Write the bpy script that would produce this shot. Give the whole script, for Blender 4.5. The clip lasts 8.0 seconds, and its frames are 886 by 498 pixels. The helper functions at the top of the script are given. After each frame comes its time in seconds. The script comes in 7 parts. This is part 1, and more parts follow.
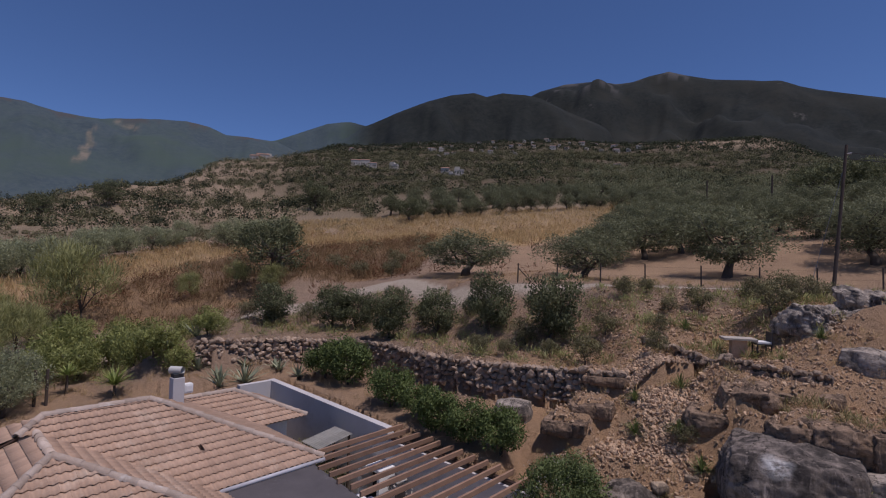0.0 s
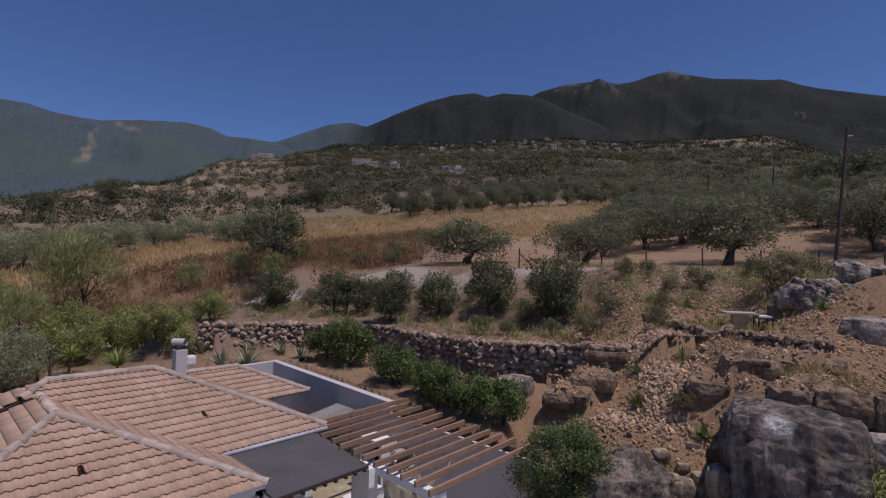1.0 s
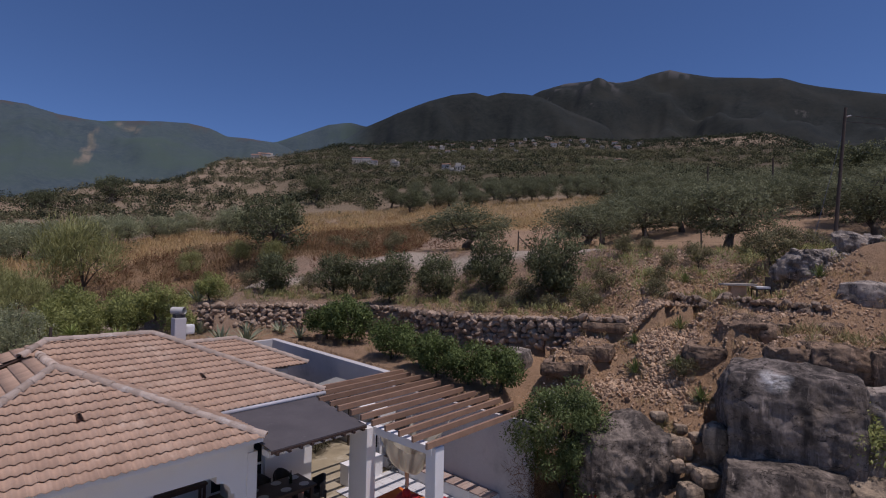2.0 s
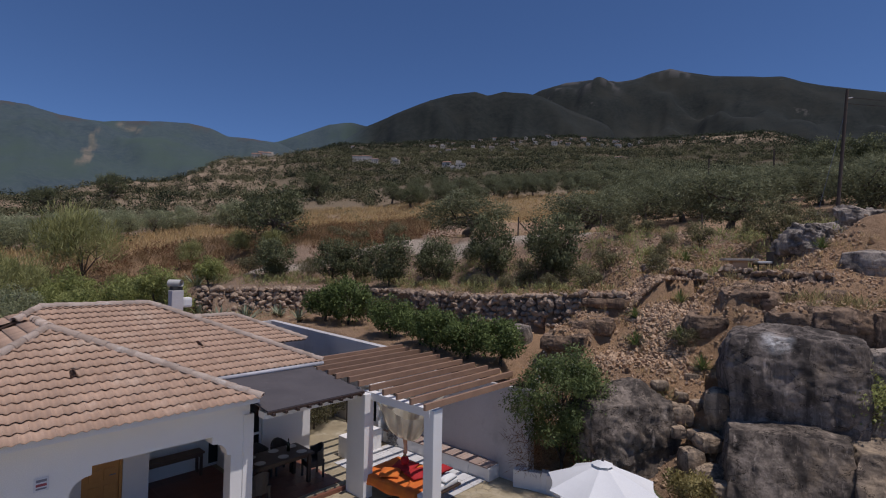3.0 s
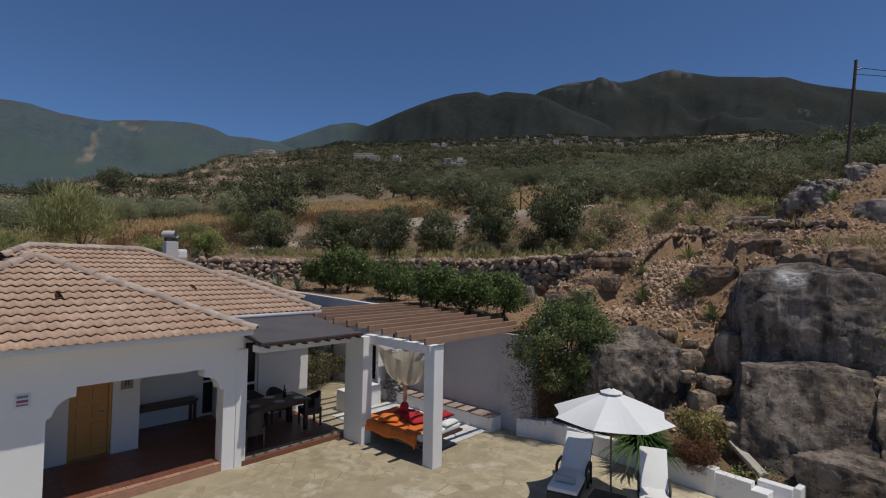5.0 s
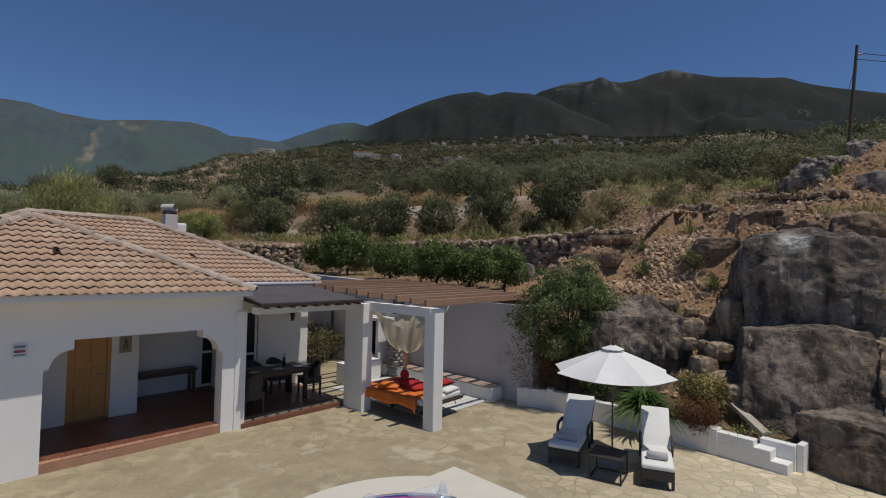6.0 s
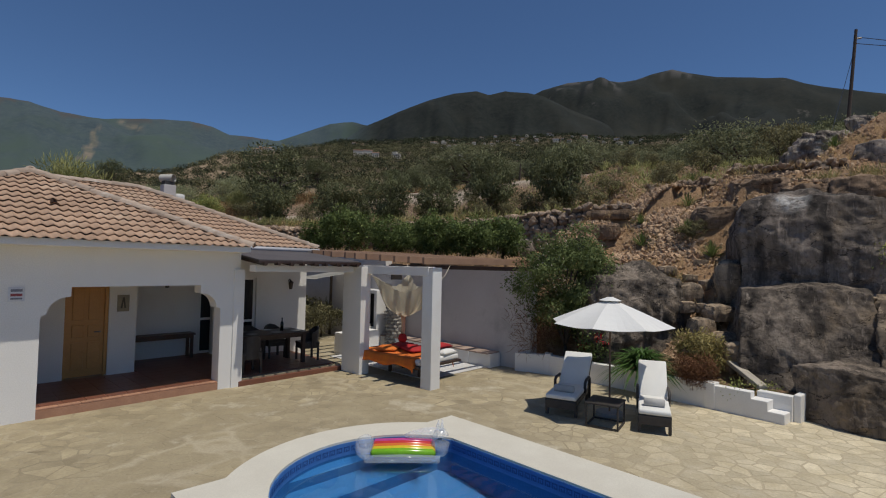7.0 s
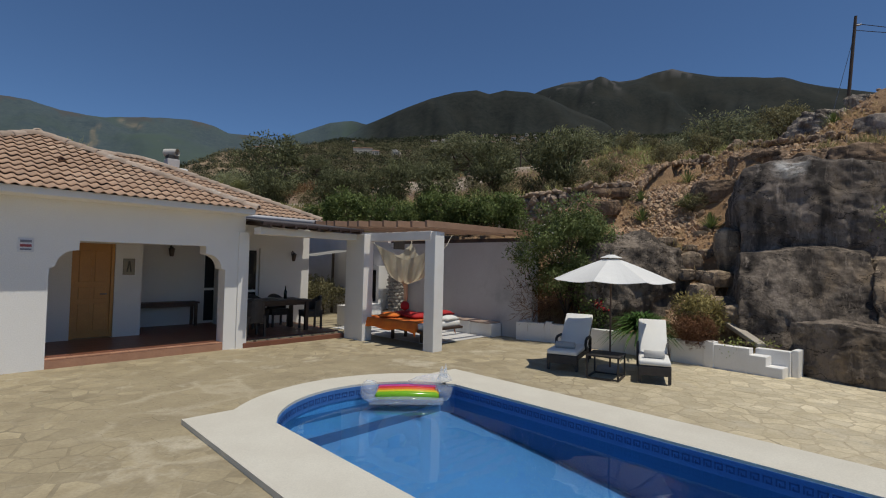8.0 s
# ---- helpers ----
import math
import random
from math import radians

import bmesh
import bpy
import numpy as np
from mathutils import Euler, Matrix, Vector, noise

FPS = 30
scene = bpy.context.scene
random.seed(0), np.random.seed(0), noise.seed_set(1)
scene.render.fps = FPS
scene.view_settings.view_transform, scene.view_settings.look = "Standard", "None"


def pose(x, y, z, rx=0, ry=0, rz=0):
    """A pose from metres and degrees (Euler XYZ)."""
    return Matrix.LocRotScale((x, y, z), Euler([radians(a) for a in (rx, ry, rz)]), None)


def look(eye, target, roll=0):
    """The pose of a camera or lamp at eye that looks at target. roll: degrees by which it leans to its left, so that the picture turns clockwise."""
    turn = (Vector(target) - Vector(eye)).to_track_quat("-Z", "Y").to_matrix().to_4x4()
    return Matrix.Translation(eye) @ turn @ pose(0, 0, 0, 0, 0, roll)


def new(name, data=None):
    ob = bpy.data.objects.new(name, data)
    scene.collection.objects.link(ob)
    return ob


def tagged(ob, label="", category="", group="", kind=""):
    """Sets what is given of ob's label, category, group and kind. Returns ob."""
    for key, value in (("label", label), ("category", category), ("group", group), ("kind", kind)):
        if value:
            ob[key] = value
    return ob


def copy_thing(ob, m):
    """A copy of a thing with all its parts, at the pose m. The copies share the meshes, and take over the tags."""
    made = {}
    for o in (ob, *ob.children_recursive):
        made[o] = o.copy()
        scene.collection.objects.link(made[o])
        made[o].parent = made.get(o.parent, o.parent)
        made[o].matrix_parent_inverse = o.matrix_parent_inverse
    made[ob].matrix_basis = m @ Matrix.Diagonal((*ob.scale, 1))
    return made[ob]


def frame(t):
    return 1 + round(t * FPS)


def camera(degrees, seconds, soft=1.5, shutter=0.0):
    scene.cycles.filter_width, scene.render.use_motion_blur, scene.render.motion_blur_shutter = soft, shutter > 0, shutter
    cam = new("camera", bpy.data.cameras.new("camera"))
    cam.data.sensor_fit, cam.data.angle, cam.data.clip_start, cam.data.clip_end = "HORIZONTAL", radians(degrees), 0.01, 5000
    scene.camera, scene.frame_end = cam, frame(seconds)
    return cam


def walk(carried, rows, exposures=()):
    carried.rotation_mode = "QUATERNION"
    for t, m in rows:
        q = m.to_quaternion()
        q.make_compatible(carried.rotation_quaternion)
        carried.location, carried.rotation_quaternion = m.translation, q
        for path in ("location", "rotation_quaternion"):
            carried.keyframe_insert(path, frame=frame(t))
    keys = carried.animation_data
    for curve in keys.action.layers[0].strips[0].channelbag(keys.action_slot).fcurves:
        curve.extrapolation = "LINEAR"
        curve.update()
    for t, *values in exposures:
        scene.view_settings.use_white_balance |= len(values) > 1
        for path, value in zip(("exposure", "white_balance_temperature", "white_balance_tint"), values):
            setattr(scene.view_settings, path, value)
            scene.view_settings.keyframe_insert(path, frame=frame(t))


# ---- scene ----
cam = camera(84.0, 8.0, 1.1)
PATH = [
    (0, (0.581, -0.02, 8.378), (0.367, 1.967, 8.447), 1.4),
    (0.5, (0.561, -0.005, 7.955), (0.346, 1.982, 8.025), 1.3),
    (1, (0.6, -0.03, 7.49), (0.381, 1.957, 7.561), 1.2),
    (1.5, (0.647, -0.033, 6.981), (0.428, 1.954, 7.052), 1.1),
    (3, (0.761, 0.13, 5.654), (0.537, 2.116, 5.723), 0.9),
    (3.5, (0.76, 0.272, 5.243), (0.535, 2.258, 5.312), 1.0),
    (4, (0.71, 0.401, 4.884), (0.485, 2.387, 4.955), 1.0),
    (4.5, (0.73, 0.499, 4.544), (0.502, 2.485, 4.614), 1.0),
    (6, (0.717, 0.662, 3.406), (0.489, 2.648, 3.477), 1.1),
    (6.5, (0.736, 0.666, 2.963), (0.509, 2.652, 3.034), 1.1),
    (7, (0.763, 0.699, 2.551), (0.537, 2.685, 2.621), 1.2),
    (7.5, (0.758, 0.651, 2.182), (0.532, 2.637, 2.251), 1.2),
    (8, (0.733, 0.609, 1.805), (0.508, 2.595, 1.872), 1.3),
]
EXPOSURES = [(0, -0.1, 6000, 24), (1.5, -0.1, 6000, 24), (3.5, -0.05, 6050, 14), (6.5, 0.0, 6400, 8), (8.0, 0.05, 6500, 6)]
walk(cam, [(t, look(eye, target, roll)) for t, eye, target, roll in PATH], EXPOSURES)

# ---------------------------------------------------------------- light
SUN_DIR = Vector((0.86, -0.51, 2.8)).normalized()      # towards the sun
world = bpy.data.worlds.new("sky")
scene.world = world
world.use_nodes = True
wn = world.node_tree.nodes
sky = wn.new("ShaderNodeTexSky")
sky.sky_type = "NISHITA"
sky.sun_disc = False
sky.sun_elevation = math.asin(SUN_DIR.z)
sky.sun_rotation = math.atan2(SUN_DIR.x, SUN_DIR.y)
sky.altitude = 2600
sky.air_density = 1.0
sky.dust_density = 0.2
sky.ozone_density = 9.0
wn["Background"].inputs["Strength"].default_value = 0.082
world.node_tree.links.new(sky.outputs["Color"], wn["Background"].inputs["Color"])
sun = new("sun", bpy.data.lights.new("sun", "SUN"))
sun.data.energy = 3.0
sun.data.angle = radians(0.5)
sun.data.color = (1.0, 0.925, 0.825)
sun.matrix_world = look(SUN_DIR * 50, (0, 0, 0))


# ---------------------------------------------------------------- materials
def shader(name):
    m = bpy.data.materials.new(name)
    m.use_nodes = True
    nt = m.node_tree
    return m, nt, nt.nodes["Principled BSDF"]


def rgb(c):
    return (c[0], c[1], c[2], 1.0)


def blend(nt, fac, a, b, mode="MIX"):
    """A colour mix; fac, a and b are sockets or values."""
    n = nt.nodes.new("ShaderNodeMix")
    n.data_type = "RGBA"
    n.blend_type = mode
    for key, value in ((0, fac), (6, a), (7, b)):
        if isinstance(value, bpy.types.NodeSocket):
            nt.links.new(value, n.inputs[key])
        else:
            n.inputs[key].default_value = value if key == 0 else rgb(value)
    return n.outputs[2]


def noisy(nt, scale, detail=4.0, lo=0.35, hi=0.65, coord="Object", rough=0.6):
    n = nt.nodes.new("ShaderNodeTexNoise")
    n.inputs["Scale"].default_value = scale
    n.inputs["Detail"].default_value = detail
    n.inputs["Roughness"].default_value = rough
    if coord == "World":
        nt.links.new(nt.nodes.new("ShaderNodeNewGeometry").outputs["Position"], n.inputs["Vector"])
    else:
        nt.links.new(nt.nodes.new("ShaderNodeTexCoord").outputs[coord], n.inputs["Vector"])
    r = nt.nodes.new("ShaderNodeMapRange")
    r.inputs["From Min"].default_value = lo
    r.inputs["From Max"].default_value = hi
    nt.links.new(n.outputs["Fac"], r.inputs["Value"])
    return r.outputs["Result"]


def bump(nt, bsdf, height, strength, distance):
    b = nt.nodes.new("ShaderNodeBump")
    b.inputs["Strength"].default_value = strength
    b.inputs["Distance"].default_value = distance
    nt.links.new(height, b.inputs["Height"])
    nt.links.new(b.outputs["Normal"], bsdf.inputs["Normal"])


def varied(nt, colour, source, amount):
    """Scale a colour's value by a random number, one for each object or island."""
    if source == "object":
        n = nt.nodes.new("ShaderNodeObjectInfo")
        rnd = n.outputs["Random"]
    else:
        n = nt.nodes.new("ShaderNodeNewGeometry")
        rnd = n.outputs["Random Per Island"]
    r = nt.nodes.new("ShaderNodeMapRange")
    r.inputs["To Min"].default_value = 1 - amount
    r.inputs["To Max"].default_value = 1 + amount
    nt.links.new(rnd, r.inputs["Value"])
    h = nt.nodes.new("ShaderNodeHueSaturation")
    nt.links.new(r.outputs["Result"], h.inputs["Value"])
    nt.links.new(colour, h.inputs["Color"])
    return h.outputs["Color"]


def surface(name, a, b, scale=2.0, fine=30.0, rough=0.8, relief=0.4, depth=0.01, metal=0.0, each="", amount=0.15, stain=None, spec=0.5, coord="Object"):
    """Two tones mixed at a coarse and a fine scale, with relief; stain: a third tone in sparse patches."""
    m, nt, p = shader(name)
    big, small = noisy(nt, scale, coord=coord), noisy(nt, fine, 5.0, 0.3, 0.7, coord)
    c = blend(nt, big, a, b)
    half = [(x + y) / 2 for x, y in zip(a, b)]
    dark = [x * 0.72 for x in half]
    mul = nt.nodes.new("ShaderNodeMath")
    mul.operation = "MULTIPLY"
    mul.inputs[1].default_value = 0.45
    nt.links.new(small, mul.inputs[0])
    c = blend(nt, mul.outputs[0], c, dark)
    if stain:
        c = blend(nt, noisy(nt, scale * 0.6, 6.0, 0.56, 0.72, coord, 0.75), c, stain)
    if each:
        c = varied(nt, c, each, amount)
    nt.links.new(c, p.inputs["Base Color"])
    p.inputs["Roughness"].default_value = rough
    p.inputs["Metallic"].default_value = metal
    p.inputs["Specular IOR Level"].default_value = spec
    if relief:
        bump(nt, p, small, relief, depth)
    return m


def leafy(name, a, b, shine=0.55, passing=0.25):
    """Leaves: two greens, varied from leaf to leaf, letting some light through."""
    m, nt, p = shader(name)
    n = nt.nodes.new("ShaderNodeNewGeometry")
    c = blend(nt, n.outputs["Random Per Island"], a, b)
    c = blend(nt, noisy(nt, 1.2), c, [0.7 * x for x in a])
    nt.links.new(c, p.inputs["Base Color"])
    p.inputs["Roughness"].default_value = shine
    p.inputs["Specular IOR Level"].default_value = 0.25
    t = nt.nodes.new("ShaderNodeBsdfTranslucent")
    nt.links.new(c, t.inputs["Color"])
    mix = nt.nodes.new("ShaderNodeMixShader")
    mix.inputs[0].default_value = passing
    nt.links.new(p.outputs[0], mix.inputs[1])
    nt.links.new(t.outputs[0], mix.inputs[2])
    nt.links.new(mix.outputs[0], nt.nodes["Material Output"].inputs["Surface"])
    return m


def paving_stone(name, each):
    """Honey-coloured flags smeared over with mortar: broad worn patches, pale wandering seams of cement, sandy grain."""
    m, nt, p = shader(name)
    worn = noisy(nt, 0.42, 4, 0.4, 0.6, "World")
    c = (0.4, 0.335, 0.215)
    if each:
        c = varied(nt, blend(nt, noisy(nt, 2.4, 4, 0.35, 0.65, "World"), (0.46, 0.385, 0.245), (0.32, 0.262, 0.16)), each, 0.2)
    else:
        c = blend(nt, noisy(nt, 0.9, 5, 0.42, 0.6, "World"), (0.26, 0.215, 0.135), (0.45, 0.385, 0.26))
    c = blend(nt, worn, c, blend(nt, noisy(nt, 1.4, 5, 0.35, 0.65, "World"), (0.4, 0.335, 0.21), (0.31, 0.255, 0.158)))
    at = nt.nodes.new("ShaderNodeNewGeometry")
    xyz = nt.nodes.new("ShaderNodeSeparateXYZ")
    nt.links.new(at.outputs["Position"], xyz.inputs[0])
    side = nt.nodes.new("ShaderNodeMapRange")
    side.inputs["From Min"].default_value, side.inputs["From Max"].default_value = 0.5, 5.0
    nt.links.new(xyz.outputs["X"], side.inputs["Value"])
    clean = (0.52, 0.44, 0.3)
    if each:
        clean = varied(nt, blend(nt, noisy(nt, 3.0, 4, 0.35, 0.65, "World"), (0.72, 0.63, 0.45), (0.55, 0.47, 0.31)), each, 0.16)
    # pale seams of smeared cement wandering over the older paving
    bent = nt.nodes.new("ShaderNodeTexNoise")
    bent.inputs["Scale"].default_value = 1.6
    bent.inputs["Detail"].default_value = 4
    nt.links.new(at.outputs["Position"], bent.inputs["Vector"])
    shift = nt.nodes.new("ShaderNodeVectorMath")
    shift.operation = "MULTIPLY_ADD"
    shift.inputs[1].default_value = (0.5, 0.5, 0.5)
    nt.links.new(bent.outputs["Color"], shift.inputs[0])
    nt.links.new(at.outputs["Position"], shift.inputs[2])
    cells = nt.nodes.new("ShaderNodeTexVoronoi")
    cells.feature = "DISTANCE_TO_EDGE"
    cells.inputs["Scale"].default_value = 1.1
    nt.links.new(shift.outputs[0], cells.inputs["Vector"])
    seam = nt.nodes.new("ShaderNodeMapRange")
    seam.inputs["From Min"].default_value, seam.inputs["From Max"].default_value = 0.02, 0.09
    seam.inputs["To Min"].default_value, seam.inputs["To Max"].default_value = 0.75, 0.0
    nt.links.new(cells.outputs["Distance"], seam.inputs["Value"])
    c = blend(nt, noisy(nt, 0.5, 3, 0.48, 0.6, "World"), c, blend(nt, seam.outputs["Result"], c, (0.5, 0.43, 0.3)))
    c = blend(nt, side.outputs["Result"], c, clean)
    c = blend(nt, noisy(nt, 0.7, 6, 0.56, 0.66, "World", 0.7), c, (0.55, 0.485, 0.355))
    fine = noisy(nt, 30, 5, 0.3, 0.7, "World")
    c = blend(nt, fine, c, blend(nt, 0.3, c, (0.14, 0.11, 0.075)))
    nt.links.new(c, p.inputs["Base Color"])
    p.inputs["Roughness"].default_value = 0.8
    bump(nt, p, fine, 0.4, 0.005)
    return m


WHITE = surface("white_render", (0.85, 0.83, 0.795), (0.8, 0.78, 0.745), 0.8, 60, 0.85, 0.25, 0.004, stain=(0.74, 0.71, 0.66))
# greyer render than the house walls, for the courtyard wall and the flue
GREY_RENDER = surface("grey_render", (0.6, 0.57, 0.55), (0.52, 0.49, 0.47), 0.7, 40, 0.9, 0.3, 0.005, stain=(0.38, 0.36, 0.34))
TILE = surface("clay_tile", (0.5, 0.335, 0.23), (0.42, 0.275, 0.185), 1.1, 45, 0.85, 0.3, 0.006, each="object", amount=0.09, stain=(0.55, 0.41, 0.3), coord="World")
TILE_FIELD = surface("clay_tile_field", (0.5, 0.335, 0.23), (0.42, 0.275, 0.185), 1.1, 45, 0.85, 0.3, 0.006, each="island", amount=0.09, stain=(0.55, 0.41, 0.3), coord="World")
CAP = surface("ridge_cap", (0.62, 0.5, 0.4), (0.5, 0.38, 0.29), 2.5, 40, 0.9, 0.4, 0.008, each="object", amount=0.15, stain=(0.74, 0.68, 0.6), coord="World")
WOOD = surface("pergola_wood", (0.33, 0.2, 0.125), (0.26, 0.155, 0.1), 3, 60, 0.65, 0.3, 0.004, each="object", amount=0.15)
DARKWOOD = surface("dark_wood", (0.035, 0.02, 0.016), (0.06, 0.035, 0.025), 4, 60, 0.45, 0.2, 0.003)
DOORWOOD = surface("door_wood", (0.6, 0.3, 0.075), (0.5, 0.235, 0.06), 2, 40, 0.45, 0.15, 0.002)
TERRA = surface("terracotta_floor", (0.22, 0.085, 0.05), (0.17, 0.07, 0.045), 2, 30, 0.4, 0.1, 0.002, each="object", amount=0.12)
OLDCOPING = surface("weathered_coping_tile", (0.42, 0.31, 0.25), (0.33, 0.24, 0.19), 4, 40, 0.85, 0.3, 0.003, each="object", amount=0.2, stain=(0.52, 0.46, 0.4))
BRICKEDGE = surface("terracotta_edge", (0.44, 0.24, 0.15), (0.36, 0.19, 0.12), 4, 40, 0.75, 0.3, 0.003, each="object", amount=0.15)
CANOPY = surface("grey_awning", (0.105, 0.092, 0.092), (0.075, 0.066, 0.067), 1.2, 50, 0.8, 0.3, 0.004, stain=(0.17, 0.155, 0.155))
FLAG = paving_stone("flagstone", "object")
FLAG_FIELD = paving_stone("flagstone_field", "island")
MORTAR = paving_stone("mortar", "")
COPING = surface("coping_stone", (0.68, 0.645, 0.55), (0.62, 0.58, 0.49), 1.5, 70, 0.75, 0.2, 0.003)
STONE = surface("field_stone", (0.46, 0.335, 0.235), (0.33, 0.24, 0.165), 2.2, 12, 0.92, 0.8, 0.03, each="object", amount=0.3, stain=(0.16, 0.14, 0.13))
STONE_FIELD = surface("loose_stone", (0.56, 0.385, 0.24), (0.42, 0.285, 0.18), 2.5, 18, 0.92, 0.6, 0.02, each="island", amount=0.3)
BARK = surface("bark", (0.09, 0.07, 0.055), (0.14, 0.11, 0.085), 4, 25, 0.95, 0.8, 0.02)
METAL = surface("grey_metal", (0.3, 0.3, 0.31), (0.22, 0.22, 0.23), 6, 60, 0.4, 0.1, 0.001, metal=0.8)
BLACKMETAL = surface("dark_wicker", (0.03, 0.025, 0.023), (0.05, 0.042, 0.038), 8, 120, 0.55, 0.5, 0.003)
FABRIC = surface("white_canvas", (0.8, 0.79, 0.75), (0.75, 0.74, 0.71), 2, 90, 0.9, 0.2, 0.001)
CREAM = surface("cream_cloth", (0.7, 0.63, 0.5), (0.76, 0.71, 0.6), 2, 70, 0.95, 0.2, 0.002)
ORANGE = surface("orange_cover", (0.75, 0.2, 0.02), (0.6, 0.13, 0.02), 3, 60, 0.85, 0.3, 0.003)
RED = surface("red_cushion", (0.5, 0.02, 0.02), (0.34, 0.015, 0.02), 4, 60, 0.85, 0.3, 0.003)
POLEWOOD = surface("weathered_pole", (0.1, 0.075, 0.055), (0.07, 0.05, 0.04), 3, 40, 0.9, 0.4, 0.004)
GARDEN = leafy("garden_leaves", (0.3, 0.33, 0.105), (0.5, 0.52, 0.2), 0.7, 0.42)
FARGREEN = leafy("far_leaves", (0.045, 0.056, 0.03), (0.085, 0.095, 0.052), 0.9, 0.2)
OLIVE = leafy("olive_leaves", (0.18, 0.195, 0.105), (0.315, 0.33, 0.2), 0.7, 0.42)
ALMOND = leafy("almond_leaves", (0.14, 0.155, 0.078), (0.25, 0.268, 0.14), 0.7, 0.35)
LEMON = leafy("citrus_leaves", (0.12, 0.168, 0.05), (0.25, 0.31, 0.108), 0.6, 0.35)
CREEPER = leafy("creeper_leaves", (0.16, 0.21, 0.075), (0.33, 0.39, 0.16), 0.6, 0.38)
SCRUB = leafy("scrub_leaves", (0.18, 0.17, 0.088), (0.32, 0.295, 0.165), 0.85, 0.3)
BROOM = leafy("broom_leaves", (0.33, 0.34, 0.13), (0.52, 0.52, 0.25), 0.8, 0.45)
DRYGRASS = leafy("dry_grass", (0.66, 0.49, 0.25), (0.5, 0.355, 0.175), 0.9, 0.45)
DRYBUSH = leafy("dry_bush", (0.19, 0.09, 0.05), (0.3, 0.16, 0.085), 0.9, 0.35)
YELLOWBUSH = leafy("yellow_bush", (0.34, 0.29, 0.11), (0.55, 0.47, 0.22), 0.8, 0.45)
AGAVE = leafy("agave_leaves", (0.24, 0.27, 0.17), (0.45, 0.45, 0.29), 0.5, 0.1)
GAUZE = leafy("cream_gauze", (0.72, 0.66, 0.52), (0.76, 0.7, 0.57), 0.9, 0.5)
SHEETING = leafy("pale_sheet", (0.78, 0.76, 0.7), (0.74, 0.72, 0.66), 0.5, 0.6)
YUCCA = leafy("yucca_leaves", (0.2, 0.25, 0.06), (0.36, 0.4, 0.12), 0.5, 0.2)
STRAW = leafy("bank_straw", (0.3, 0.27, 0.12), (0.46, 0.4, 0.2), 0.8, 0.35)
BROWNGRASS = leafy("brown_grass_blades", (0.33, 0.22, 0.115), (0.21, 0.14, 0.075), 0.9, 0.4)
HILLSCRUB = leafy("hill_scrub_leaves", (0.15, 0.148, 0.078), (0.265, 0.25, 0.138), 0.85, 0.3)
TUFT = leafy("grass_blades", (0.14, 0.19, 0.06), (0.28, 0.32, 0.12), 0.7, 0.35)
OLIVE_PALE = leafy("silver_olive_leaves", (0.36, 0.385, 0.215), (0.56, 0.575, 0.36), 0.7, 0.42)
WALNUT = surface("brown_bench_wood", (0.13, 0.075, 0.05), (0.09, 0.052, 0.036), 4, 60, 0.5, 0.2, 0.003)
BLADE = leafy("green_blades", (0.06, 0.125, 0.03), (0.14, 0.23, 0.06), 0.45)


# ---------------------------------------------------------------- mesh helpers
def thing(name, m, label, category, group="", kind=""):
    ob = new(name)
    ob.empty_display_size = 0.2
    ob.matrix_world = m
    return tagged(ob, label, category, group, kind)


def finish(bm, name, material, smooth=False):
    bmesh.ops.recalc_face_normals(bm, faces=bm.faces)
    me = bpy.data.meshes.new(name)
    if smooth:
        for fc in bm.faces:
            fc.smooth = True
    bm.to_mesh(me)
    bm.free()
    for mt in material if isinstance(material, (list, tuple)) else [material]:
        me.materials.append(mt)
    return me


def part(name, bm, material, parent, label="", smooth=False, kind=""):
    me = bm if isinstance(bm, bpy.types.Mesh) else finish(bm, name, material, smooth)
    ob = new(name, me)
    ob.parent = parent
    return tagged(ob, label, kind=kind)


def solo(name, bm, material, m, label, category, group="", kind="", smooth=False):
    me = bm if isinstance(bm, bpy.types.Mesh) else finish(bm, name, material, smooth)
    ob = new(name, me)
    ob.matrix_world = m
    return tagged(ob, label, category, group, kind)


def piece(name, me, parent, m):
    ob = new(name, me)
    ob.parent = parent
    ob.matrix_basis = m
    return ob


def prism(bm, pts, z0, z1, axis="z"):
    """Extrude a flat outline: pts in the plane, between z0 and z1 along axis ('z', or 'y' for outlines in x and z, or 'x' for y and z)."""
    def at(p, z):
        return {"z": (p[0], p[1], z), "y": (p[0], z, p[1]), "x": (z, p[0], p[1])}[axis]
    lo = [bm.verts.new(at(p, z0)) for p in pts]
    hi = [bm.verts.new(at(p, z1)) for p in pts]
    bm.faces.new(lo[::-1])
    bm.faces.new(hi)
    n = len(pts)
    for i in range(n):
        bm.faces.new((lo[i], lo[(i + 1) % n], hi[(i + 1) % n], hi[i]))
    return bm


def box(bm, x0, x1, y0, y1, z0, z1, bevel=0.0, m=None):
    tmp = bmesh.new()
    prism(tmp, [(x0, y0), (x1, y0), (x1, y1), (x0, y1)], z0, z1)
    if bevel:
        bmesh.ops.bevel(tmp, geom=tmp.edges[:], offset=bevel, segments=2, affect="EDGES", profile=0.6)
    if m:
        bmesh.ops.transform(tmp, matrix=m, verts=tmp.verts)
    me = bpy.data.meshes.new("tmp")
    tmp.to_mesh(me)
    tmp.free()
    bm.from_mesh(me)
    bpy.data.meshes.remove(me)
    return bm


def boxed(*a, bevel=0.0, m=None):
    return box(bmesh.new(), *a, bevel=bevel, m=m)


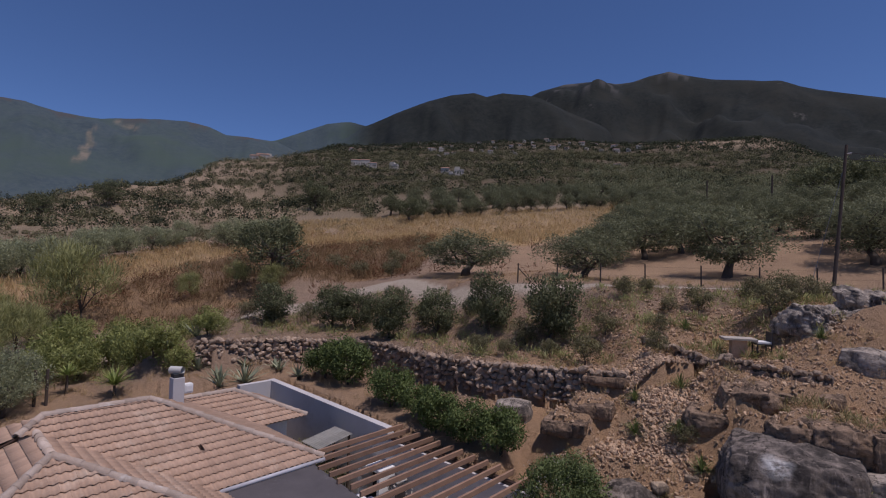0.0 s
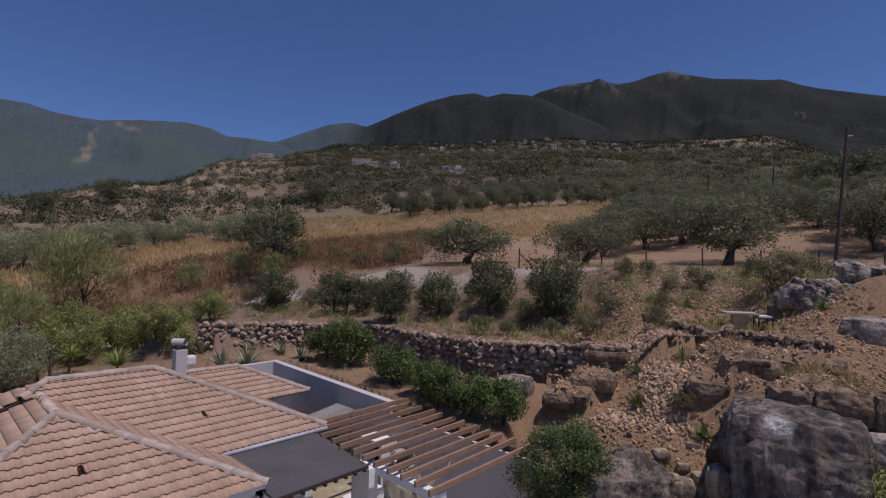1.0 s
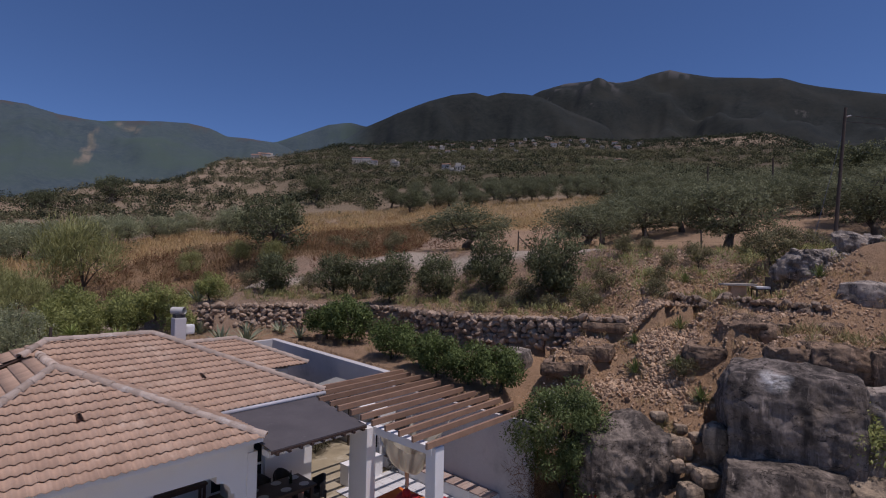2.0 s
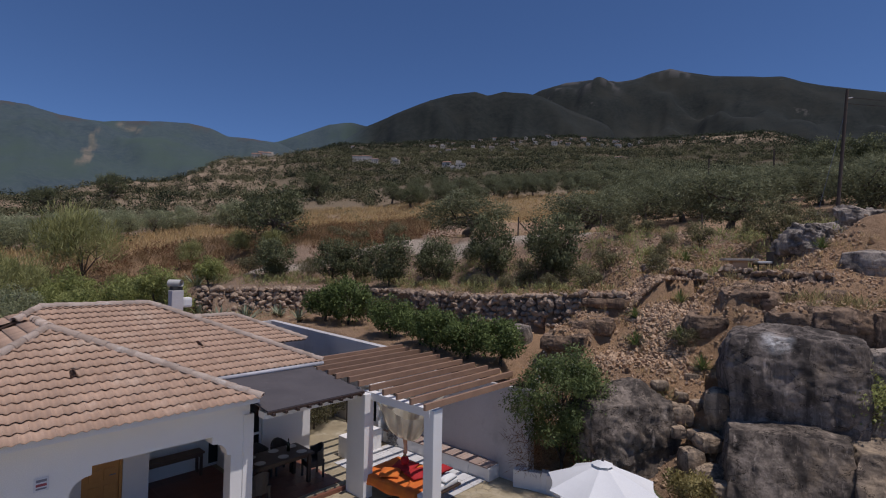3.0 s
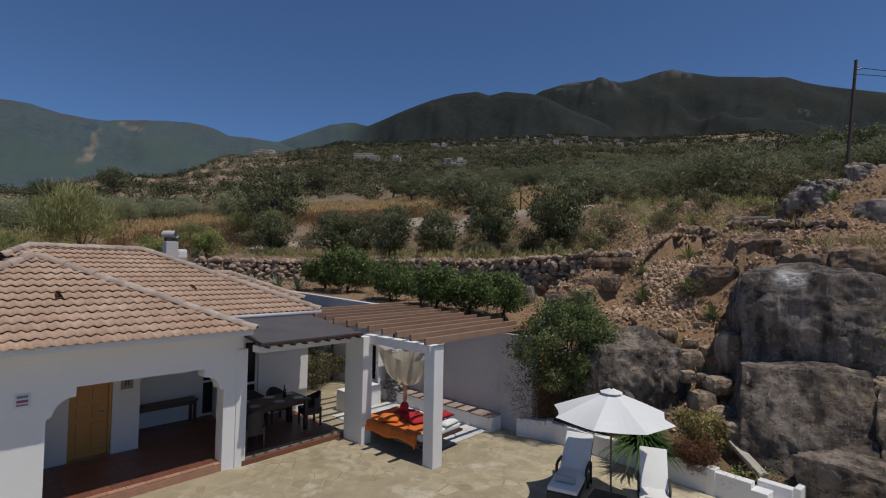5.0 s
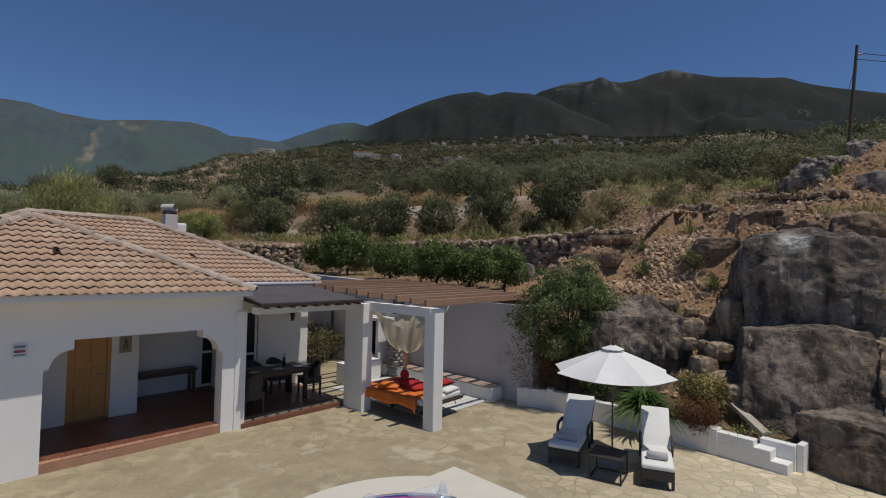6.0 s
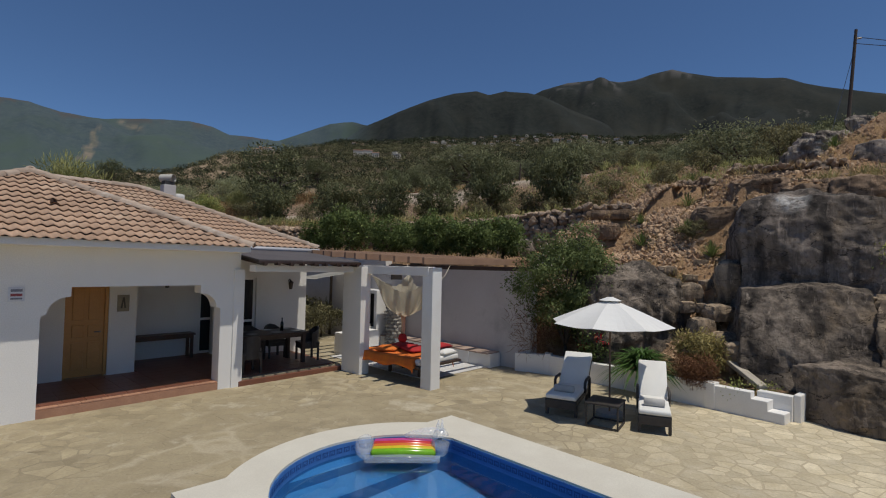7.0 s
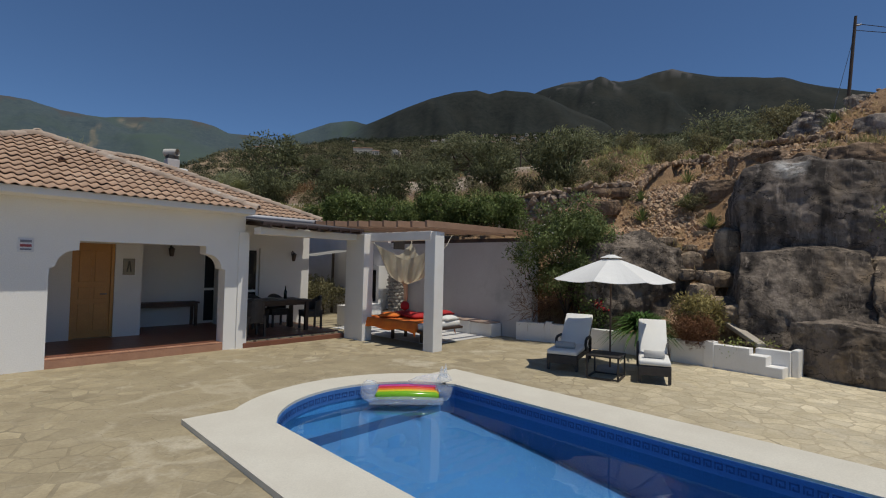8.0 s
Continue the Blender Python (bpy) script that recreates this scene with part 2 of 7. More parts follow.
def rod(bm, p0, p1, r0, r1=None, seg=8, caps=True):
    p0, p1 = Vector(p0), Vector(p1)
    r1 = r0 if r1 is None else r1
    q = (p1 - p0).to_track_quat("Z", "Y")
    rings = []
    for p, r in ((p0, r0), (p1, r1)):
        rings.append([bm.verts.new(p + q @ Vector((r * math.cos(2 * math.pi * i / seg), r * math.sin(2 * math.pi * i / seg), 0))) for i in range(seg)])
    for i in range(seg):
        j = (i + 1) % seg
        bm.faces.new((rings[0][i], rings[0][j], rings[1][j], rings[1][i]))
    if caps:
        bm.faces.new(rings[0][::-1])
        bm.faces.new(rings[1])
    return bm


def tube(bm, pts, radii, seg=8):
    """A tapered tube along a path."""
    rings = []
    for k, p in enumerate(pts):
        a, b = pts[max(k - 1, 0)], pts[min(k + 1, len(pts) - 1)]
        q = (Vector(b) - Vector(a)).to_track_quat("Z", "Y")
        rings.append([bm.verts.new(Vector(p) + q @ Vector((radii[k] * math.cos(2 * math.pi * i / seg), radii[k] * math.sin(2 * math.pi * i / seg), 0))) for i in range(seg)])
    for r0, r1 in zip(rings, rings[1:]):
        for i in range(seg):
            j = (i + 1) % seg
            bm.faces.new((r0[i], r0[j], r1[j], r1[i]))
    bm.faces.new(rings[0][::-1])
    bm.faces.new(rings[-1])
    return bm


def raw(name, verts, faces, material, smooth=False):
    me = bpy.data.meshes.new(name)
    me.from_pydata(verts, [], faces)
    me.materials.append(material)
    if smooth:
        me.polygons.foreach_set("use_smooth", [True] * len(me.polygons))
    return me


def leaves(centres, spread, count, length, width, seed, flat=0.0, up=0.0):
    """Leaf blades scattered round the given centres: vertices and faces of one kinked quad pair each."""
    g = np.random.default_rng(seed)
    c = np.asarray(centres, float)
    k = g.integers(0, len(c), count)
    rad = np.asarray(spread, float)
    rad = rad[k] if rad.ndim else np.full(count, float(rad))
    d = g.normal(size=(count, 3))
    d /= np.linalg.norm(d, axis=1)[:, None]
    pos = c[k] + d * (rad * g.uniform(0.25, 1.0, count) ** 0.6)[:, None] * np.array((1, 1, 1 - flat))
    a = g.normal(size=(count, 3)) * 0.8 + d * 0.7 + np.array((0, 0, up))
    a /= np.linalg.norm(a, axis=1)[:, None]
    b = np.cross(a, g.normal(size=(count, 3)))
    b /= np.linalg.norm(b, axis=1)[:, None]
    s = g.uniform(0.6, 1.25, count)[:, None]
    l, w = a * length * s, b * width * 0.5 * s
    n = np.cross(a, b) * width * 0.25 * s
    soft = d + 0.45 * g.normal(size=(count, 3)) + np.array((0, 0, 0.25))
    soft /= np.linalg.norm(soft, axis=1)[:, None]
    w *= np.where((np.cross(b, a) * soft).sum(1) < 0, -1.0, 1.0)[:, None]
    v = np.stack((pos, pos + l * 0.5 + w + n, pos + l, pos + l * 0.5 - w + n), 1).reshape(-1, 3)
    f = np.arange(count * 4).reshape(-1, 4)
    return v, f, np.repeat(soft, 4, axis=0)


def leaf_mesh(name, v, f, material, normals=None):
    """One mesh of many leaves; normals: shading normals, one for each corner, that round the clumps."""
    me = bpy.data.meshes.new(name)
    me.vertices.add(len(v))
    me.vertices.foreach_set("co", np.asarray(v, np.float32).ravel())
    me.loops.add(len(f) * 4)
    me.loops.foreach_set("vertex_index", np.asarray(f, np.int32).ravel())
    me.polygons.add(len(f))
    me.polygons.foreach_set("loop_start", np.arange(0, len(f) * 4, 4, dtype=np.int32))
    me.materials.append(material)
    me.update(calc_edges=True)
    if normals is not None:
        me.polygons.foreach_set("use_smooth", np.ones(len(f), bool))
        me.normals_split_custom_set_from_vertices(normals.tolist())
    return me


# ---------------------------------------------------------------- plan of the house: u along its front, v into it
CORNER = Vector((-4.15, 10.05, 0))
TURN = 53.5
HOUSE = pose(CORNER.x, CORNER.y, 0, 0, 0, TURN)


def uv(u, v, z=0.0):
    return HOUSE @ Vector((u, v, z))


def step(a, b, x):
    s = np.clip((np.asarray(x, float) - a) / (b - a), 0, 1)
    return s * s * (3 - 2 * s)


# ---------------------------------------------------------------- ground
EDGE = [(-22.0, 2.0), (-15.0, 12.5), (-10.6, 19.6), (-8.9, 21.9), (1.6, 13.5), (3.7, 12.0), (5.9, 10.25), (7.3, 10.3), (8.6, 8.0), (10.5, 3.0), (12.0, -8.0)]   # back and right of the patio
WALL = [(-17.0, 22.0), (-14.2, 23.4), (-10.0, 25.2), (-6.6, 25.4), (-4.4, 23.9), (-2.8, 22.2), (-0.4, 20.9), (2.1, 19.4), (4.2, 18.3), (6.0, 18.0)]  # dry-stone wall
RAD = (40, 60, 80, 110, 178, 260, 400, 600, 750)
HILL = {
    -60: (4.5, 6, 7.5, 11, 18, 24, 20, 14, 12),
    -48: (4.5, 6, 8, 12, 21, 30.5, 28, 20, 15),
    -38: (5, 7, 9.5, 13, 26, 41, 44, 38, 30),
    -30: (5.5, 8, 10.5, 15, 30, 51, 84, 76, 60),
    -18: (6.5, 9.5, 12, 18, 34, 57, 96, 150, 140),
    -6: (7.5, 10.5, 13, 20, 38, 60, 100, 159, 152),
    6: (8, 11, 14, 22, 40, 61, 100, 163, 160),
    16: (8.3, 11.5, 15, 22, 37, 57, 95, 153, 148),
    26: (8.5, 12, 16, 21, 34, 51, 90, 150, 144),
    36: (8.5, 12.5, 16, 20, 31, 47, 76, 104, 96),
}
# skylines: degrees of azimuth, degrees of height, and the distance of each ridge
WEST_RIDGE = (1900, 900, (-75, -60, -48.7, -47, -44.8, -41.4, -38.2, -34.2, -32.1, -30.4, -28.1, -25.2, -20, -12), (11, 12.6, 13.5, 13.6, 13.2, 13.3, 13.9, 14.3, 14.0, 13.4, 13.3, 13.2, 11, 7))
FAR_PEAK = (3600, 1200, (-40, -28, -25.2, -22.2, -19.8, -17.3, -15.6, -12, -4), (8, 12.8, 13.5, 14.8, 15.8, 16.2, 15.9, 15.2, 11))
FRONT_RIDGE = (1500, 650, (-32, -20.9, -18.5, -15.6, -12.1, -8.2, -5.5, -2.9, -1.5, 0.4, 3, 4.7, 7.5, 11.3, 18), (6, 12.0, 13.7, 15.6, 17.2, 18.7, 19.4, 19.7, 19.3, 19.7, 19.4, 19.0, 17.6, 15.9, 12))
MAIN_RIDGE = (2600, 1300, (-12, -2.2, 3.1, 4.7, 7.5, 10.6, 13, 14.8, 16.5, 18.4, 19.8, 22.5, 25.9, 28.3, 31.3, 36, 50, 75), (12, 17.5, 19.1, 19.8, 20.4, 20.5, 20.0, 20.1, 20.5, 20.7, 20.2, 19.4, 18.8, 18.2, 17.0, 15.4, 13, 10))
RIDGES = (WEST_RIDGE, FAR_PEAK, FRONT_RIDGE, MAIN_RIDGE)
EYE = np.array((0.6, 0.0))


def offset(poly, x, y):
    """Distance to an open line, positive on its left-hand side as drawn from right to left (uphill)."""
    best, sign = np.full(np.shape(x), 1e9), np.ones(np.shape(x))
    for (ax, ay), (bx, by) in zip(poly, poly[1:]):
        dx, dy = bx - ax, by - ay
        s = np.clip(((x - ax) * dx + (y - ay) * dy) / (dx * dx + dy * dy), 0, 1)
        d = np.hypot(x - ax - s * dx, y - ay - s * dy)
        side = np.where(dx * (y - ay) - dy * (x - ax) > 0, 1.0, -1.0)
        near = d < best - 1e-6
        best, sign = np.where(near, d, best), np.where(near, side, sign)
    return best * sign


def wave(x, y, size, seed=0.0):
    """Smooth unevenness from a few crossing waves, between about -1 and 1."""
    x, y = np.asarray(x, float) / size + seed, np.asarray(y, float) / size - seed * 1.7
    return (np.sin(x * 2.1 + 1.3 * np.sin(y * 1.7 + seed)) + np.sin(y * 2.6 + 1.1 * np.sin(x * 1.9 - seed)) + 0.6 * np.sin((x + y) * 4.3 + 2 * np.sin(x * 3.1)) + 0.4 * np.sin((x - y) * 7.7 + np.sin(y * 5.3))) / 3.0


def road_line(x):
    """The y of the dirt road's middle."""
    return np.interp(x, (-60, -24, -16, -10, -6, -2, 4, 12, 24, 60), (22, 26.0, 28.5, 31.5, 33.2, 29.4, 27.2, 26.6, 27.6, 30))


# rock ledges across the bank: both ends of the front edge, height of its top, height of its face
LEDGES = (((7.6, 13.1), (10.6, 12.0), 4.72, 0.75), ((7.3, 14.85), (8.5, 14.5), 5.15, 0.62), ((8.5, 14.65), (9.7, 14.3), 5.25, 0.4), ((6.45, 14.98), (7.3, 14.7), 4.45, 0.5), ((3.9, 18.05), (5.3, 17.95), 4.68, 0.3), ((3.2, 16.75), (4.3, 16.55), 4.0, 0.42), ((2.4, 16.35), (3.6, 15.95), 3.6, 0.4))


def terraced(x, y, z):
    """The bank stepped at its ledges."""
    for (ax, ay), (bx, by), top, face in LEDGES:
        ln = math.hypot(bx - ax, by - ay)
        ex, ey = (bx - ax) / ln, (by - ay) / ln
        s, d = (x - ax) * ex + (y - ay) * ey, (y - ay) * ex - (x - ax) * ey
        ends = step(-0.25, 0.15, s) * step(ln + 0.25, ln - 0.15, s)
        behind = ends * step(-0.02, 0.12, d) * step(1.9, 0.9, d)
        before = ends * step(0.02, -0.1, d) * step(-1.1, -0.4, d)
        z = z + behind * (np.maximum(z, top + 0.14 * d) - z) * (z < top + 0.5)
        z = z + before * (np.minimum(z, top - face) - z)
    return z


def height(x, y):
    x, y = np.asarray(x, float), np.asarray(y, float)
    w, e = offset(WALL, x, y), offset(EDGE, x, y)
    left = step(-4, -15, x)
    low = 2.8 + 0.32 * step(-2, 3, x) * step(15.5, 17.5, y) + 0.04 * (y - 18) + step(2.5, 7, x) * (step(12.5, 18, y) * 1.55 - 0.2) - 0.6 * step(-12, -20, x)
    up = 4.45 + 0.07 * np.maximum(w, 0) + (2.45 - 1.9 * left) * step(2.5, 8.0, w) + 0.02 * np.maximum(w - 9, 0)
    up = low + (up - low) * step(-18.5, -14.0, x)
    z = np.where(w > 0, up, low)
    right = step(4.8, 6.4, x)
    slope = 4.3 + 0.3 * (y - 16.4) + 0.12 * (x - 6.3) + (0.45 + 0.55 * step(13.6, 14.8, y)) * step(6.5, 7.7, x) * step(17.6, 16.4, y)
    slope = np.where(y > 17.4, np.maximum(5.3 + 0.05 * (y - 17.4), 4.9 + (y - 18.5) * 0.4), slope)
    slope = np.minimum(slope, 7.5 + 0.03 * (y - 25))
    slope = slope + step(9.5, 12.5, x) * step(14.5, 17, y) * step(24, 20, y) * 1.6
    z = z * (1 - right) + slope * right
    # bank behind the planter, cliff at the right
    bank = 0.35 + 2.6 * step(0.2, 3.6, e)
    near_bank = step(0.8, 1.8, x) * step(4.4, 3.4, e) * step(7.6, 6.6, x)
    z = np.where(near_bank > 0, z * (1 - near_bank) + np.minimum(z, bank) * near_bank, z)
    inward = (x - 5.85) * 0.41 + (y - 12.3) * 0.91
    z = np.where((inward < 1.7) & (x > 6.15) & (x < 10.5) & (y > 4), np.minimum(z, 0.6), z)
    z = terraced(x, y, z)
    z = np.where(e < 0.12, -2.2, z)
    left_side = (x < -11.5) & (y < 21)
    z = np.where(left_side, np.minimum(z, 2.4 - 0.12 * (21 - y)), z)
    z = np.where((y < 8) & (x < -9), -0.4, z)
    # hills
    dist, az = np.hypot(x - EYE[0], y - EYE[1]), np.degrees(np.arctan2(x - EYE[0], y - EYE[1]))
    keys = sorted(HILL)
    rows = np.stack([np.interp(dist, RAD, HILL[k]) for k in keys])
    pos = np.clip(np.interp(az, keys, range(len(keys))), 0, len(keys) - 1.001)
    i = pos.astype(int)
    s = pos - i
    s = s * s * (3 - 2 * s)
    far = np.take_along_axis(rows, i[None], 0)[0] * (1 - s) + np.take_along_axis(rows, i[None] + 1, 0)[0] * s
    behind = step(75, 110, np.abs(az))
    far = far * (1 - behind) - 6 * behind
    far = far + wave(x, y, 26, 1.0) * 0.014 * np.clip(dist - 45, 0, 120)
    mix = step(33, 55, dist)
    z = z * (1 - mix) + far * mix
    z = z + 2.2 * np.exp(-((x + 18.2) ** 2 + (y - 39.5) ** 2) / 26.0)     # knoll under the dark tree
    for away, width, azs, els in RIDGES:
        top = 8.4 + away * np.tan(np.radians(np.interp(az, azs, els)))
        inside = step(azs[0], azs[0] + 6, az) * step(azs[-1], azs[-1] - 6, az)
        fold = wave(az * 26 + dist * 0.3, dist * 0.5 - az * 9, 190, away * 0.01) * 0.2 + wave(az * 30 - dist * 0.35, dist * 0.6 + az * 12, 75, away * 0.02) * 0.05
        rel = (dist - away) / width
        shape = np.where(rel < 0, np.clip(1 + rel, 0, 1) ** 1.15, np.clip(1 - rel * 0.8, 0, 1))
        shape = shape * (1 + fold * np.clip(-rel * 4, 0, 1) * (1 - np.clip(-rel, 0, 1)))
        z = np.maximum(z, np.where((dist > 700) & (inside > 0), top * shape * np.minimum(1, inside * 1.0 + 0.0), -50))
    rough = wave(x, y, 1.3, 2.0) * 0.05 + wave(x, y, 0.5, 3.0) * 0.025
    return z + np.where((e > 0.2) & (dist < 60), rough, 0.0)


def spot(x, y):
    return float(height(np.array([x]), np.array([y]))[0])


FIELD = ((-52, 24), (-34, 25), (-27, 30), (-18, 36), (-7.4, 40), (-5, 75), (-17, 110), (-46, 112), (-31, 62), (-44.6, 69), (-44.8, 56.8), (-40.6, 42.3), (-43.5, 35))
SLOPE = ((-5, 70), (-17, 112), (14, 99), (42, 120), (40, 106), (24, 86), (11, 72), (4, 60))      # bare golden strip under the row of olive trees
RUST = ((-36, 29), (-32, 39), (-32.3, 50.5), (-31.8, 59), (-22, 62), (-8, 74), (-6, 40), (-16, 35.5), (-24, 31))   # browner dry growth


def inside_of(poly, x, y):
    hit = np.zeros(np.shape(x), bool)
    for (ax, ay), (bx, by) in zip(poly, poly[1:] + poly[:1]):
        hit ^= ((ay > y) != (by > y)) & (x < (bx - ax) * (y - ay) / ((by - ay) or 1e-9) + ax)
    return hit


def in_field(x, y):
    """1 inside the fields of dry grass, 0 outside."""
    return (inside_of(FIELD, x, y) | inside_of(SLOPE, x, y)).astype(float)


def build_ground():
    az = np.radians(np.concatenate((np.arange(-180, -62, 4.0), np.arange(-62, -54, 0.8), np.arange(-54, 46, 0.2), np.arange(46, 62, 0.8), np.arange(62, 180, 4.0))))
    r = [2.0, 4.0, 6.0]
    while r[-1] < 4600:
        r.append(r[-1] + max(0.16, r[-1] * 0.0165))
    r = np.array(r)
    rr, aa = np.meshgrid(r, az, indexing="ij")
    x, y = EYE[0] + rr * np.sin(aa), EYE[1] + rr * np.cos(aa)
    z = height(x, y)
    n = len(az)
    v = np.stack((x, y, z), -1).reshape(-1, 3)
    i, j = np.meshgrid(np.arange(len(r) - 1), np.arange(n), indexing="ij")
    a, b = i * n + j, i * n + (j + 1) % n
    f = np.stack((a, a + n, b + n, b), -1).reshape(-1, 4)
    me = leaf_mesh("ground", v, f, GROUND)
    dist = np.hypot(x - EYE[0], y - EYE[1])
    azd = np.degrees(aa)
    tilt = (road_line(x + 0.5) - road_line(x - 0.5))
    road = step(0.95, 0.6, np.abs(y - road_line(x)) / np.sqrt(1 + tilt * tilt)) * step(60, 45, np.abs(x)) * (dist < 70)
    w = offset(WALL, x, y)
    gold = in_field(x, y) * step(-0.6, 0.0, wave(x, y, 14, 4.0) + 0.35) * (1 - road)
    red = step(12.5, 14, y) * step(24, 20, y) * step(-1, 3, x) * (dist < 60) + step(0, -2, w) * (dist < 40) * 0.6
    mount = step(680, 800, dist)
    rust = inside_of(RUST, x + wave(x, y, 5, 3.0), y + wave(x, y, 4, 5.0)) * 1.0
    clay = step(420, 520, dist) * step(17, 19.5, azd) * step(31, 28.5, azd) * step(-0.5, 0.2, wave(x, y, 60, 3.0))
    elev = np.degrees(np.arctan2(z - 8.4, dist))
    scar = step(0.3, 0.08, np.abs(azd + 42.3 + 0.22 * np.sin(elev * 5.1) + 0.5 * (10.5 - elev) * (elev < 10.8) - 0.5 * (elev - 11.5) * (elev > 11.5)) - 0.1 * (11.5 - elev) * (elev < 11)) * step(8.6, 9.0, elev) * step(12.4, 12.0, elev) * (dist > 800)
    ridge = np.interp(azd, RIDGES[0][2], RIDGES[0][3])
    peak = np.interp(azd, RIDGES[3][2], RIDGES[3][3])
    crest = (step(1.1, 0.1, ridge - elev) * (dist > 1000) * (dist < 2300) * step(-22, -28, azd) + step(1.6, 0.2, peak - elev) * (dist > 1900) * step(3, 5, azd) * step(24, 19, azd)) * step(0.15, 0.5, wave(azd * 40, dist * 0.7, 70, 5.0))
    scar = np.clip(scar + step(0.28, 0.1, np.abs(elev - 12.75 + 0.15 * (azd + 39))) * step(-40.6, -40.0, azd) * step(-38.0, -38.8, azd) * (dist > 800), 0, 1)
    orchard = step(1.5, 4, y - road_line(x)) * (dist < 110) * step(-9, -3, x - 0.1 * (y - 30)) * step(110, 80, dist)
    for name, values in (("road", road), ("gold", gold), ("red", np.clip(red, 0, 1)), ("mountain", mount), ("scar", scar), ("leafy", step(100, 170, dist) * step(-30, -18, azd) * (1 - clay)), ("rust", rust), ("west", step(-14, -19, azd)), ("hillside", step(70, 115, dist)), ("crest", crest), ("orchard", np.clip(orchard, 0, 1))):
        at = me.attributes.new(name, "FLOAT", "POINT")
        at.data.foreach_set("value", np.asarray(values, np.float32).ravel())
    me.polygons.foreach_set("use_smooth", np.ones(len(f), bool))
    ob = new("ground", me)
    tagged(ob, "dry stony hillside of red soil, golden grass and distant wooded mountains", "ground", kind="structure")
    return ob


def ground_material():
    m, nt, p = shader("earth")

    def mask(name):
        n = nt.nodes.new("ShaderNodeAttribute")
        n.attribute_name = name
        return n.outputs["Fac"]
    fine = noisy(nt, 7, 9, 0.3, 0.7, rough=0.8)
    mid = noisy(nt, 0.55, 5)
    c = blend(nt, mid, (0.42, 0.285, 0.19), (0.32, 0.225, 0.155))                       # stony brown soil
    c = blend(nt, mask("red"), c, blend(nt, mid, (0.63, 0.385, 0.205), (0.5, 0.32, 0.185)))
    c = blend(nt, mask("orchard"), c, blend(nt, noisy(nt, 0.3), (0.5, 0.33, 0.195), (0.42, 0.275, 0.165)))
    c = blend(nt, mask("gold"), c, blend(nt, mask("rust"), blend(nt, noisy(nt, 0.12, 6), (0.64, 0.435, 0.215), (0.46, 0.305, 0.155)), blend(nt, noisy(nt, 0.25, 7, 0.4, 0.6), (0.42, 0.26, 0.13), (0.25, 0.155, 0.085))))
    c = blend(nt, mask("road"), c, (0.62, 0.52, 0.4))
    c = blend(nt, fine, blend(nt, 0.2, c, (0.42, 0.32, 0.22)), blend(nt, 0.42, c, (0.1, 0.068, 0.045)))
    c = blend(nt, mask("hillside"), c, blend(nt, noisy(nt, 0.05, 6), (0.3, 0.222, 0.142), (0.225, 0.172, 0.11)))
    c = blend(nt, mask("leafy"), c, blend(nt, noisy(nt, 0.06, 6), (0.135, 0.1, 0.062), (0.08, 0.068, 0.038)))
    # wooded mountain sides with pale screes, distance haze painted in as blue
    tuft = noisy(nt, 0.07, 6, 0.4, 0.7, rough=0.8)
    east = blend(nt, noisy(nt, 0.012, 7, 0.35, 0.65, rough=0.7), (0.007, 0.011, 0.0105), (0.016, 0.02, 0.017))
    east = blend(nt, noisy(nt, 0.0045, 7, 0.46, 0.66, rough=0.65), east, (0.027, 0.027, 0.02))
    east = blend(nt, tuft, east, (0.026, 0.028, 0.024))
    # western range lighter and bluer: its haze is put into the colour
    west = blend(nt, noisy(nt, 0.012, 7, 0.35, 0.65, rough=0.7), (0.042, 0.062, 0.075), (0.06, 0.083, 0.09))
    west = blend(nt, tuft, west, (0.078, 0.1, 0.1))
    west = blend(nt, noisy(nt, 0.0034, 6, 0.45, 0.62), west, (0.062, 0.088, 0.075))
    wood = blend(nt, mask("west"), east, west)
    wood = blend(nt, noisy(nt, 0.0035, 8, 0.63, 0.74, rough=0.72), wood, (0.17, 0.15, 0.13))
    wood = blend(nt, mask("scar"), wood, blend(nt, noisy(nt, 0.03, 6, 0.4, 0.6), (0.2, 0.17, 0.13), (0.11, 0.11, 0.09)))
    wood = blend(nt, mask("crest"), wood, (0.075, 0.07, 0.066))
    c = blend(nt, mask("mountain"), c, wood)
    nt.links.new(c, p.inputs["Base Color"])
    p.inputs["Roughness"].default_value = 0.95
    p.inputs["Specular IOR Level"].default_value = 0.2
    bump(nt, p, fine, 0.9, 0.09)
    return m


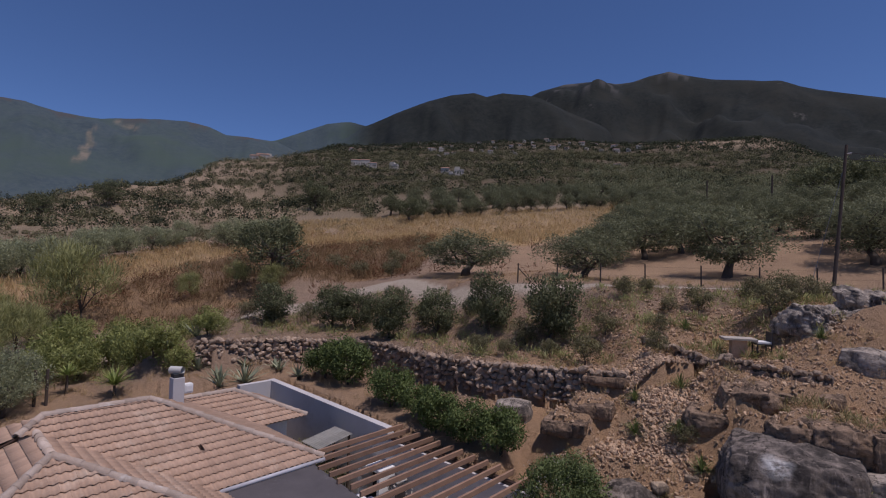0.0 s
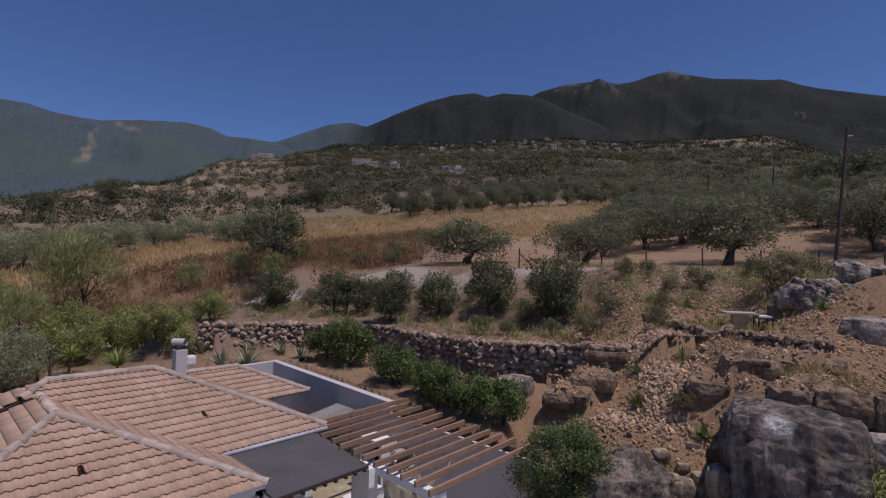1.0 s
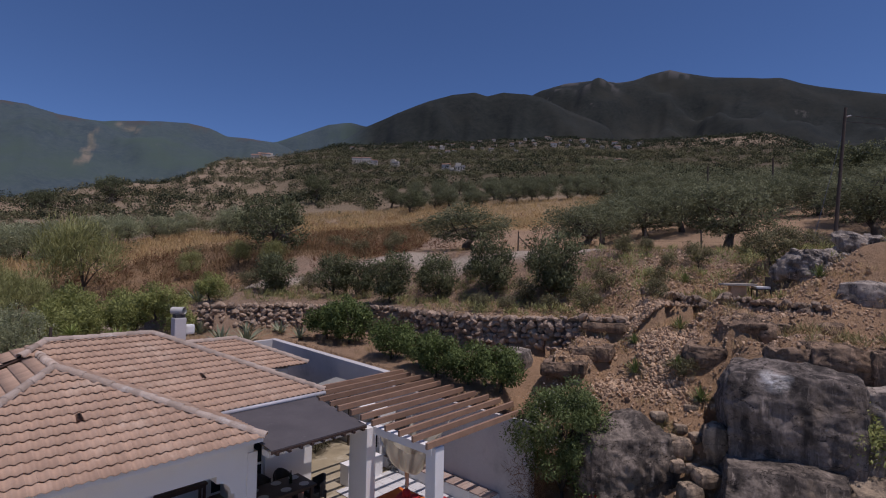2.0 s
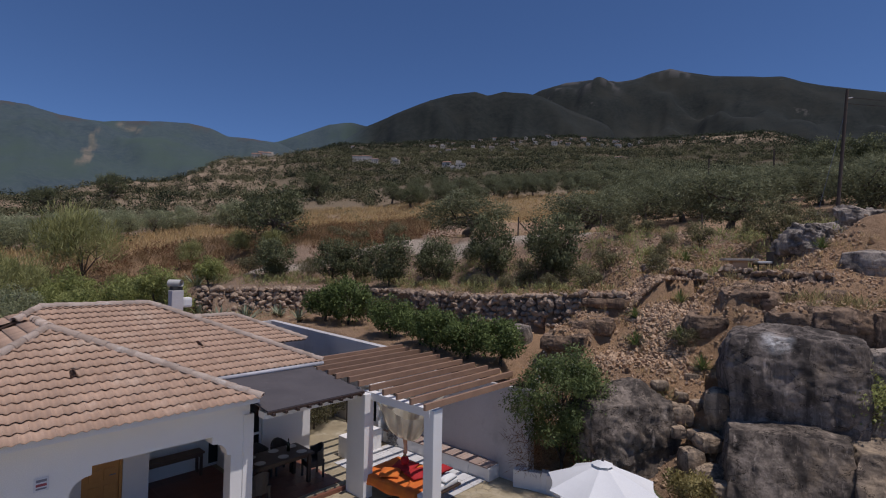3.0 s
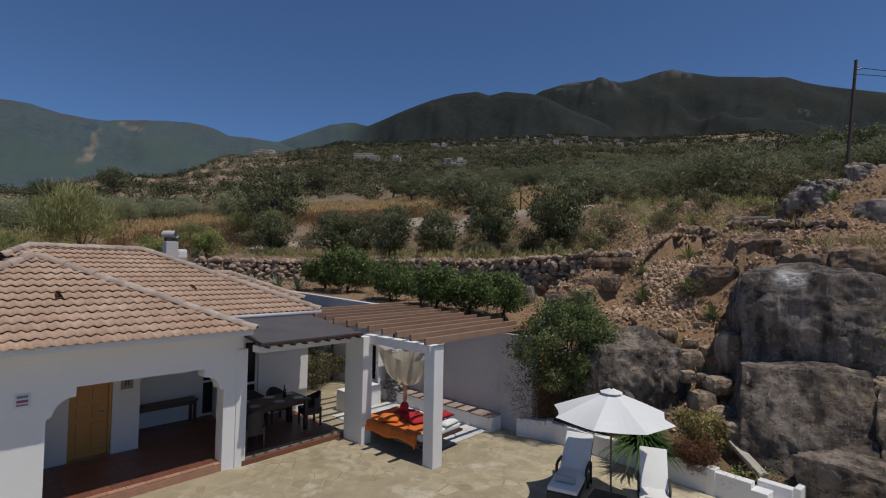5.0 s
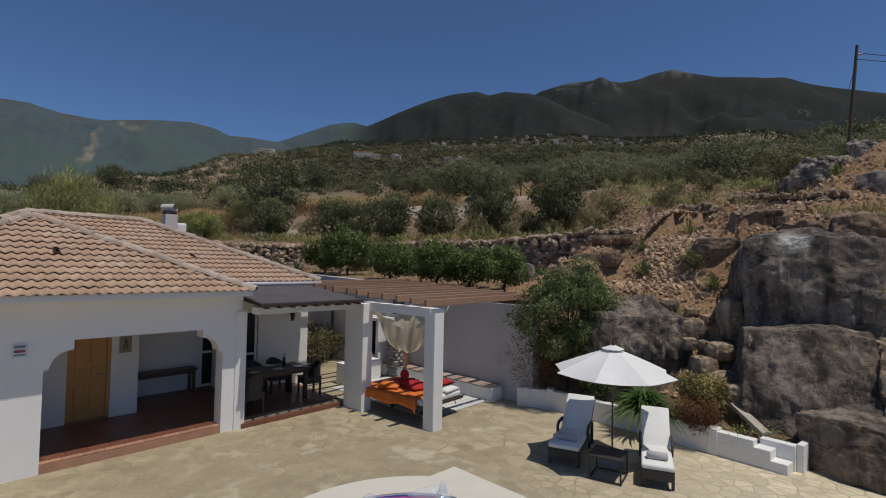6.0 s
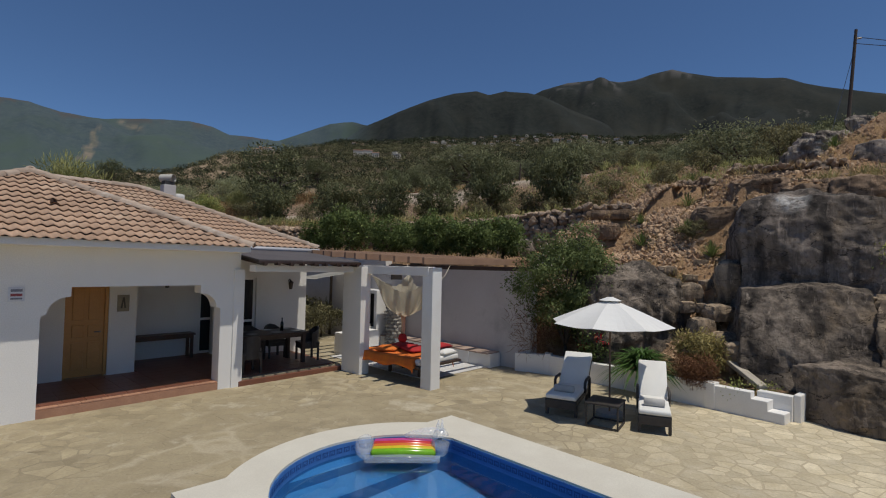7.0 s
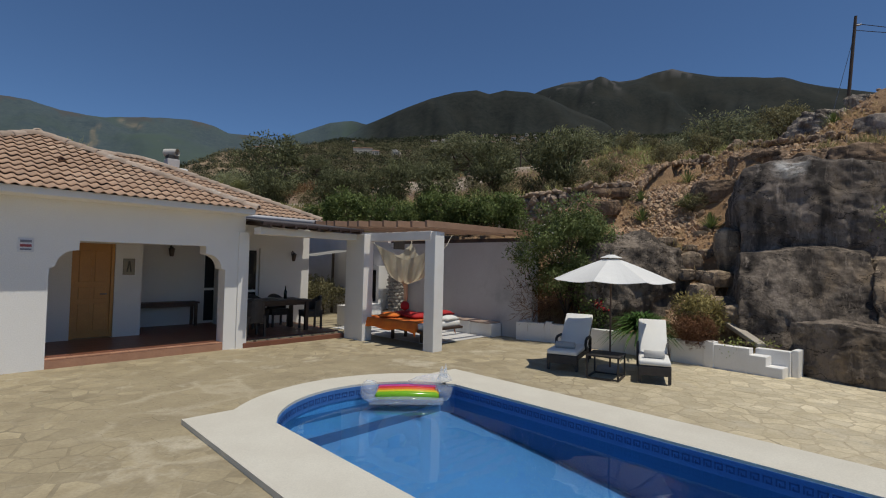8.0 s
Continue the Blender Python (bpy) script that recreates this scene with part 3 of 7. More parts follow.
def rock_material(name, light, mid, dark, ochre, pale=None):
    """Limestone: broad tone, long dark streaks, pale lichen, ochre patches, fissures; pale: centre and size of a whitish streak."""
    m, nt, p = shader(name)
    c = blend(nt, noisy(nt, 0.8, 5, 0.35, 0.65), light, mid)
    c = blend(nt, noisy(nt, 1.7, 7, 0.47, 0.66, rough=0.75), c, dark)
    c = blend(nt, noisy(nt, 0.55, 6, 0.55, 0.7, rough=0.7), c, ochre)
    tc = nt.nodes.new("ShaderNodeTexCoord")

    def stretched(scale, size, lo, hi, rough=0.6):
        mp = nt.nodes.new("ShaderNodeMapping")
        mp.inputs["Scale"].default_value = scale
        n = nt.nodes.new("ShaderNodeTexNoise")
        n.inputs["Scale"].default_value = size
        n.inputs["Detail"].default_value = 7
        n.inputs["Roughness"].default_value = rough
        nt.links.new(tc.outputs["Object"], mp.inputs["Vector"])
        nt.links.new(mp.outputs["Vector"], n.inputs["Vector"])
        r = nt.nodes.new("ShaderNodeMapRange")
        r.inputs["From Min"].default_value, r.inputs["From Max"].default_value = lo, hi
        nt.links.new(n.outputs["Fac"], r.inputs["Value"])
        return r.outputs["Result"], n.outputs["Fac"]
    c = blend(nt, stretched((2.0, 2.0, 0.22), 1.3, 0.46, 0.62)[0], c, dark)
    c = blend(nt, stretched((2.6, 2.6, 0.4), 2.2, 0.57, 0.7, 0.75)[0], c, [min(1, 1.4 * x) for x in light])
    c = blend(nt, noisy(nt, 4.5, 8, 0.58, 0.72, rough=0.8), c, [min(1, 1.5 * x) for x in light])
    c = blend(nt, noisy(nt, 14, 6, 0.52, 0.75, rough=0.75), c, [0.5 * x for x in mid])
    # thin wandering fissures where a stretched noise crosses its middle
    lines = stretched((0.5, 0.5, 1.5), 1.3, 0.0, 1.0, 0.55)[1]
    d = nt.nodes.new("ShaderNodeMath")
    d.operation = "SUBTRACT"
    d.inputs[1].default_value = 0.5
    nt.links.new(lines, d.inputs[0])
    ab = nt.nodes.new("ShaderNodeMath")
    ab.operation = "ABSOLUTE"
    nt.links.new(d.outputs[0], ab.inputs[0])
    cr = nt.nodes.new("ShaderNodeMapRange")
    cr.inputs["From Min"].default_value, cr.inputs["From Max"].default_value = 0.0, 0.006
    nt.links.new(ab.outputs[0], cr.inputs["Value"])
    c = blend(nt, cr.outputs["Result"], [0.35 * x for x in dark], c)
    if pale:
        sub = nt.nodes.new("ShaderNodeVectorMath")
        sub.operation = "DISTANCE"
        sub.inputs[1].default_value = pale[0]
        nt.links.new(tc.outputs["Object"], sub.inputs[0])
        r = nt.nodes.new("ShaderNodeMapRange")
        r.inputs["From Min"].default_value, r.inputs["From Max"].default_value = pale[1], pale[1] * 0.3
        nt.links.new(sub.outputs["Value"], r.inputs["Value"])
        mul = nt.nodes.new("ShaderNodeMath")
        mul.operation = "MULTIPLY"
        nt.links.new(r.outputs["Result"], mul.inputs[0])
        nt.links.new(stretched((1.0, 1.0, 1.6), 4.0, 0.38, 0.55, 0.7)[0], mul.inputs[1])
        c = blend(nt, mul.outputs[0], c, (0.72, 0.7, 0.66))
    nt.links.new(c, p.inputs["Base Color"])
    p.inputs["Roughness"].default_value = 0.95
    p.inputs["Specular IOR Level"].default_value = 0.2
    tex = noisy(nt, 5, 9, 0.25, 0.75, rough=0.72)
    both = nt.nodes.new("ShaderNodeMath")
    both.operation = "MULTIPLY_ADD"
    both.inputs[1].default_value = 0.5
    nt.links.new(cr.outputs["Result"], both.inputs[0])
    nt.links.new(tex, both.inputs[2])
    bump(nt, p, both.outputs[0], 0.65, 0.06)
    return m


ROCK = rock_material("limestone_rock", (0.46, 0.39, 0.32), (0.33, 0.275, 0.22), (0.1, 0.085, 0.073), (0.42, 0.31, 0.2))
OCHREROCK = rock_material("ochre_rock", (0.44, 0.34, 0.235), (0.33, 0.255, 0.175), (0.14, 0.11, 0.085), (0.44, 0.32, 0.19))
BOULDER_AT = pose(7.78, 12.85, 3.08, 0, 0, -24)
BOULDER = rock_material("boulder_rock", (0.29, 0.24, 0.2), (0.175, 0.144, 0.12), (0.055, 0.047, 0.041), (0.24, 0.185, 0.13), (tuple(BOULDER_AT.inverted() @ Vector((6.85, 11.75, 4.2))), 0.42))
BLOCKROCK = rock_material("block_rock", (0.29, 0.237, 0.188), (0.18, 0.145, 0.115), (0.055, 0.046, 0.039), (0.3, 0.22, 0.14))
TANROCK = rock_material("gully_rock", (0.5, 0.38, 0.26), (0.38, 0.285, 0.195), (0.14, 0.11, 0.085), (0.46, 0.32, 0.19))
LEDGE = rock_material("ledge_rock", (0.34, 0.235, 0.155), (0.23, 0.16, 0.108), (0.08, 0.057, 0.042), (0.34, 0.22, 0.13))
GROUND = ground_material()
build_ground()

# ---------------------------------------------------------------- house
house = thing("house", HOUSE, "white rendered villa with a hipped clay tile roof", "house")

arch = [(-0.55, -0.3), (-0.55, 1.62), (-0.63, 1.64)]
arch += [(-0.63 - 0.29 * (1 - math.cos(a * math.pi / 12)), 1.64 + 0.28 * math.sin(a * math.pi / 12)) for a in range(1, 7)]
arch += [(-0.94, 1.93), (-0.94, 2.08)]
arch_left = [(-3.75 - x, z) for x, z in arch]
arch = [(x + 0.18, z) for x, z in arch]
outline = [(0.02, -0.3), (0.02, 2.8), (-9.0, 2.8), (-9.0, -0.3)] + arch_left + arch[::-1]
part("front_wall", prism(bmesh.new(), outline, 0.5, 0.82, "y"), WHITE, house)
part("pilaster", boxed(-0.12, 0.1, 0.462, 0.8, -0.1, 2.4, bevel=0.008), WHITE, house)
part("porch_wall", boxed(-3.62, -2.52, 2.65, 2.9, 0.1, 2.6), WHITE, house)
part("porch_pier", boxed(-1.78, -1.27, 2.62, 2.9, 0.1, 2.6), WHITE, house)
part("door_head", boxed(-2.52, -1.78, 2.65, 2.9, 2.1, 2.6), WHITE, house)
part("porch_side_wall", boxed(-3.85, -3.62, 0.82, 2.9, 0.1, 2.6), WHITE, house)
bm = boxed(-1.5, -1.27, 2.9, 3.9, 0.1, 2.6)
box(bm, -1.5, 0.5, 3.9, 4.15, 0.1, 2.6)
box(bm, 0.5, 0.85, 3.9, 4.15, 2.2, 2.6)
part("recess_wall", bm, WHITE, house)
bm = boxed(1.5, 1.62, 3.25, 4.15, 0.1, 2.75)
box(bm, 1.62, 3.1, 3.0, 3.25, -0.2, 2.75)
box(bm, 0.8, 0.87, 3.0, 3.9, 0.1, 2.75)
box(bm, 0.85, 1.62, 3.0, 3.25, 2.15, 2.75)
box(bm, 2.85, 3.1, 3.25, 6.2, -0.2, 2.75)
part("terrace_wall", bm, WHITE, house)
bm = boxed(3.1, 4.1, 6.2, 6.45, -0.2, 2.8)
box(bm, 3.85, 4.1, 6.45, 9.4, -0.2, 2.8)
part("rear_wall", bm, WHITE, house)
part("porch_ceiling", boxed(-3.9, 0.1, 0.82, 4.0, 2.5, 2.56), WHITE, house)
part("terrace_step", boxed(0.03, 2.55, 0.44, 0.53, -0.05, 0.1, bevel=0.012), TERRA, house, "brown terracotta step edge")


def wood_door(parent):
    door = part("door", boxed(-2.46, -1.84, 2.7, 2.75, 0.16, 2.08, bevel=0.004), DOORWOOD, parent, "honey-coloured panelled wooden front door")
    for z0, z1 in ((0.3, 0.85), (0.95, 1.2), (1.3, 1.95)):
        for u0, u1 in ((-2.39, -2.18), (-2.12, -1.91)):
            part("panel", boxed(u0, u1, 2.685, 2.72, z0, z1, bevel=0.012), DOORWOOD, door)
    part("handle", rod(bmesh.new(), (-1.9, 2.66, 1.05), (-2.02, 2.66, 1.05), 0.012), METAL, door, "small metal lever handle")
    bm = bmesh.new()
    box(bm, -2.52, -2.46, 2.66, 2.76, 0.15, 2.1)
    box(bm, -1.84, -1.78, 2.66, 2.76, 0.15, 2.1)
    box(bm, -2.46, -1.84, 2.66, 2.76, 2.08, 2.1)
    part("door_frame", bm, DOORWOOD, parent)


wood_door(house)


def glass_mat():
    m, nt, p = shader("window_glass")
    p.inputs["Base Color"].default_value = (0.02, 0.022, 0.025, 1)
    p.inputs["Roughness"].default_value = 0.06
    p.inputs["IOR"].default_value = 1.5
    return m


GLASS = glass_mat()


def glazed_door(parent, m, width, tall):
    """A glazed door of two leaves, white frames; x across, z up."""
    bm = bmesh.new()
    for x in (0, width / 2 - 0.03, width - 0.06):
        box(bm, x, x + 0.06, -0.03, 0.03, 0, tall)
    for z in (0, tall * 0.42, tall - 0.06):
        box(bm, 0, width, -0.025, 0.025, z, z + 0.06)
    bmesh.ops.transform(bm, matrix=m, verts=bm.verts)
    fr = part("glazed_door", bm, WHITE, parent, "white framed glazed terrace door")
    for k in (0, 1):
        x = 0.06 + k * (width / 2 - 0.03)
        for z0, z1 in ((0.06, tall * 0.42), (tall * 0.42 + 0.06, tall - 0.06)):
            bm = boxed(x, x + width / 2 - 0.09, -0.008, 0.008, z0, z1)
            bmesh.ops.transform(bm, matrix=m, verts=bm.verts)
            part("pane", bm, GLASS, fr)


glazed_door(house, pose(0.5, 3.95, 0.15), 0.8, 2.05)
glazed_door(house, pose(0.87, 3.08, 0.15), 0.74, 2.0)


# roof: each face by its corners (u, v, z), the first two along the eave
K = 0.45
ZW, ZM, ZB = 2.85, 2.95, 3.0
A1, A2, APEX = (0, 0, ZW), (-6.2, 0, ZW), (-3.1, 3.1, ZW + 3.1 * K)
PJ = (-3.1, 4.978, ZW + 3.1 * K)
B1, Q1 = (2.85, 2.1, ZM), (-0.55, 5.5, ZM + 3.4 * K)
RL, HL = (-2.9, 5.5, ZM + 3.4 * K), (-3.422, 4.978, ZM + 2.878 * K)
C1, Q3 = (4.5, 5.6, ZB), (2.7, 7.4, ZB + 1.8 * K)
FACES = {
    "wing_front": (A2, A1, APEX),
    "wing_right": (A1, (0, 2.0, ZW), PJ, APEX),
    "wing_left": ((-6.2, 4.978, ZW), A2, APEX, PJ),
    "main_front": ((-0.22, 2.1, ZM), B1, Q1, RL, HL, PJ),
    "main_left": ((-6.3, 8.9, ZM), (-6.3, 4.978, ZM), HL, RL),
    "main_right": (B1, (2.85, 5.6, ZM), (1.1, 7.15, ZM + 1.75 * K), Q1),
    "back_front": ((2.74, 5.6, ZB), C1, Q3, (0.94, 7.4, ZB + 1.8 * K)),
    "back_right": (C1, (4.5, 9.2, ZB), Q3),
    "main_back": ((2.85, 8.9, ZM), (-6.3, 8.9, ZM), RL, Q1),
}
UNDERLAY = surface("roof_underlay", (0.12, 0.07, 0.05), (0.08, 0.05, 0.04))
PITCH, COURSE = 0.155, 0.262


def tile_shape():
    """One S-shaped clay tile, its foot at the origin: x across, y up the slope."""
    n = 8
    xs = [PITCH * i / n for i in range(n + 1)]
    top = [0.014 + 0.018 * math.cos(2 * math.pi * i / n) for i in range(n + 1)]
    v, f = [], []
    for y, lift in ((0.0, 0.034), (COURSE * 1.04, 0.0)):
        v += [(x, y, t + lift) for x, t in zip(xs, top)]
    v += [(x, 0.0, t + 0.034 - 0.014) for x, t in zip(xs, top)]
    for i in range(n):
        f.append((i, i + 1, n + 2 + i, n + 1 + i))
        f.append((2 * n + 2 + i, 2 * n + 3 + i, i + 1, i))
    return v, f


TV, TF = tile_shape()
TILE_MESH = raw("tile", TV, TF, TILE, True)


def within(p, poly):
    hit = False
    for (ax, ay), (bx, by) in zip(poly, poly[1:] + poly[:1]):
        if (ay > p[1]) != (by > p[1]) and p[0] < (bx - ax) * (p[1] - ay) / (by - ay) + ax:
            hit = not hit
    return hit


def roof_face(name, pts, single):
    """Underlay slab and tiles; single: whether its whole tiles are pieces of their own."""
    p = [Vector(q) for q in pts]
    e = (p[1] - p[0]).normalized()
    n = (p[1] - p[0]).cross(p[2] - p[0]).normalized()
    up = n.cross(e)
    m = Matrix((e, up, n)).transposed().to_4x4()
    m.translation = p[0]
    flat = [((q - p[0]).dot(e), (q - p[0]).dot(up)) for q in p]
    bm = prism(bmesh.new(), flat, -0.05, -0.015)
    bmesh.ops.transform(bm, matrix=m, verts=bm.verts)
    face = part("roof_face", bm, UNDERLAY, roof)
    x0, x1 = min(q[0] for q in flat), max(q[0] for q in flat)
    y1 = max(q[1] for q in flat)
    edge, hole = [], 0
    for r in range(int(y1 / COURSE) + 1):
        for c in range(int((x1 - x0) / PITCH) + 2):
            x, y = x0 + c * PITCH, r * COURSE - 0.06
            if (name, r, c) in MISSING:
                continue
            corners = [(x, max(y, 0.001)), (x + PITCH, max(y, 0.001)), (x + PITCH, y + COURSE), (x, y + COURSE)]
            inside = [within(q, flat) for q in corners]
            if all(inside) and single:
                piece("tile", TILE_MESH, face, m @ Matrix.Translation((x, y, random.uniform(-0.004, 0.004))))
            elif any(inside) or within((x + PITCH / 2, y + COURSE / 2), flat):
                edge.append((x, y))
    v, f = [], []
    for x, y in edge:
        k = len(v)
        v += [(a + x, b + y, c) for a, b, c in TV]
        f += [tuple(i + k for i in q) for q in TF]
    if v:
        me = raw("tiles", v, f, TILE_FIELD, True)
        bm = bmesh.new()
        bm.from_mesh(me)
        for k in range(1, len(flat)):
            a, b = Vector((*flat[k], 0)), Vector((*flat[(k + 1) % len(flat)], 0))
            out = (b - a).cross(Vector((0, 0, 1)))
            if name == "main_front" and k in (4, 5):
                continue
            bmesh.ops.bisect_plane(bm, geom=bm.verts[:] + bm.edges[:] + bm.faces[:], plane_co=a, plane_no=out, clear_outer=True)
        bm.to_mesh(me)
        bm.free()
        ob = part("tiles", me, TILE_FIELD, roof, kind="stuff")
        ob.matrix_basis = m


MISSING = set()
roof = part("roof", boxed(-5.4, -0.4, 0.9, 4.0, 2.72, 2.78), WHITE, house, "hipped roof of sun-bleached clay tiles")
for key, pts in FACES.items():
    roof_face(key, pts, key == "wing_front")


def caps(p0, p1, gap=0.3, r=0.1):
    """Overlapping half-round ridge tiles bedded in pale mortar along a line."""
    p0, p1 = Vector(p0), Vector(p1)
    n = max(2, round((p1 - p0).length / gap))
    d = (p1 - p0) / n
    q = d.to_track_quat("Y", "Z").to_matrix().to_4x4()
    v, f = [], []
    for y, rr in ((-0.04, r), (gap * 1.02, r * 0.8)):
        for t in (0.0, -0.02):
            v += [((rr + t) * math.cos(math.pi * i / 8), y, (rr + t) * math.sin(math.pi * i / 8) - 0.02) for i in range(9)]
    for i in range(8):
        f += [(i, i + 1, 19 + i, 18 + i), (i + 9, i + 10, i + 1, i), (i + 27, i + 28, i + 19, i + 18)]
    me = raw("ridge_tile", v, f, CAP, True)
    for i in range(n):
        piece("ridge_tile", me, roof, Matrix.Translation(p0 + d * i + Vector((0, 0, 0.03 + random.uniform(0, 0.015)))) @ q @ pose(0, 0, 0, 0, random.uniform(-5, 5), random.uniform(-3, 3)))


for a, b in ((A1, APEX), (A2, APEX), (APEX, PJ), (B1, Q1), (C1, Q3), (RL, Q1), (HL, RL), (Q3, (0.94, 7.4, ZB + 1.8 * K))):
    caps(a, b)

# two raised vent tiles, a near-black plate standing in for each mouth's shade
VENTSHADE = surface("vent_shade", (0.02, 0.016, 0.014), (0.03, 0.024, 0.02))
for u, v, z in ((-2.95, 1.45, 3.5), (0.02, 3.37, 3.52)):
    bm = bmesh.new()
    rows = []
    for y, r in ((0.0, 0.09), (0.3, 0.06)):
        rows.append([bm.verts.new((r * math.cos(math.pi * i / 8), y, r * math.sin(math.pi * i / 8))) for i in range(9)])
    for i in range(8):
        bm.faces.new((rows[0][i], rows[0][i + 1], rows[1][i + 1], rows[1][i]))
    bmesh.ops.solidify(bm, geom=bm.faces[:], thickness=0.014)
    vent = part("vent_tile", bm, TILE, roof, smooth=True)
    vent.matrix_basis = pose(u, v - 0.1, z - 0.03, 24.2, 0, 0) @ Matrix.Diagonal((0.8, 0.8, 0.75, 1))
    part("vent_mouth", boxed(-0.06, 0.06, 0.04, 0.055, 0.0, 0.055), VENTSHADE, vent)

bm = boxed(-5.9, -0.03, 0.04, 0.5, 2.74, 2.8)
box(bm, -0.35, -0.03, 0.5, 2.1, 2.74, 2.8)
box(bm, 0.0, 2.8, 2.14, 3.0, 2.82, 2.9)
part("soffit", bm, WHITE, roof, "white boarded eaves")
bm = boxed(-5.97, -0.02, 0.0, 0.045, 2.745, 2.855, bevel=0.006)
box(bm, -0.045, -0.0, 0.05, 2.1, 2.745, 2.855, bevel=0.006)
part("fascia", bm, WHITE, roof, "white rendered eaves edge")
bm = bmesh.new()
rod(bm, (-0.05, 2.02, ZM - 0.06), (2.85, 2.02, ZM - 0.06), 0.055, seg=10)
part("gutter", bm, surface("gutter_grey", (0.55, 0.54, 0.55), (0.45, 0.44, 0.46), 3, 40, 0.5, 0.1, 0.001), roof, "pale grey metal gutter", smooth=True)

# chimney with its metal cowl
chim = thing("chimney", HOUSE @ pose(0.45, 6.4, 3.57) @ Matrix.Diagonal((0.88, 0.88, 0.9, 1)), "white rendered chimney with a metal cowl on the roof", "chimney")
part("flue", boxed(-0.19, 0.19, -0.19, 0.19, -0.2, 1.35, bevel=0.02), GREY_RENDER, chim)
bm = bmesh.new()
rod(bm, (-0.15, 0.22, 1.58), (0.12, -0.15, 1.58), 0.13, seg=16, caps=False)
rod(bm, (-0.15, 0.22, 1.58), (0.12, -0.15, 1.58), 0.118, seg=16, caps=False)
part("cowl", bm, surface("cowl_paint", (0.62, 0.6, 0.54), (0.5, 0.48, 0.43), 3, 30, 0.6, 0.1, 0.002), chim, "horizontal open drum of cream-painted metal", smooth=True)
part("cowl_base", boxed(-0.16, 0.16, -0.16, 0.16, 1.35, 1.48, bevel=0.01), surface("soot", (0.03, 0.03, 0.03), (0.05, 0.05, 0.05)), chim)
bm = boxed(0.2, 0.52, -0.12, 0.14, 0.75, 1.1, bevel=0.08)
part("wrapped_vent", bm, FABRIC, chim, "white wrapped vent at the side")

# front details
sign = solo("wall_sign", boxed(-3.6, -3.4, 0.485, 0.497, 1.87, 2.09, bevel=0.002), surface("sign_white", (0.75, 0.75, 0.76), (0.7, 0.7, 0.72)), HOUSE, "small white notice with red bars on the house front", "sign")
for z0, z1, col in ((1.9, 1.925, (0.2, 0.2, 0.24)), (1.95, 1.99, (0.32, 0.08, 0.09)), (2.02, 2.06, (0.2, 0.2, 0.24))):
    part("bar", boxed(-3.57, -3.43, 0.479, 0.487, z0, z1), surface("sign_ink", col, [c * 1.2 for c in col], relief=0), sign)
picture = solo("tile_picture", boxed(-1.64, -1.42, 2.59, 2.615, 1.45, 1.8, bevel=0.003), surface("glazed_tile", (0.36, 0.3, 0.2), (0.28, 0.24, 0.17), 6, 40, 0.35), HOUSE, "framed ceramic tile picture on the porch pier", "picture")
bm = bmesh.new()
prism(bm, [(-1.58, 1.52), (-1.55, 1.52), (-1.53, 1.68), (-1.51, 1.52), (-1.48, 1.52), (-1.515, 1.75), (-1.545, 1.75)], 2.58, 2.592, "y")
part("motif", bm, surface("tile_glaze_dark", (0.1, 0.09, 0.07), (0.14, 0.12, 0.09)), picture)


def lantern(u, v, z, group="wall lanterns"):
    lamp = thing("wall_lantern", HOUSE @ pose(u, v, z), "dark wrought-iron wall lantern on the white wall", "lamp", group)
    bm = bmesh.new()
    tube(bm, [(0, 0, 0.1), (0, -0.08, 0.16), (0, -0.14, 0.1)], [0.012] * 3, 6)
    part("bracket", bm, BLACKMETAL, lamp)
    bm = bmesh.new()
    rod(bm, (0, -0.14, -0.12), (0, -0.14, 0.06), 0.045, 0.075, 6)
    part("lamp_glass", bm, surface("lamp_amber", (0.12, 0.08, 0.05), (0.09, 0.06, 0.04), rough=0.3), lamp)
    bm = bmesh.new()
    rod(bm, (0, -0.14, 0.06), (0, -0.14, 0.12), 0.09, 0.02, 6)
    part("lamp_cap", bm, BLACKMETAL, lamp)


lantern(-0.32, 3.88, 2.0)
lantern(2.52, 2.98, 1.95)

# porch and terrace floor
porch = thing("porch_floor", HOUSE, "terracotta tiled porch and terrace floor with an orange edge", "floor", kind="structure")
part("slab", boxed(-3.75, 2.6, 0.53, 4.0, -0.3, 0.125), MORTAR, porch)
part("riser", boxed(-3.75, 0.0, 0.505, 0.53, -0.05, 0.124), BRICKEDGE, porch, "terracotta riser along the porch edge")
bm = boxed(-0.1555, 0.1555, -0.1555, 0.1555, -0.012, 0.012, bevel=0.003)
me = finish(bm, "floor_tile", TERRA)
for i in range(20):
    for j in range(11):
        u, v = -3.6 + i * 0.315, 0.82 + j * 0.315
        if (v > 2.5 and u < -1.3) or (v > 2.8 and u > 0.5):
            continue
        piece("floor_tile", me, porch, pose(u, v, 0.138))
me = finish(boxed(-0.148, 0.148, -0.065, 0.065, -0.012, 0.012, bevel=0.004), "edge_tile", BRICKEDGE)
for i in range(10):
    piece("edge_tile", me, porch, pose(-3.05 + i * 0.3, 0.585, 0.14))

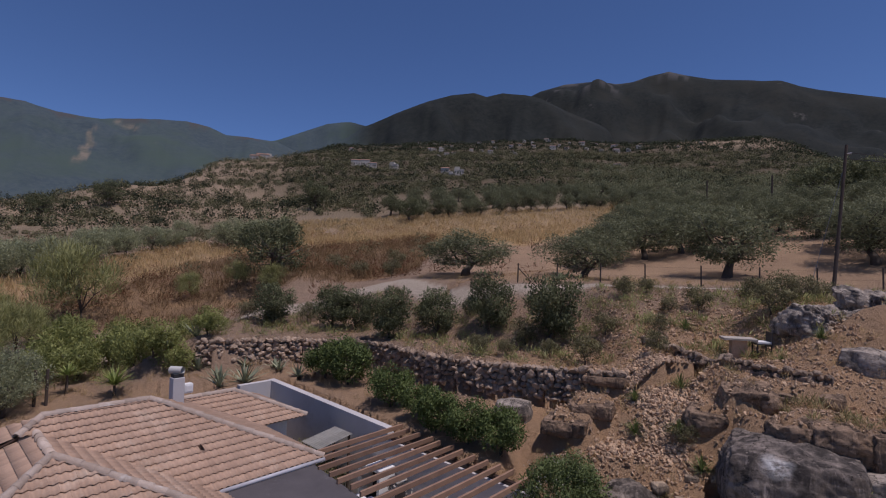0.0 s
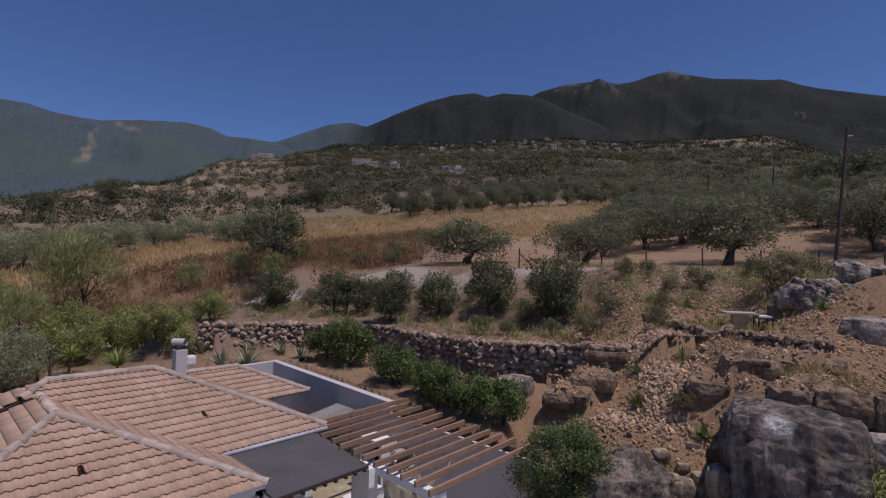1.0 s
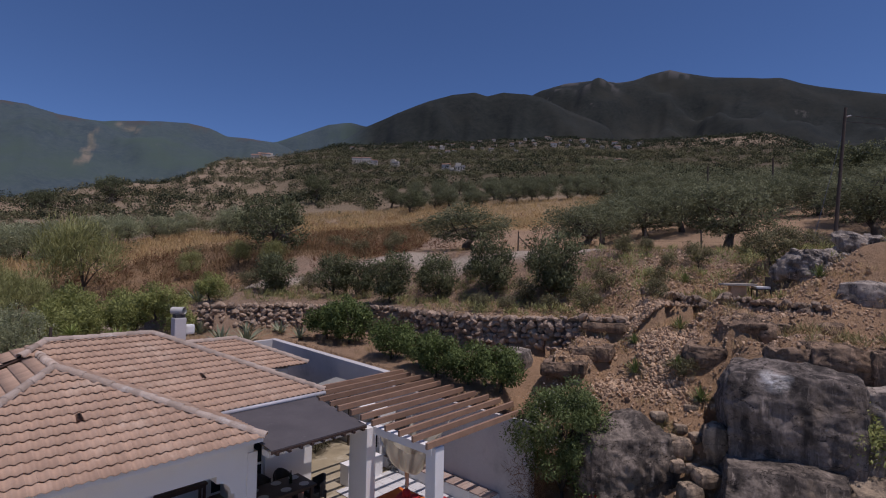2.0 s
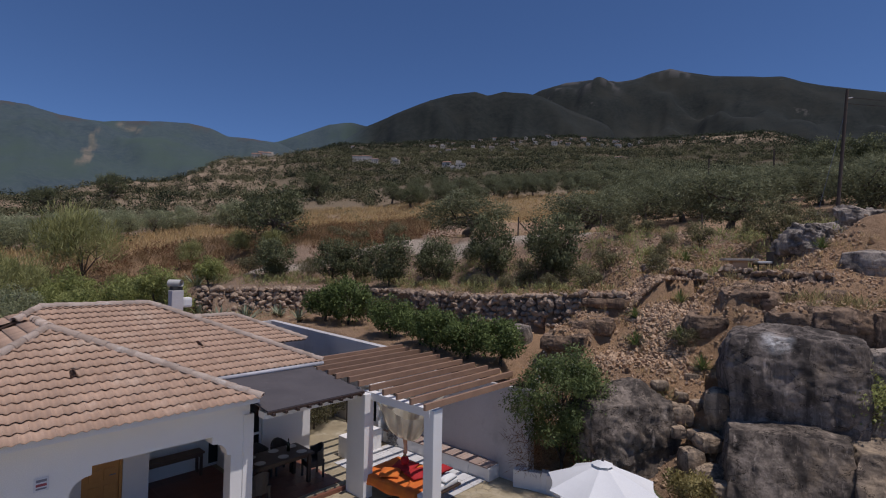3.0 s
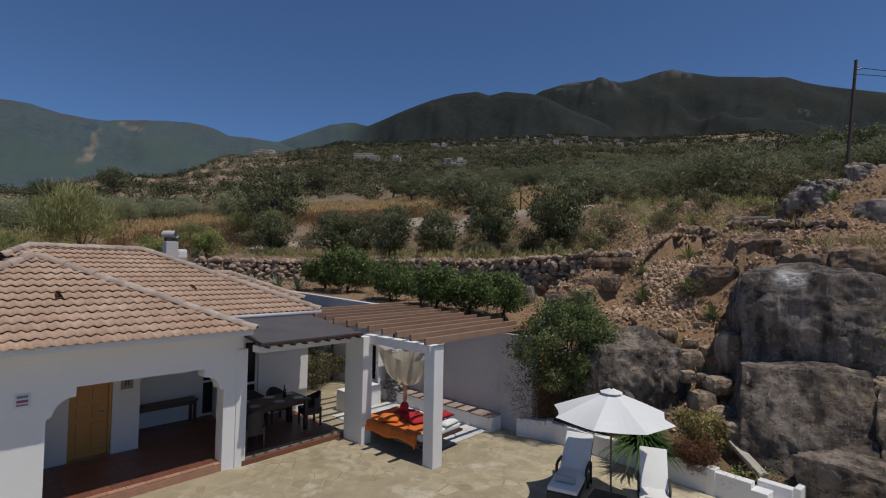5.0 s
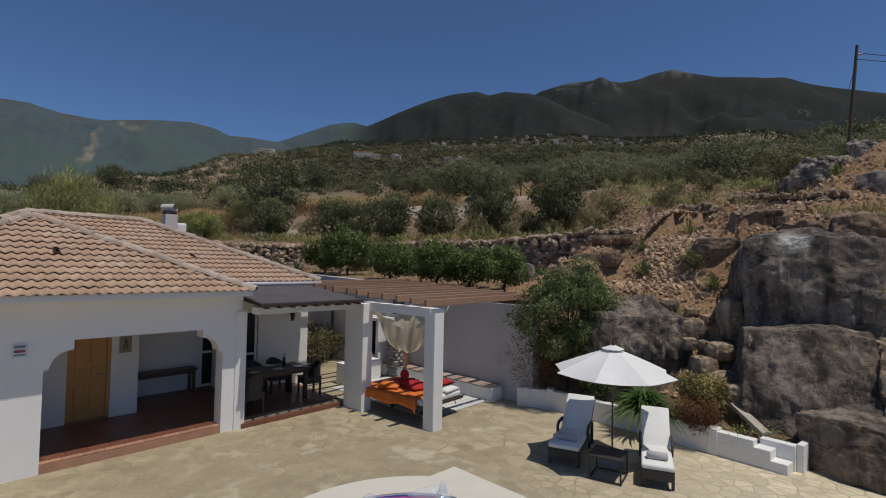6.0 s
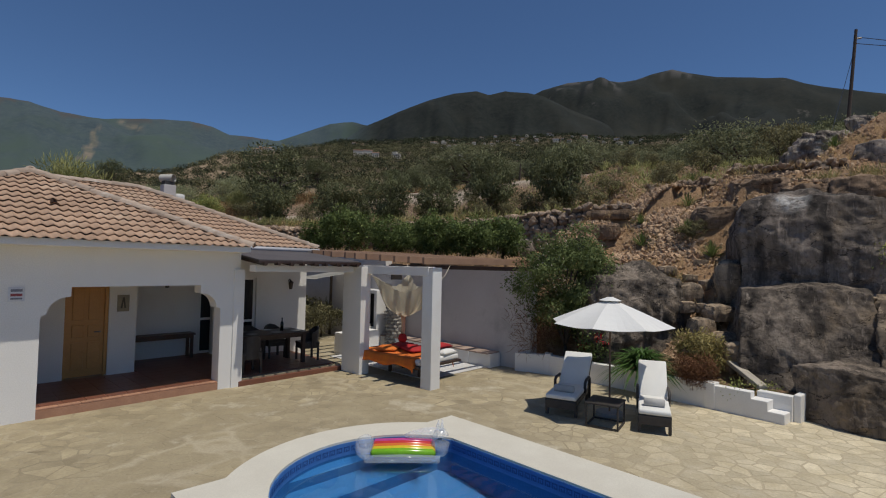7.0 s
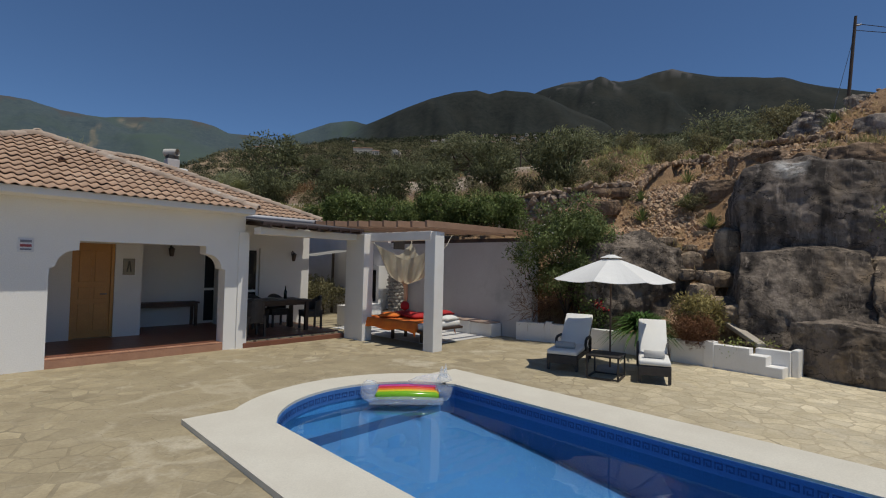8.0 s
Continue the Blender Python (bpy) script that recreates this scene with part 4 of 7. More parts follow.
# ---------------------------------------------------------------- terrace canopy and pergola
canopy = thing("terrace_canopy", HOUSE, "grey sloping awning roof on dark timbers over the dining terrace", "canopy")
bm = prism(bmesh.new(), [(-0.28, 2.58), (2.0, 2.82), (2.0, 2.85), (-0.28, 2.61)], 0.02, 2.5, "x")
part("awning_sheet", bm, CANOPY, canopy)
for u in (0.15, 0.75, 1.35, 1.95, 2.4):
    part("canopy_rafter", prism(bmesh.new(), [(-0.2, 2.49), (2.0, 2.73), (2.0, 2.81), (-0.2, 2.57)], u, u + 0.08, "x"), DARKWOOD, canopy)
part("fascia", boxed(0.0, 2.5, -0.31, -0.28, 2.535, 2.59, bevel=0.006), DARKWOOD, canopy)
for k in range(9):
    part("rafter_tail", boxed(0.1 + k * 0.28, 0.16 + k * 0.28, -0.36, -0.2, 2.5, 2.56, bevel=0.006), DARKWOOD, canopy)
part("lintel", boxed(0.1, 2.62, 0.0, 0.28, 2.36, 2.5, bevel=0.01), WHITE, canopy, "white rendered beam")

pergola = thing("pergola", HOUSE, "brown timber pergola on white pillars over the patio", "pergola")
part("pillar", boxed(2.52, 2.8, -0.3, 0.4, -0.1, 2.5, bevel=0.012), WHITE, pergola, "broad white pillar")
part("pillar", boxed(2.72, 3.0, -2.42, -2.12, -0.1, 2.52, bevel=0.012), WHITE, pergola, "slim white square pillar")
part("front_beam", boxed(2.7, 2.9, -2.3, 0.0, 2.34, 2.53, bevel=0.01), WHITE, pergola, "white rendered beam")
me = finish(boxed(2.46, 6.35, -0.035, 0.035, 2.56, 2.7, bevel=0.006), "rafter", WOOD)
for i in range(12):
    piece("rafter", me, pergola, pose(random.uniform(-0.04, 0.04), -2.42 + i * 0.455, i * 0.02, 0, -0.5, random.uniform(-0.5, 0.5)))
part("wall_plate", boxed(6.02, 6.16, -2.5, 2.8, 2.46, 2.57, bevel=0.008), DARKWOOD, pergola)

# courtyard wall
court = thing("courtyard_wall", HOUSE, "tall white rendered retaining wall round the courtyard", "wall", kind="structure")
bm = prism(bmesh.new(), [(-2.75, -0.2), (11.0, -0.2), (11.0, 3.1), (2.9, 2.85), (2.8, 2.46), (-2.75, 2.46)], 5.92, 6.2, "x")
part("wall_side", bm, GREY_RENDER, court)
part("wall_end", boxed(4.5, 5.92, 10.75, 11.0, -0.2, 3.08), GREY_RENDER, court)
# bench with terracotta coping along the wall
bench = thing("masonry_bench", HOUSE, "white masonry bench with terracotta coping along the wall", "bench")
part("bench_body", boxed(5.42, 5.9, -1.15, 2.6, -0.1, 0.34, bevel=0.01), WHITE, bench)
bm = boxed(5.45, 5.9, -1.85, -1.15, -0.1, 0.33, bevel=0.01)
part("bench_end", bm, WHITE, bench)
me = finish(boxed(-0.15, 0.15, -0.25, 0.25, -0.015, 0.015, bevel=0.004), "coping_tile", OLDCOPING)
for i in range(13):
    piece("coping_tile", me, bench, pose(5.65, -0.98 + i * 0.31, 0.357, 0, 0, 90))
for i in range(2):
    piece("coping_tile", me, bench, pose(5.66, -1.32 - i * 0.33, 0.347, 0, 0, 90))

# ---------------------------------------------------------------- patio
POOL = pose(-2.7, 5.73, 0, 0, 0, 50.5)        # at the outer corner of its coping: x across the pool, y towards the house


def arc(x, y, r, half, n):
    return [(x + half - 2 * half * i / n, y + math.sqrt(r * r - (half - 2 * half * i / n) ** 2)) for i in range(n + 1)]


def pool_outline(ring, n=20):
    """Outline of the pool (ring 0) or of its coping's outer edge (ring 1), a rectangle with a Roman end."""
    if ring == 0:
        return [(0.75, -9.0), (3.53, -9.0)] + arc(2.12, -1.377, 1.517, 1.39, n)
    return [(0, -9.75), (4.28, -9.75), (4.28, 0)] + arc(2.14, -1.47, 2.15, 1.57, n) + [(0, 0)]


def coping_rim():
    """The outer edge of the coping on the plan of the house."""
    m = HOUSE.inverted() @ POOL
    return [tuple(m @ Vector((*p, 0)))[:2] for p in pool_outline(1)]


patio = thing("patio", HOUSE, "crazy-paved patio of pale honey-coloured flagstones", "patio", kind="structure")
outer = [tuple(HOUSE.inverted() @ Vector((x, y, 0)))[:2] for x, y in ((1.3, 13.2), (3.6, 12.0), (6.0, 10.3), (7.6, 9.9), (8.4, 7.5), (10.2, 3.0), (10.2, -9.0), (-14, -9), (-14, 4))]
outer = [(-9, 0.65), (5.95, 0.65), (5.95, -2.7)] + outer


def sheet_with_hole(bm, rim, hole, z0, z1):
    """A slab with a hole through it."""
    for loop in (rim, hole):
        lo, hi = [bm.verts.new((*p, z0)) for p in loop], [bm.verts.new((*p, z1)) for p in loop]
        n = len(loop)
        for i in range(n):
            bm.faces.new((lo[i], lo[(i + 1) % n], hi[(i + 1) % n], hi[i]))
        for i in range(n):
            if bm.edges.get((hi[i], hi[(i + 1) % n])) is None:
                bm.edges.new((hi[i], hi[(i + 1) % n]))
    top = [e for e in bm.edges if abs(e.verts[0].co.z - z1) < 1e-6 and abs(e.verts[1].co.z - z1) < 1e-6]
    bmesh.ops.triangle_fill(bm, use_beauty=True, use_dissolve=False, edges=top)
    return bm


part("bed", sheet_with_hole(bmesh.new(), outer, coping_rim(), -0.25, -0.006), MORTAR, patio, "pale mortar bed")

pool = thing("swimming_pool", POOL, "blue swimming pool with a Roman end and cream coping", "pool", kind="structure")
part("coping", sheet_with_hole(bmesh.new(), pool_outline(1), pool_outline(0), -0.2, 0.05), COPING, pool, "cream coping")
POOLBLUE = surface("pool_plaster", (0.018, 0.136, 0.35), (0.016, 0.12, 0.31), 0.6, 20, 0.6, 0.1, 0.003)
bm = bmesh.new()
ring = pool_outline(0)
lo, hi = [bm.verts.new((*p, -2.0)) for p in ring], [bm.verts.new((*p, -0.19)) for p in ring]
for i in range(len(ring)):
    bm.faces.new((lo[i], lo[(i + 1) % len(ring)], hi[(i + 1) % len(ring)], hi[i]))
part("basin", bm, POOLBLUE, pool)
# the floor falls away from the steps
bm = bmesh.new()
rows = [(bm.verts.new((0.74, y, z)), bm.verts.new((3.54, y, z))) for y, z in ((-0.5, -0.9), (-3.6, -1.42), (-9.01, -1.9))]
for (a, b), (c, d) in zip(rows, rows[1:]):
    bm.faces.new((a, c, d, b))
part("pool_floor", bm, POOLBLUE, pool)
for back, z in ((-0.1, -0.29), (-0.58, -0.58)):
    half = math.sqrt(1.512 ** 2 - (back + 1.377) ** 2)
    part("pool_step", prism(bmesh.new(), arc(2.12, -1.377, 1.512, half, 24), -2.0, z), POOLBLUE, pool)


def water_mat():
    m, nt, p = shader("water")
    p.inputs["Base Color"].default_value = (0.75, 0.9, 1.0, 1)
    p.inputs["Roughness"].default_value = 0.02
    p.inputs["IOR"].default_value = 1.33
    p.inputs["Transmission Weight"].default_value = 1.0
    bump(nt, p, noisy(nt, 1.6, 2, 0.2, 0.8), 0.12, 0.02)
    return m


rim = pool_outline(0)
ob = part("water", raw("water", [(*p, -0.13) for p in rim], [tuple(range(len(rim)))], water_mat()), None, pool, "clear still water")
ob.visible_shadow = False
# band of dark key-pattern tiles at the waterline
KEYTILE = surface("key_tile", (0.025, 0.08, 0.26), (0.035, 0.1, 0.3), 4, 60, 0.3, 0.1, 0.001)
BAND = surface("band_tile", (0.075, 0.2, 0.48), (0.06, 0.17, 0.43), 4, 60, 0.3, 0.1, 0.001)
bm, bk = bmesh.new(), bmesh.new()
full = pool_outline(0, 24)
for a, b in zip(full[1:], full[2:] + full[:1]):
    a, b = Vector((*a, 0)), Vector((*b, 0))
    ln = (b - a).length
    d = (b - a) / ln
    inn = Vector((-d.y, d.x, 0))
    mm = Matrix((d, inn, Vector((0, 0, 1)))).transposed().to_4x4()
    mm.translation = a
    box(bm, 0, ln, 0.0, 0.012, -0.19, 0.02, m=mm)
    n = max(1, round(ln / 0.1))
    w = ln / n
    for i in range(n):
        x = i * w
        for x0, x1, z0, z1 in ((0.02, 0.14, -0.045, -0.03), (0.02, 0.04, -0.09, -0.03), (0.02, 0.1, -0.1, -0.085), (0.08, 0.1, -0.1, -0.065), (0.12, 0.14, -0.1, -0.03)):
            box(bk, x + x0 * w / 0.16, x + x1 * w / 0.16, 0.012, 0.016, z0, z1, m=mm)
band = part("tile_band", bm, BAND, pool, "light blue waterline tiles")
part("key_pattern", bk, KEYTILE, band, "dark blue Greek key pattern", kind="stuff")

# ---------------------------------------------------------------- planter wall by the rock
planter = thing("planter_wall", Matrix(), "low white rendered planter wall with small piers and steps", "wall", kind="structure")
LINE = [(1.2, 13.15), (1.98, 12.95), (3.4, 11.75), (4.72, 10.5), (5.58, 9.68)]
for a, b in zip(LINE, LINE[1:]):
    d = Vector((b[0] - a[0], b[1] - a[1], 0))
    m = pose(a[0], a[1], 0, 0, 0, math.degrees(math.atan2(d.y, d.x)))
    ln = d.length
    last = b == LINE[-1]
    part("wall_run", boxed(0, ln - (0.5 if last else 0), 0, 0.2, -0.1, 0.44, bevel=0.012, m=m), WHITE, planter)
    if last:
        for z, x in ((0.33, 0.5), (0.17, 0.25)):
            part("stair", boxed(ln - x - 0.02, ln - x + 0.26, 0.0, 0.3, -0.1, z, bevel=0.014, m=m), WHITE, planter)
        part("wall_run", boxed(ln - 0.5, ln + 0.04, 0.3, 0.48, -0.1, 0.43, bevel=0.012, m=m), WHITE, planter)
        part("end_wall", boxed(ln + 0.04, ln + 0.15, 0.36, 1.1, -0.1, 0.46, bevel=0.02, m=m), WHITE, planter)
    else:
        part("pier", boxed(ln - 0.09, ln + 0.09, -0.02, 0.22, -0.1, 0.48, bevel=0.012, m=m), WHITE, planter)


# ---------------------------------------------------------------- rocks
def rock_mesh(name, size, seed, cuts=5, rough=0.16, square=0.55, material=None, layers=0.0, batter=0.0):
    """A weathered block: a cube rounded towards an ellipsoid, then broken up by noise at several scales."""
    bm = bmesh.new()
    bmesh.ops.create_cube(bm, size=2)
    bmesh.ops.subdivide_edges(bm, edges=bm.edges[:], cuts=2 ** cuts - 1, use_grid_fill=True)
    off = Vector((seed * 3.7, seed * 1.3, seed * 2.1))
    s = Vector(size)
    for v in bm.verts:
        ball = v.co.normalized()
        c = v.co.lerp(ball * 1.15, 1 - square)
        p = Vector((c.x * s.x, c.y * s.y * (1 - batter * c.z), c.z * s.z))
        n1 = noise.fractal(p * 0.55 + off, 1.0, 2.0, 3)
        n2 = noise.fractal(p * 2.2 + off, 0.9, 2.2, 4)
        n3 = noise.ridged_multi_fractal(p * 3.4 + off, 0.9, 2.1, 4, 1.0, 2.0) - 1.0
        n4 = noise.fractal(p * 8.0 + off, 0.8, 2.2, 3)
        pit = -max(0.0, noise.noise(p * 3.1 + off * 3) - 0.25)
        crack = abs(noise.noise(p * 0.9 + off * 2))
        crack = -0.5 * max(0.0, 0.07 - crack) / 0.07
        ledge = layers * math.sin(p.z * 3.2 + 2 * n1)
        scale = min(s)
        v.co = p + ball * scale * (rough * 1.3 * n1 + rough * 0.45 * n2 + rough * 0.1 * n3 + rough * 0.14 * n4 + rough * 0.7 * pit + rough * 0.25 * crack + ledge)
    return finish(bm, name, material or ROCK, True)


def rock(x, y, z, size, seed, turn=0.0, tilt=0.0, cuts=5, rough=0.16, square=0.55, label="weathered grey limestone outcrop in the bank", group="", layers=0.0, material=None, batter=0.0):
    return solo("rock", rock_mesh("rock", size, seed, cuts, rough, square, material or ROCK, layers, batter), ROCK, pose(x, y, z, tilt, 0, turn), label, "rock", group)


solo("rock", rock_mesh("rock", (1.44, 1.38, 1.2), 3, 6, 0.12, 0.52, BOULDER, 0.02, 0.06), BOULDER, BOULDER_AT, "huge dark grey boulder with a pale streaked top above the patio", "rock")
rock(7.2, 12.2, 1.2, (1.16, 1.62, 1.1), 7, -22, 0, 6, 0.12, 0.68, "massive cracked limestone block at the patio edge", layers=0.014, batter=0.28, material=BLOCKROCK)
rock(9.1, 11.4, 1.1, (1.06, 1.62, 1.17), 8, -22, 0, 6, 0.14, 0.72, "massive ochre limestone block at the patio edge", layers=0.012, batter=0.26, material=OCHREROCK)
rock(7.05, 10.12, 0.3, (0.78, 0.82, 0.64), 9, -52, 0, 6, 0.2, 0.8, "low brown limestone block on the patio edge", layers=0.012, batter=0.1, material=BLOCKROCK)
rock(8.05, 8.86, 0.35, (0.86, 0.82, 0.75), 10, -52, 0, 5, 0.11, 0.86, "low ochre limestone block on the patio edge", layers=0.012, batter=0.1, material=OCHREROCK)
rock(9.7, 8.9, 0.9, (1.3, 1.6, 1.4), 14, -40, 0, 5, 0.14, 0.8, "dark limestone block above the patio edge")
rock(9.75, 12.8, 2.8, (1.25, 1.5, 1.25), 21, -20, 0, 5, 0.14, 0.75, "dark limestone block above the patio edge")
rock(3.95, 13.45, 0.95, (1.2, 0.95, 1.6), 11, 12, 0, 6, 0.22, 0.55, "broad pitted grey rock mass beside the creeper bush", layers=0.03, material=BLOCKROCK)
GULLY = ((6.05, 12.8, 2.25, 0.24, 0.26, 0.5), (5.05, 13.4, 2.1, 0.34, 0.3, 0.17), (5.35, 13.2, 2.0, 0.22, 0.2, 0.19), (5.15, 12.8, 1.72, 0.2, 0.22, 0.17), (5.75, 12.45, 1.62, 0.36, 0.3, 0.2), (5.25, 12.3, 1.25, 0.2, 0.22, 0.24), (5.62, 12.0, 0.95, 0.36, 0.26, 0.24), (5.2, 11.75, 0.75, 0.24, 0.22, 0.26), (5.7, 11.55, 0.7, 0.3, 0.26, 0.36), (5.55, 13.7, 2.35, 0.16, 0.15, 0.12), (5.85, 13.4, 2.2, 0.18, 0.16, 0.14), (5.1, 14.0, 2.55, 0.2, 0.16, 0.12), (6.0, 14.2, 2.75, 0.2, 0.18, 0.12), (5.45, 12.7, 1.7, 0.15, 0.14, 0.12))
for k, (x, y, z, sx, sy, sz) in enumerate(GULLY):
    rock(x, y, z, (sx, sy, sz), 200 + k, k * 47 % 40 - 20, 0, 5, 0.36, 0.5, "tan broken rock in the stepped gully", "rocks in the gully", 0.03, TANROCK)
g = random.Random(17)
for k, ((ax, ay), (bx, by), top, face) in enumerate(LEDGES):
    ln = math.hypot(bx - ax, by - ay)
    turn, at, n = math.degrees(math.atan2(by - ay, bx - ax)), 0.0, 0
    while at < ln - 0.1:
        w = min(g.uniform(0.34, 0.7), max(0.22, (ln - at) / 2))
        q = (at + w) / ln
        rock(ax + (bx - ax) * q, ay + (by - ay) * q + 0.42, top - 0.5 * face - 0.1 + g.uniform(-0.06, 0.02), (w * 1.25, 0.52, face * 0.62), 300 + 10 * k + n, turn + g.uniform(-10, 10), g.uniform(-4, 10), 5, 0.42, 0.62, "flat-topped dark brown ledge of broken rock", "ledges on the bank", 0.05, LEDGE)
        at, n = at + 2 * w * 0.9, n + 1
rock(1.3, 18.3, 3.0, (0.6, 0.5, 0.5), 25, -15, 0, 4, 0.18, 0.6, "pale rounded boulder below the dry-stone wall")
rock(12.3, 18.5, 6.5, (1.05, 0.8, 0.8), 26, 15, 0, 6, 0.55, 0.72, "grey rock outcrop beside the road", layers=0.06)
rock(14.0, 18.6, 7.0, (1.0, 1.2, 0.8), 27, 45, 0, 6, 0.5, 0.72, "grey rock outcrop beside the road", layers=0.06)
rock(11.4, 15.6, 5.8, (0.62, 0.6, 0.45), 28, 45, 0, 5, 0.2, 0.55, "grey rock outcrop on the bank")


def stone_mesh(seed, squash=0.8):
    """An angular field stone: a ball cut flat on several sides."""
    g = random.Random(seed)
    bm = bmesh.new()
    bmesh.ops.create_icosphere(bm, subdivisions=2, radius=1.0)
    cuts = [(Vector((g.gauss(0, 1), g.gauss(0, 1), g.gauss(0, 1))).normalized(), g.uniform(0.5, 0.82)) for _ in range(12)]
    for v in bm.verts:
        for n, d in cuts:
            k = v.co.dot(n) - d
            if k > 0:
                v.co -= n * k * 0.98
        v.co *= 1 + 0.06 * noise.noise(v.co * 2.3 + Vector((seed * 5.1, seed, 0)))
        v.co.z *= squash
    bmesh.ops.dissolve_limit(bm, angle_limit=0.12, verts=bm.verts, edges=bm.edges)
    return bm


STONE_JOINED = surface("field_stone_joined", (0.46, 0.335, 0.235), (0.33, 0.24, 0.165), 2.2, 12, 0.92, 0.8, 0.03, each="island", amount=0.3, stain=(0.16, 0.14, 0.13))
STONES = [finish(stone_mesh(k), "stone", STONE) for k in range(10)]


def along(poly, s):
    for a, b in zip(poly, poly[1:]):
        ln = math.hypot(b[0] - a[0], b[1] - a[1])
        if s <= ln:
            return a[0] + (b[0] - a[0]) * s / ln, a[1] + (b[1] - a[1]) * s / ln, math.degrees(math.atan2(b[1] - a[1], b[0] - a[0]))
        s -= ln
    return (*poly[-1], 0.0)


def length(poly):
    return sum(math.hypot(b[0] - a[0], b[1] - a[1]) for a, b in zip(poly, poly[1:]))


def dry_wall(name, poly, z0, tall, size, label, rows, single_from=-99.0):
    """A dry-stone wall: a dark core with single stones set in its face."""
    wall = thing(name, Matrix(), label, "wall")
    bm = bmesh.new()
    for a, b in zip(poly, poly[1:]):
        d = math.degrees(math.atan2(b[1] - a[1], b[0] - a[0]))
        ln = math.hypot(b[0] - a[0], b[1] - a[1])
        n = max(1, round(ln / 0.45))
        for i in range(n):
            x, y = a[0] + (b[0] - a[0]) * i / n, a[1] + (b[1] - a[1]) * i / n
            za = z0(x, y)
            box(bm, -0.02, ln / n + 0.02, 0.0, 0.28, za - 0.5, za + tall - 0.14, m=pose(x, y, 0, 0, 0, d))
    part("core", bm, surface("wall_core", (0.12, 0.09, 0.07), (0.16, 0.12, 0.095)), wall, "dark earth and rubble core")
    total = length(poly)
    count, v, f = 0, [], []
    for s0 in [total * i / 60 for i in range(60)]:
        for r in range(rows):
            s = s0 + random.uniform(-0.05, 0.05)
            while s < s0 + total / 60:
                k = size * random.uniform(0.6, 1.5)
                x, y, d = along(poly, max(0, s))
                nx, ny = math.sin(radians(d)), -math.cos(radians(d))
                h = tall * (r + 0.5) / rows
                m = pose(x + nx * random.uniform(0.02, 0.1), y + ny * random.uniform(0.02, 0.1), z0(x, y) + h + random.uniform(-0.06, 0.06), random.uniform(-40, 40), random.uniform(-40, 40), random.uniform(0, 360)) @ Matrix.Diagonal((k * random.uniform(0.5, 0.8), k * random.uniform(0.45, 0.65), k * random.uniform(0.45, 0.65), 1))
                me = random.choice(STONES)
                if x > single_from and count < 300:
                    piece("stone", me, wall, m)
                    count += 1
                else:
                    n = len(v)
                    v += [tuple(m @ q.co) for q in me.vertices]
                    f += [tuple(i + n for i in q.vertices) for q in me.polygons]
                s += k * 0.86
    if v:
        part("stones", raw("stones", v, f, STONE_JOINED), None, wall, kind="stuff")
    return wall


dry_wall("dry_stone_wall", WALL[1:], lambda x, y: 3.1 + 0.35 * float(step(0, 5, x)) + 0.1 * float(step(-8, -4, x)), 1.3, 0.27, "long dry-stone terrace wall of rough grey-brown stones", 6, -8.0)
dry_wall("low_stone_wall", [(6.45, 20.2), (7.4, 18.2), (8.0, 16.3), (9.15, 15.4), (9.9, 14.8)], lambda x, y: spot(x, y) - 0.1, 0.4, 0.22, "low tumbled stone wall edging the picnic terrace", 2)


def scatter_stones(name, spots, size, seed, label):
    g = random.Random(seed)
    v, f = [], []
    base = [raw_stone(k) for k in range(5)]
    for x, y in spots:
        bv, bf = base[g.randrange(5)]
        k = size * g.uniform(0.4, 1.5)
        q = Euler((g.uniform(0, 6), g.uniform(0, 6), g.uniform(0, 6))).to_matrix()
        o = Vector((x, y, spot(x, y) + k * 0.25))
        n = len(v)
        v += [tuple(o + q @ (p * k)) for p in bv]
        f += [tuple(i + n for i in t) for t in bf]
    return solo(name, raw(name, v, f, STONE_FIELD), STONE_FIELD, Matrix(), label, "stones", kind="stuff")


def raw_stone(k):
    bm = bmesh.new()
    bmesh.ops.create_icosphere(bm, subdivisions=1, radius=0.5)
    for v in bm.verts:
        v.co *= 1 + 0.9 * noise.noise(v.co * 2.6 + Vector((k * 5.1, k, 7)))
        v.co.z *= 0.6
    out = [v.co.copy() for v in bm.verts], [tuple(x.index for x in fc.verts) for fc in bm.faces]
    bm.free()
    return out


g = random.Random(4)
pile = [(g.gauss(x, sx), g.gauss(y, sy)) for x, y, sx, sy, n in ((5.7, 17.0, 0.3, 0.8, 300), (4.6, 15.7, 0.7, 0.25, 330), (5.8, 15.3, 0.4, 0.5, 300), (6.3, 18.6, 0.5, 0.5, 160), (5.6, 18.0, 0.4, 0.4, 200), (6.1, 17.4, 0.3, 0.6, 260), (6.6, 16.4, 0.4, 0.5, 200), (9.0, 20.8, 2.2, 0.9, 420), (8.0, 23.0, 2.5, 0.8, 300), (6.0, 21.5, 1.5, 0.8, 260), (9.5, 17.2, 1.2, 0.6, 150)) for _ in range(n)]
scatter_stones("rubble_heap", pile, 0.125, 5, "heaps of pale broken stones spilling down the bank")
loose = [(g.uniform(2.5, 11.5), g.uniform(12.0, 19)) for _ in range(5200)] + [(g.uniform(-3, 16), g.uniform(19, 26)) for _ in range(3600)] + [(g.uniform(6, 12), g.uniform(11, 18)) for _ in range(400)]
loose = [p for p in loose if float(offset(EDGE, np.array([p[0]]), np.array([p[1]]))[0]) > 0.8]
scatter_stones("loose_stones", loose, 0.075, 6, "small loose stones strewn over the dry slope")


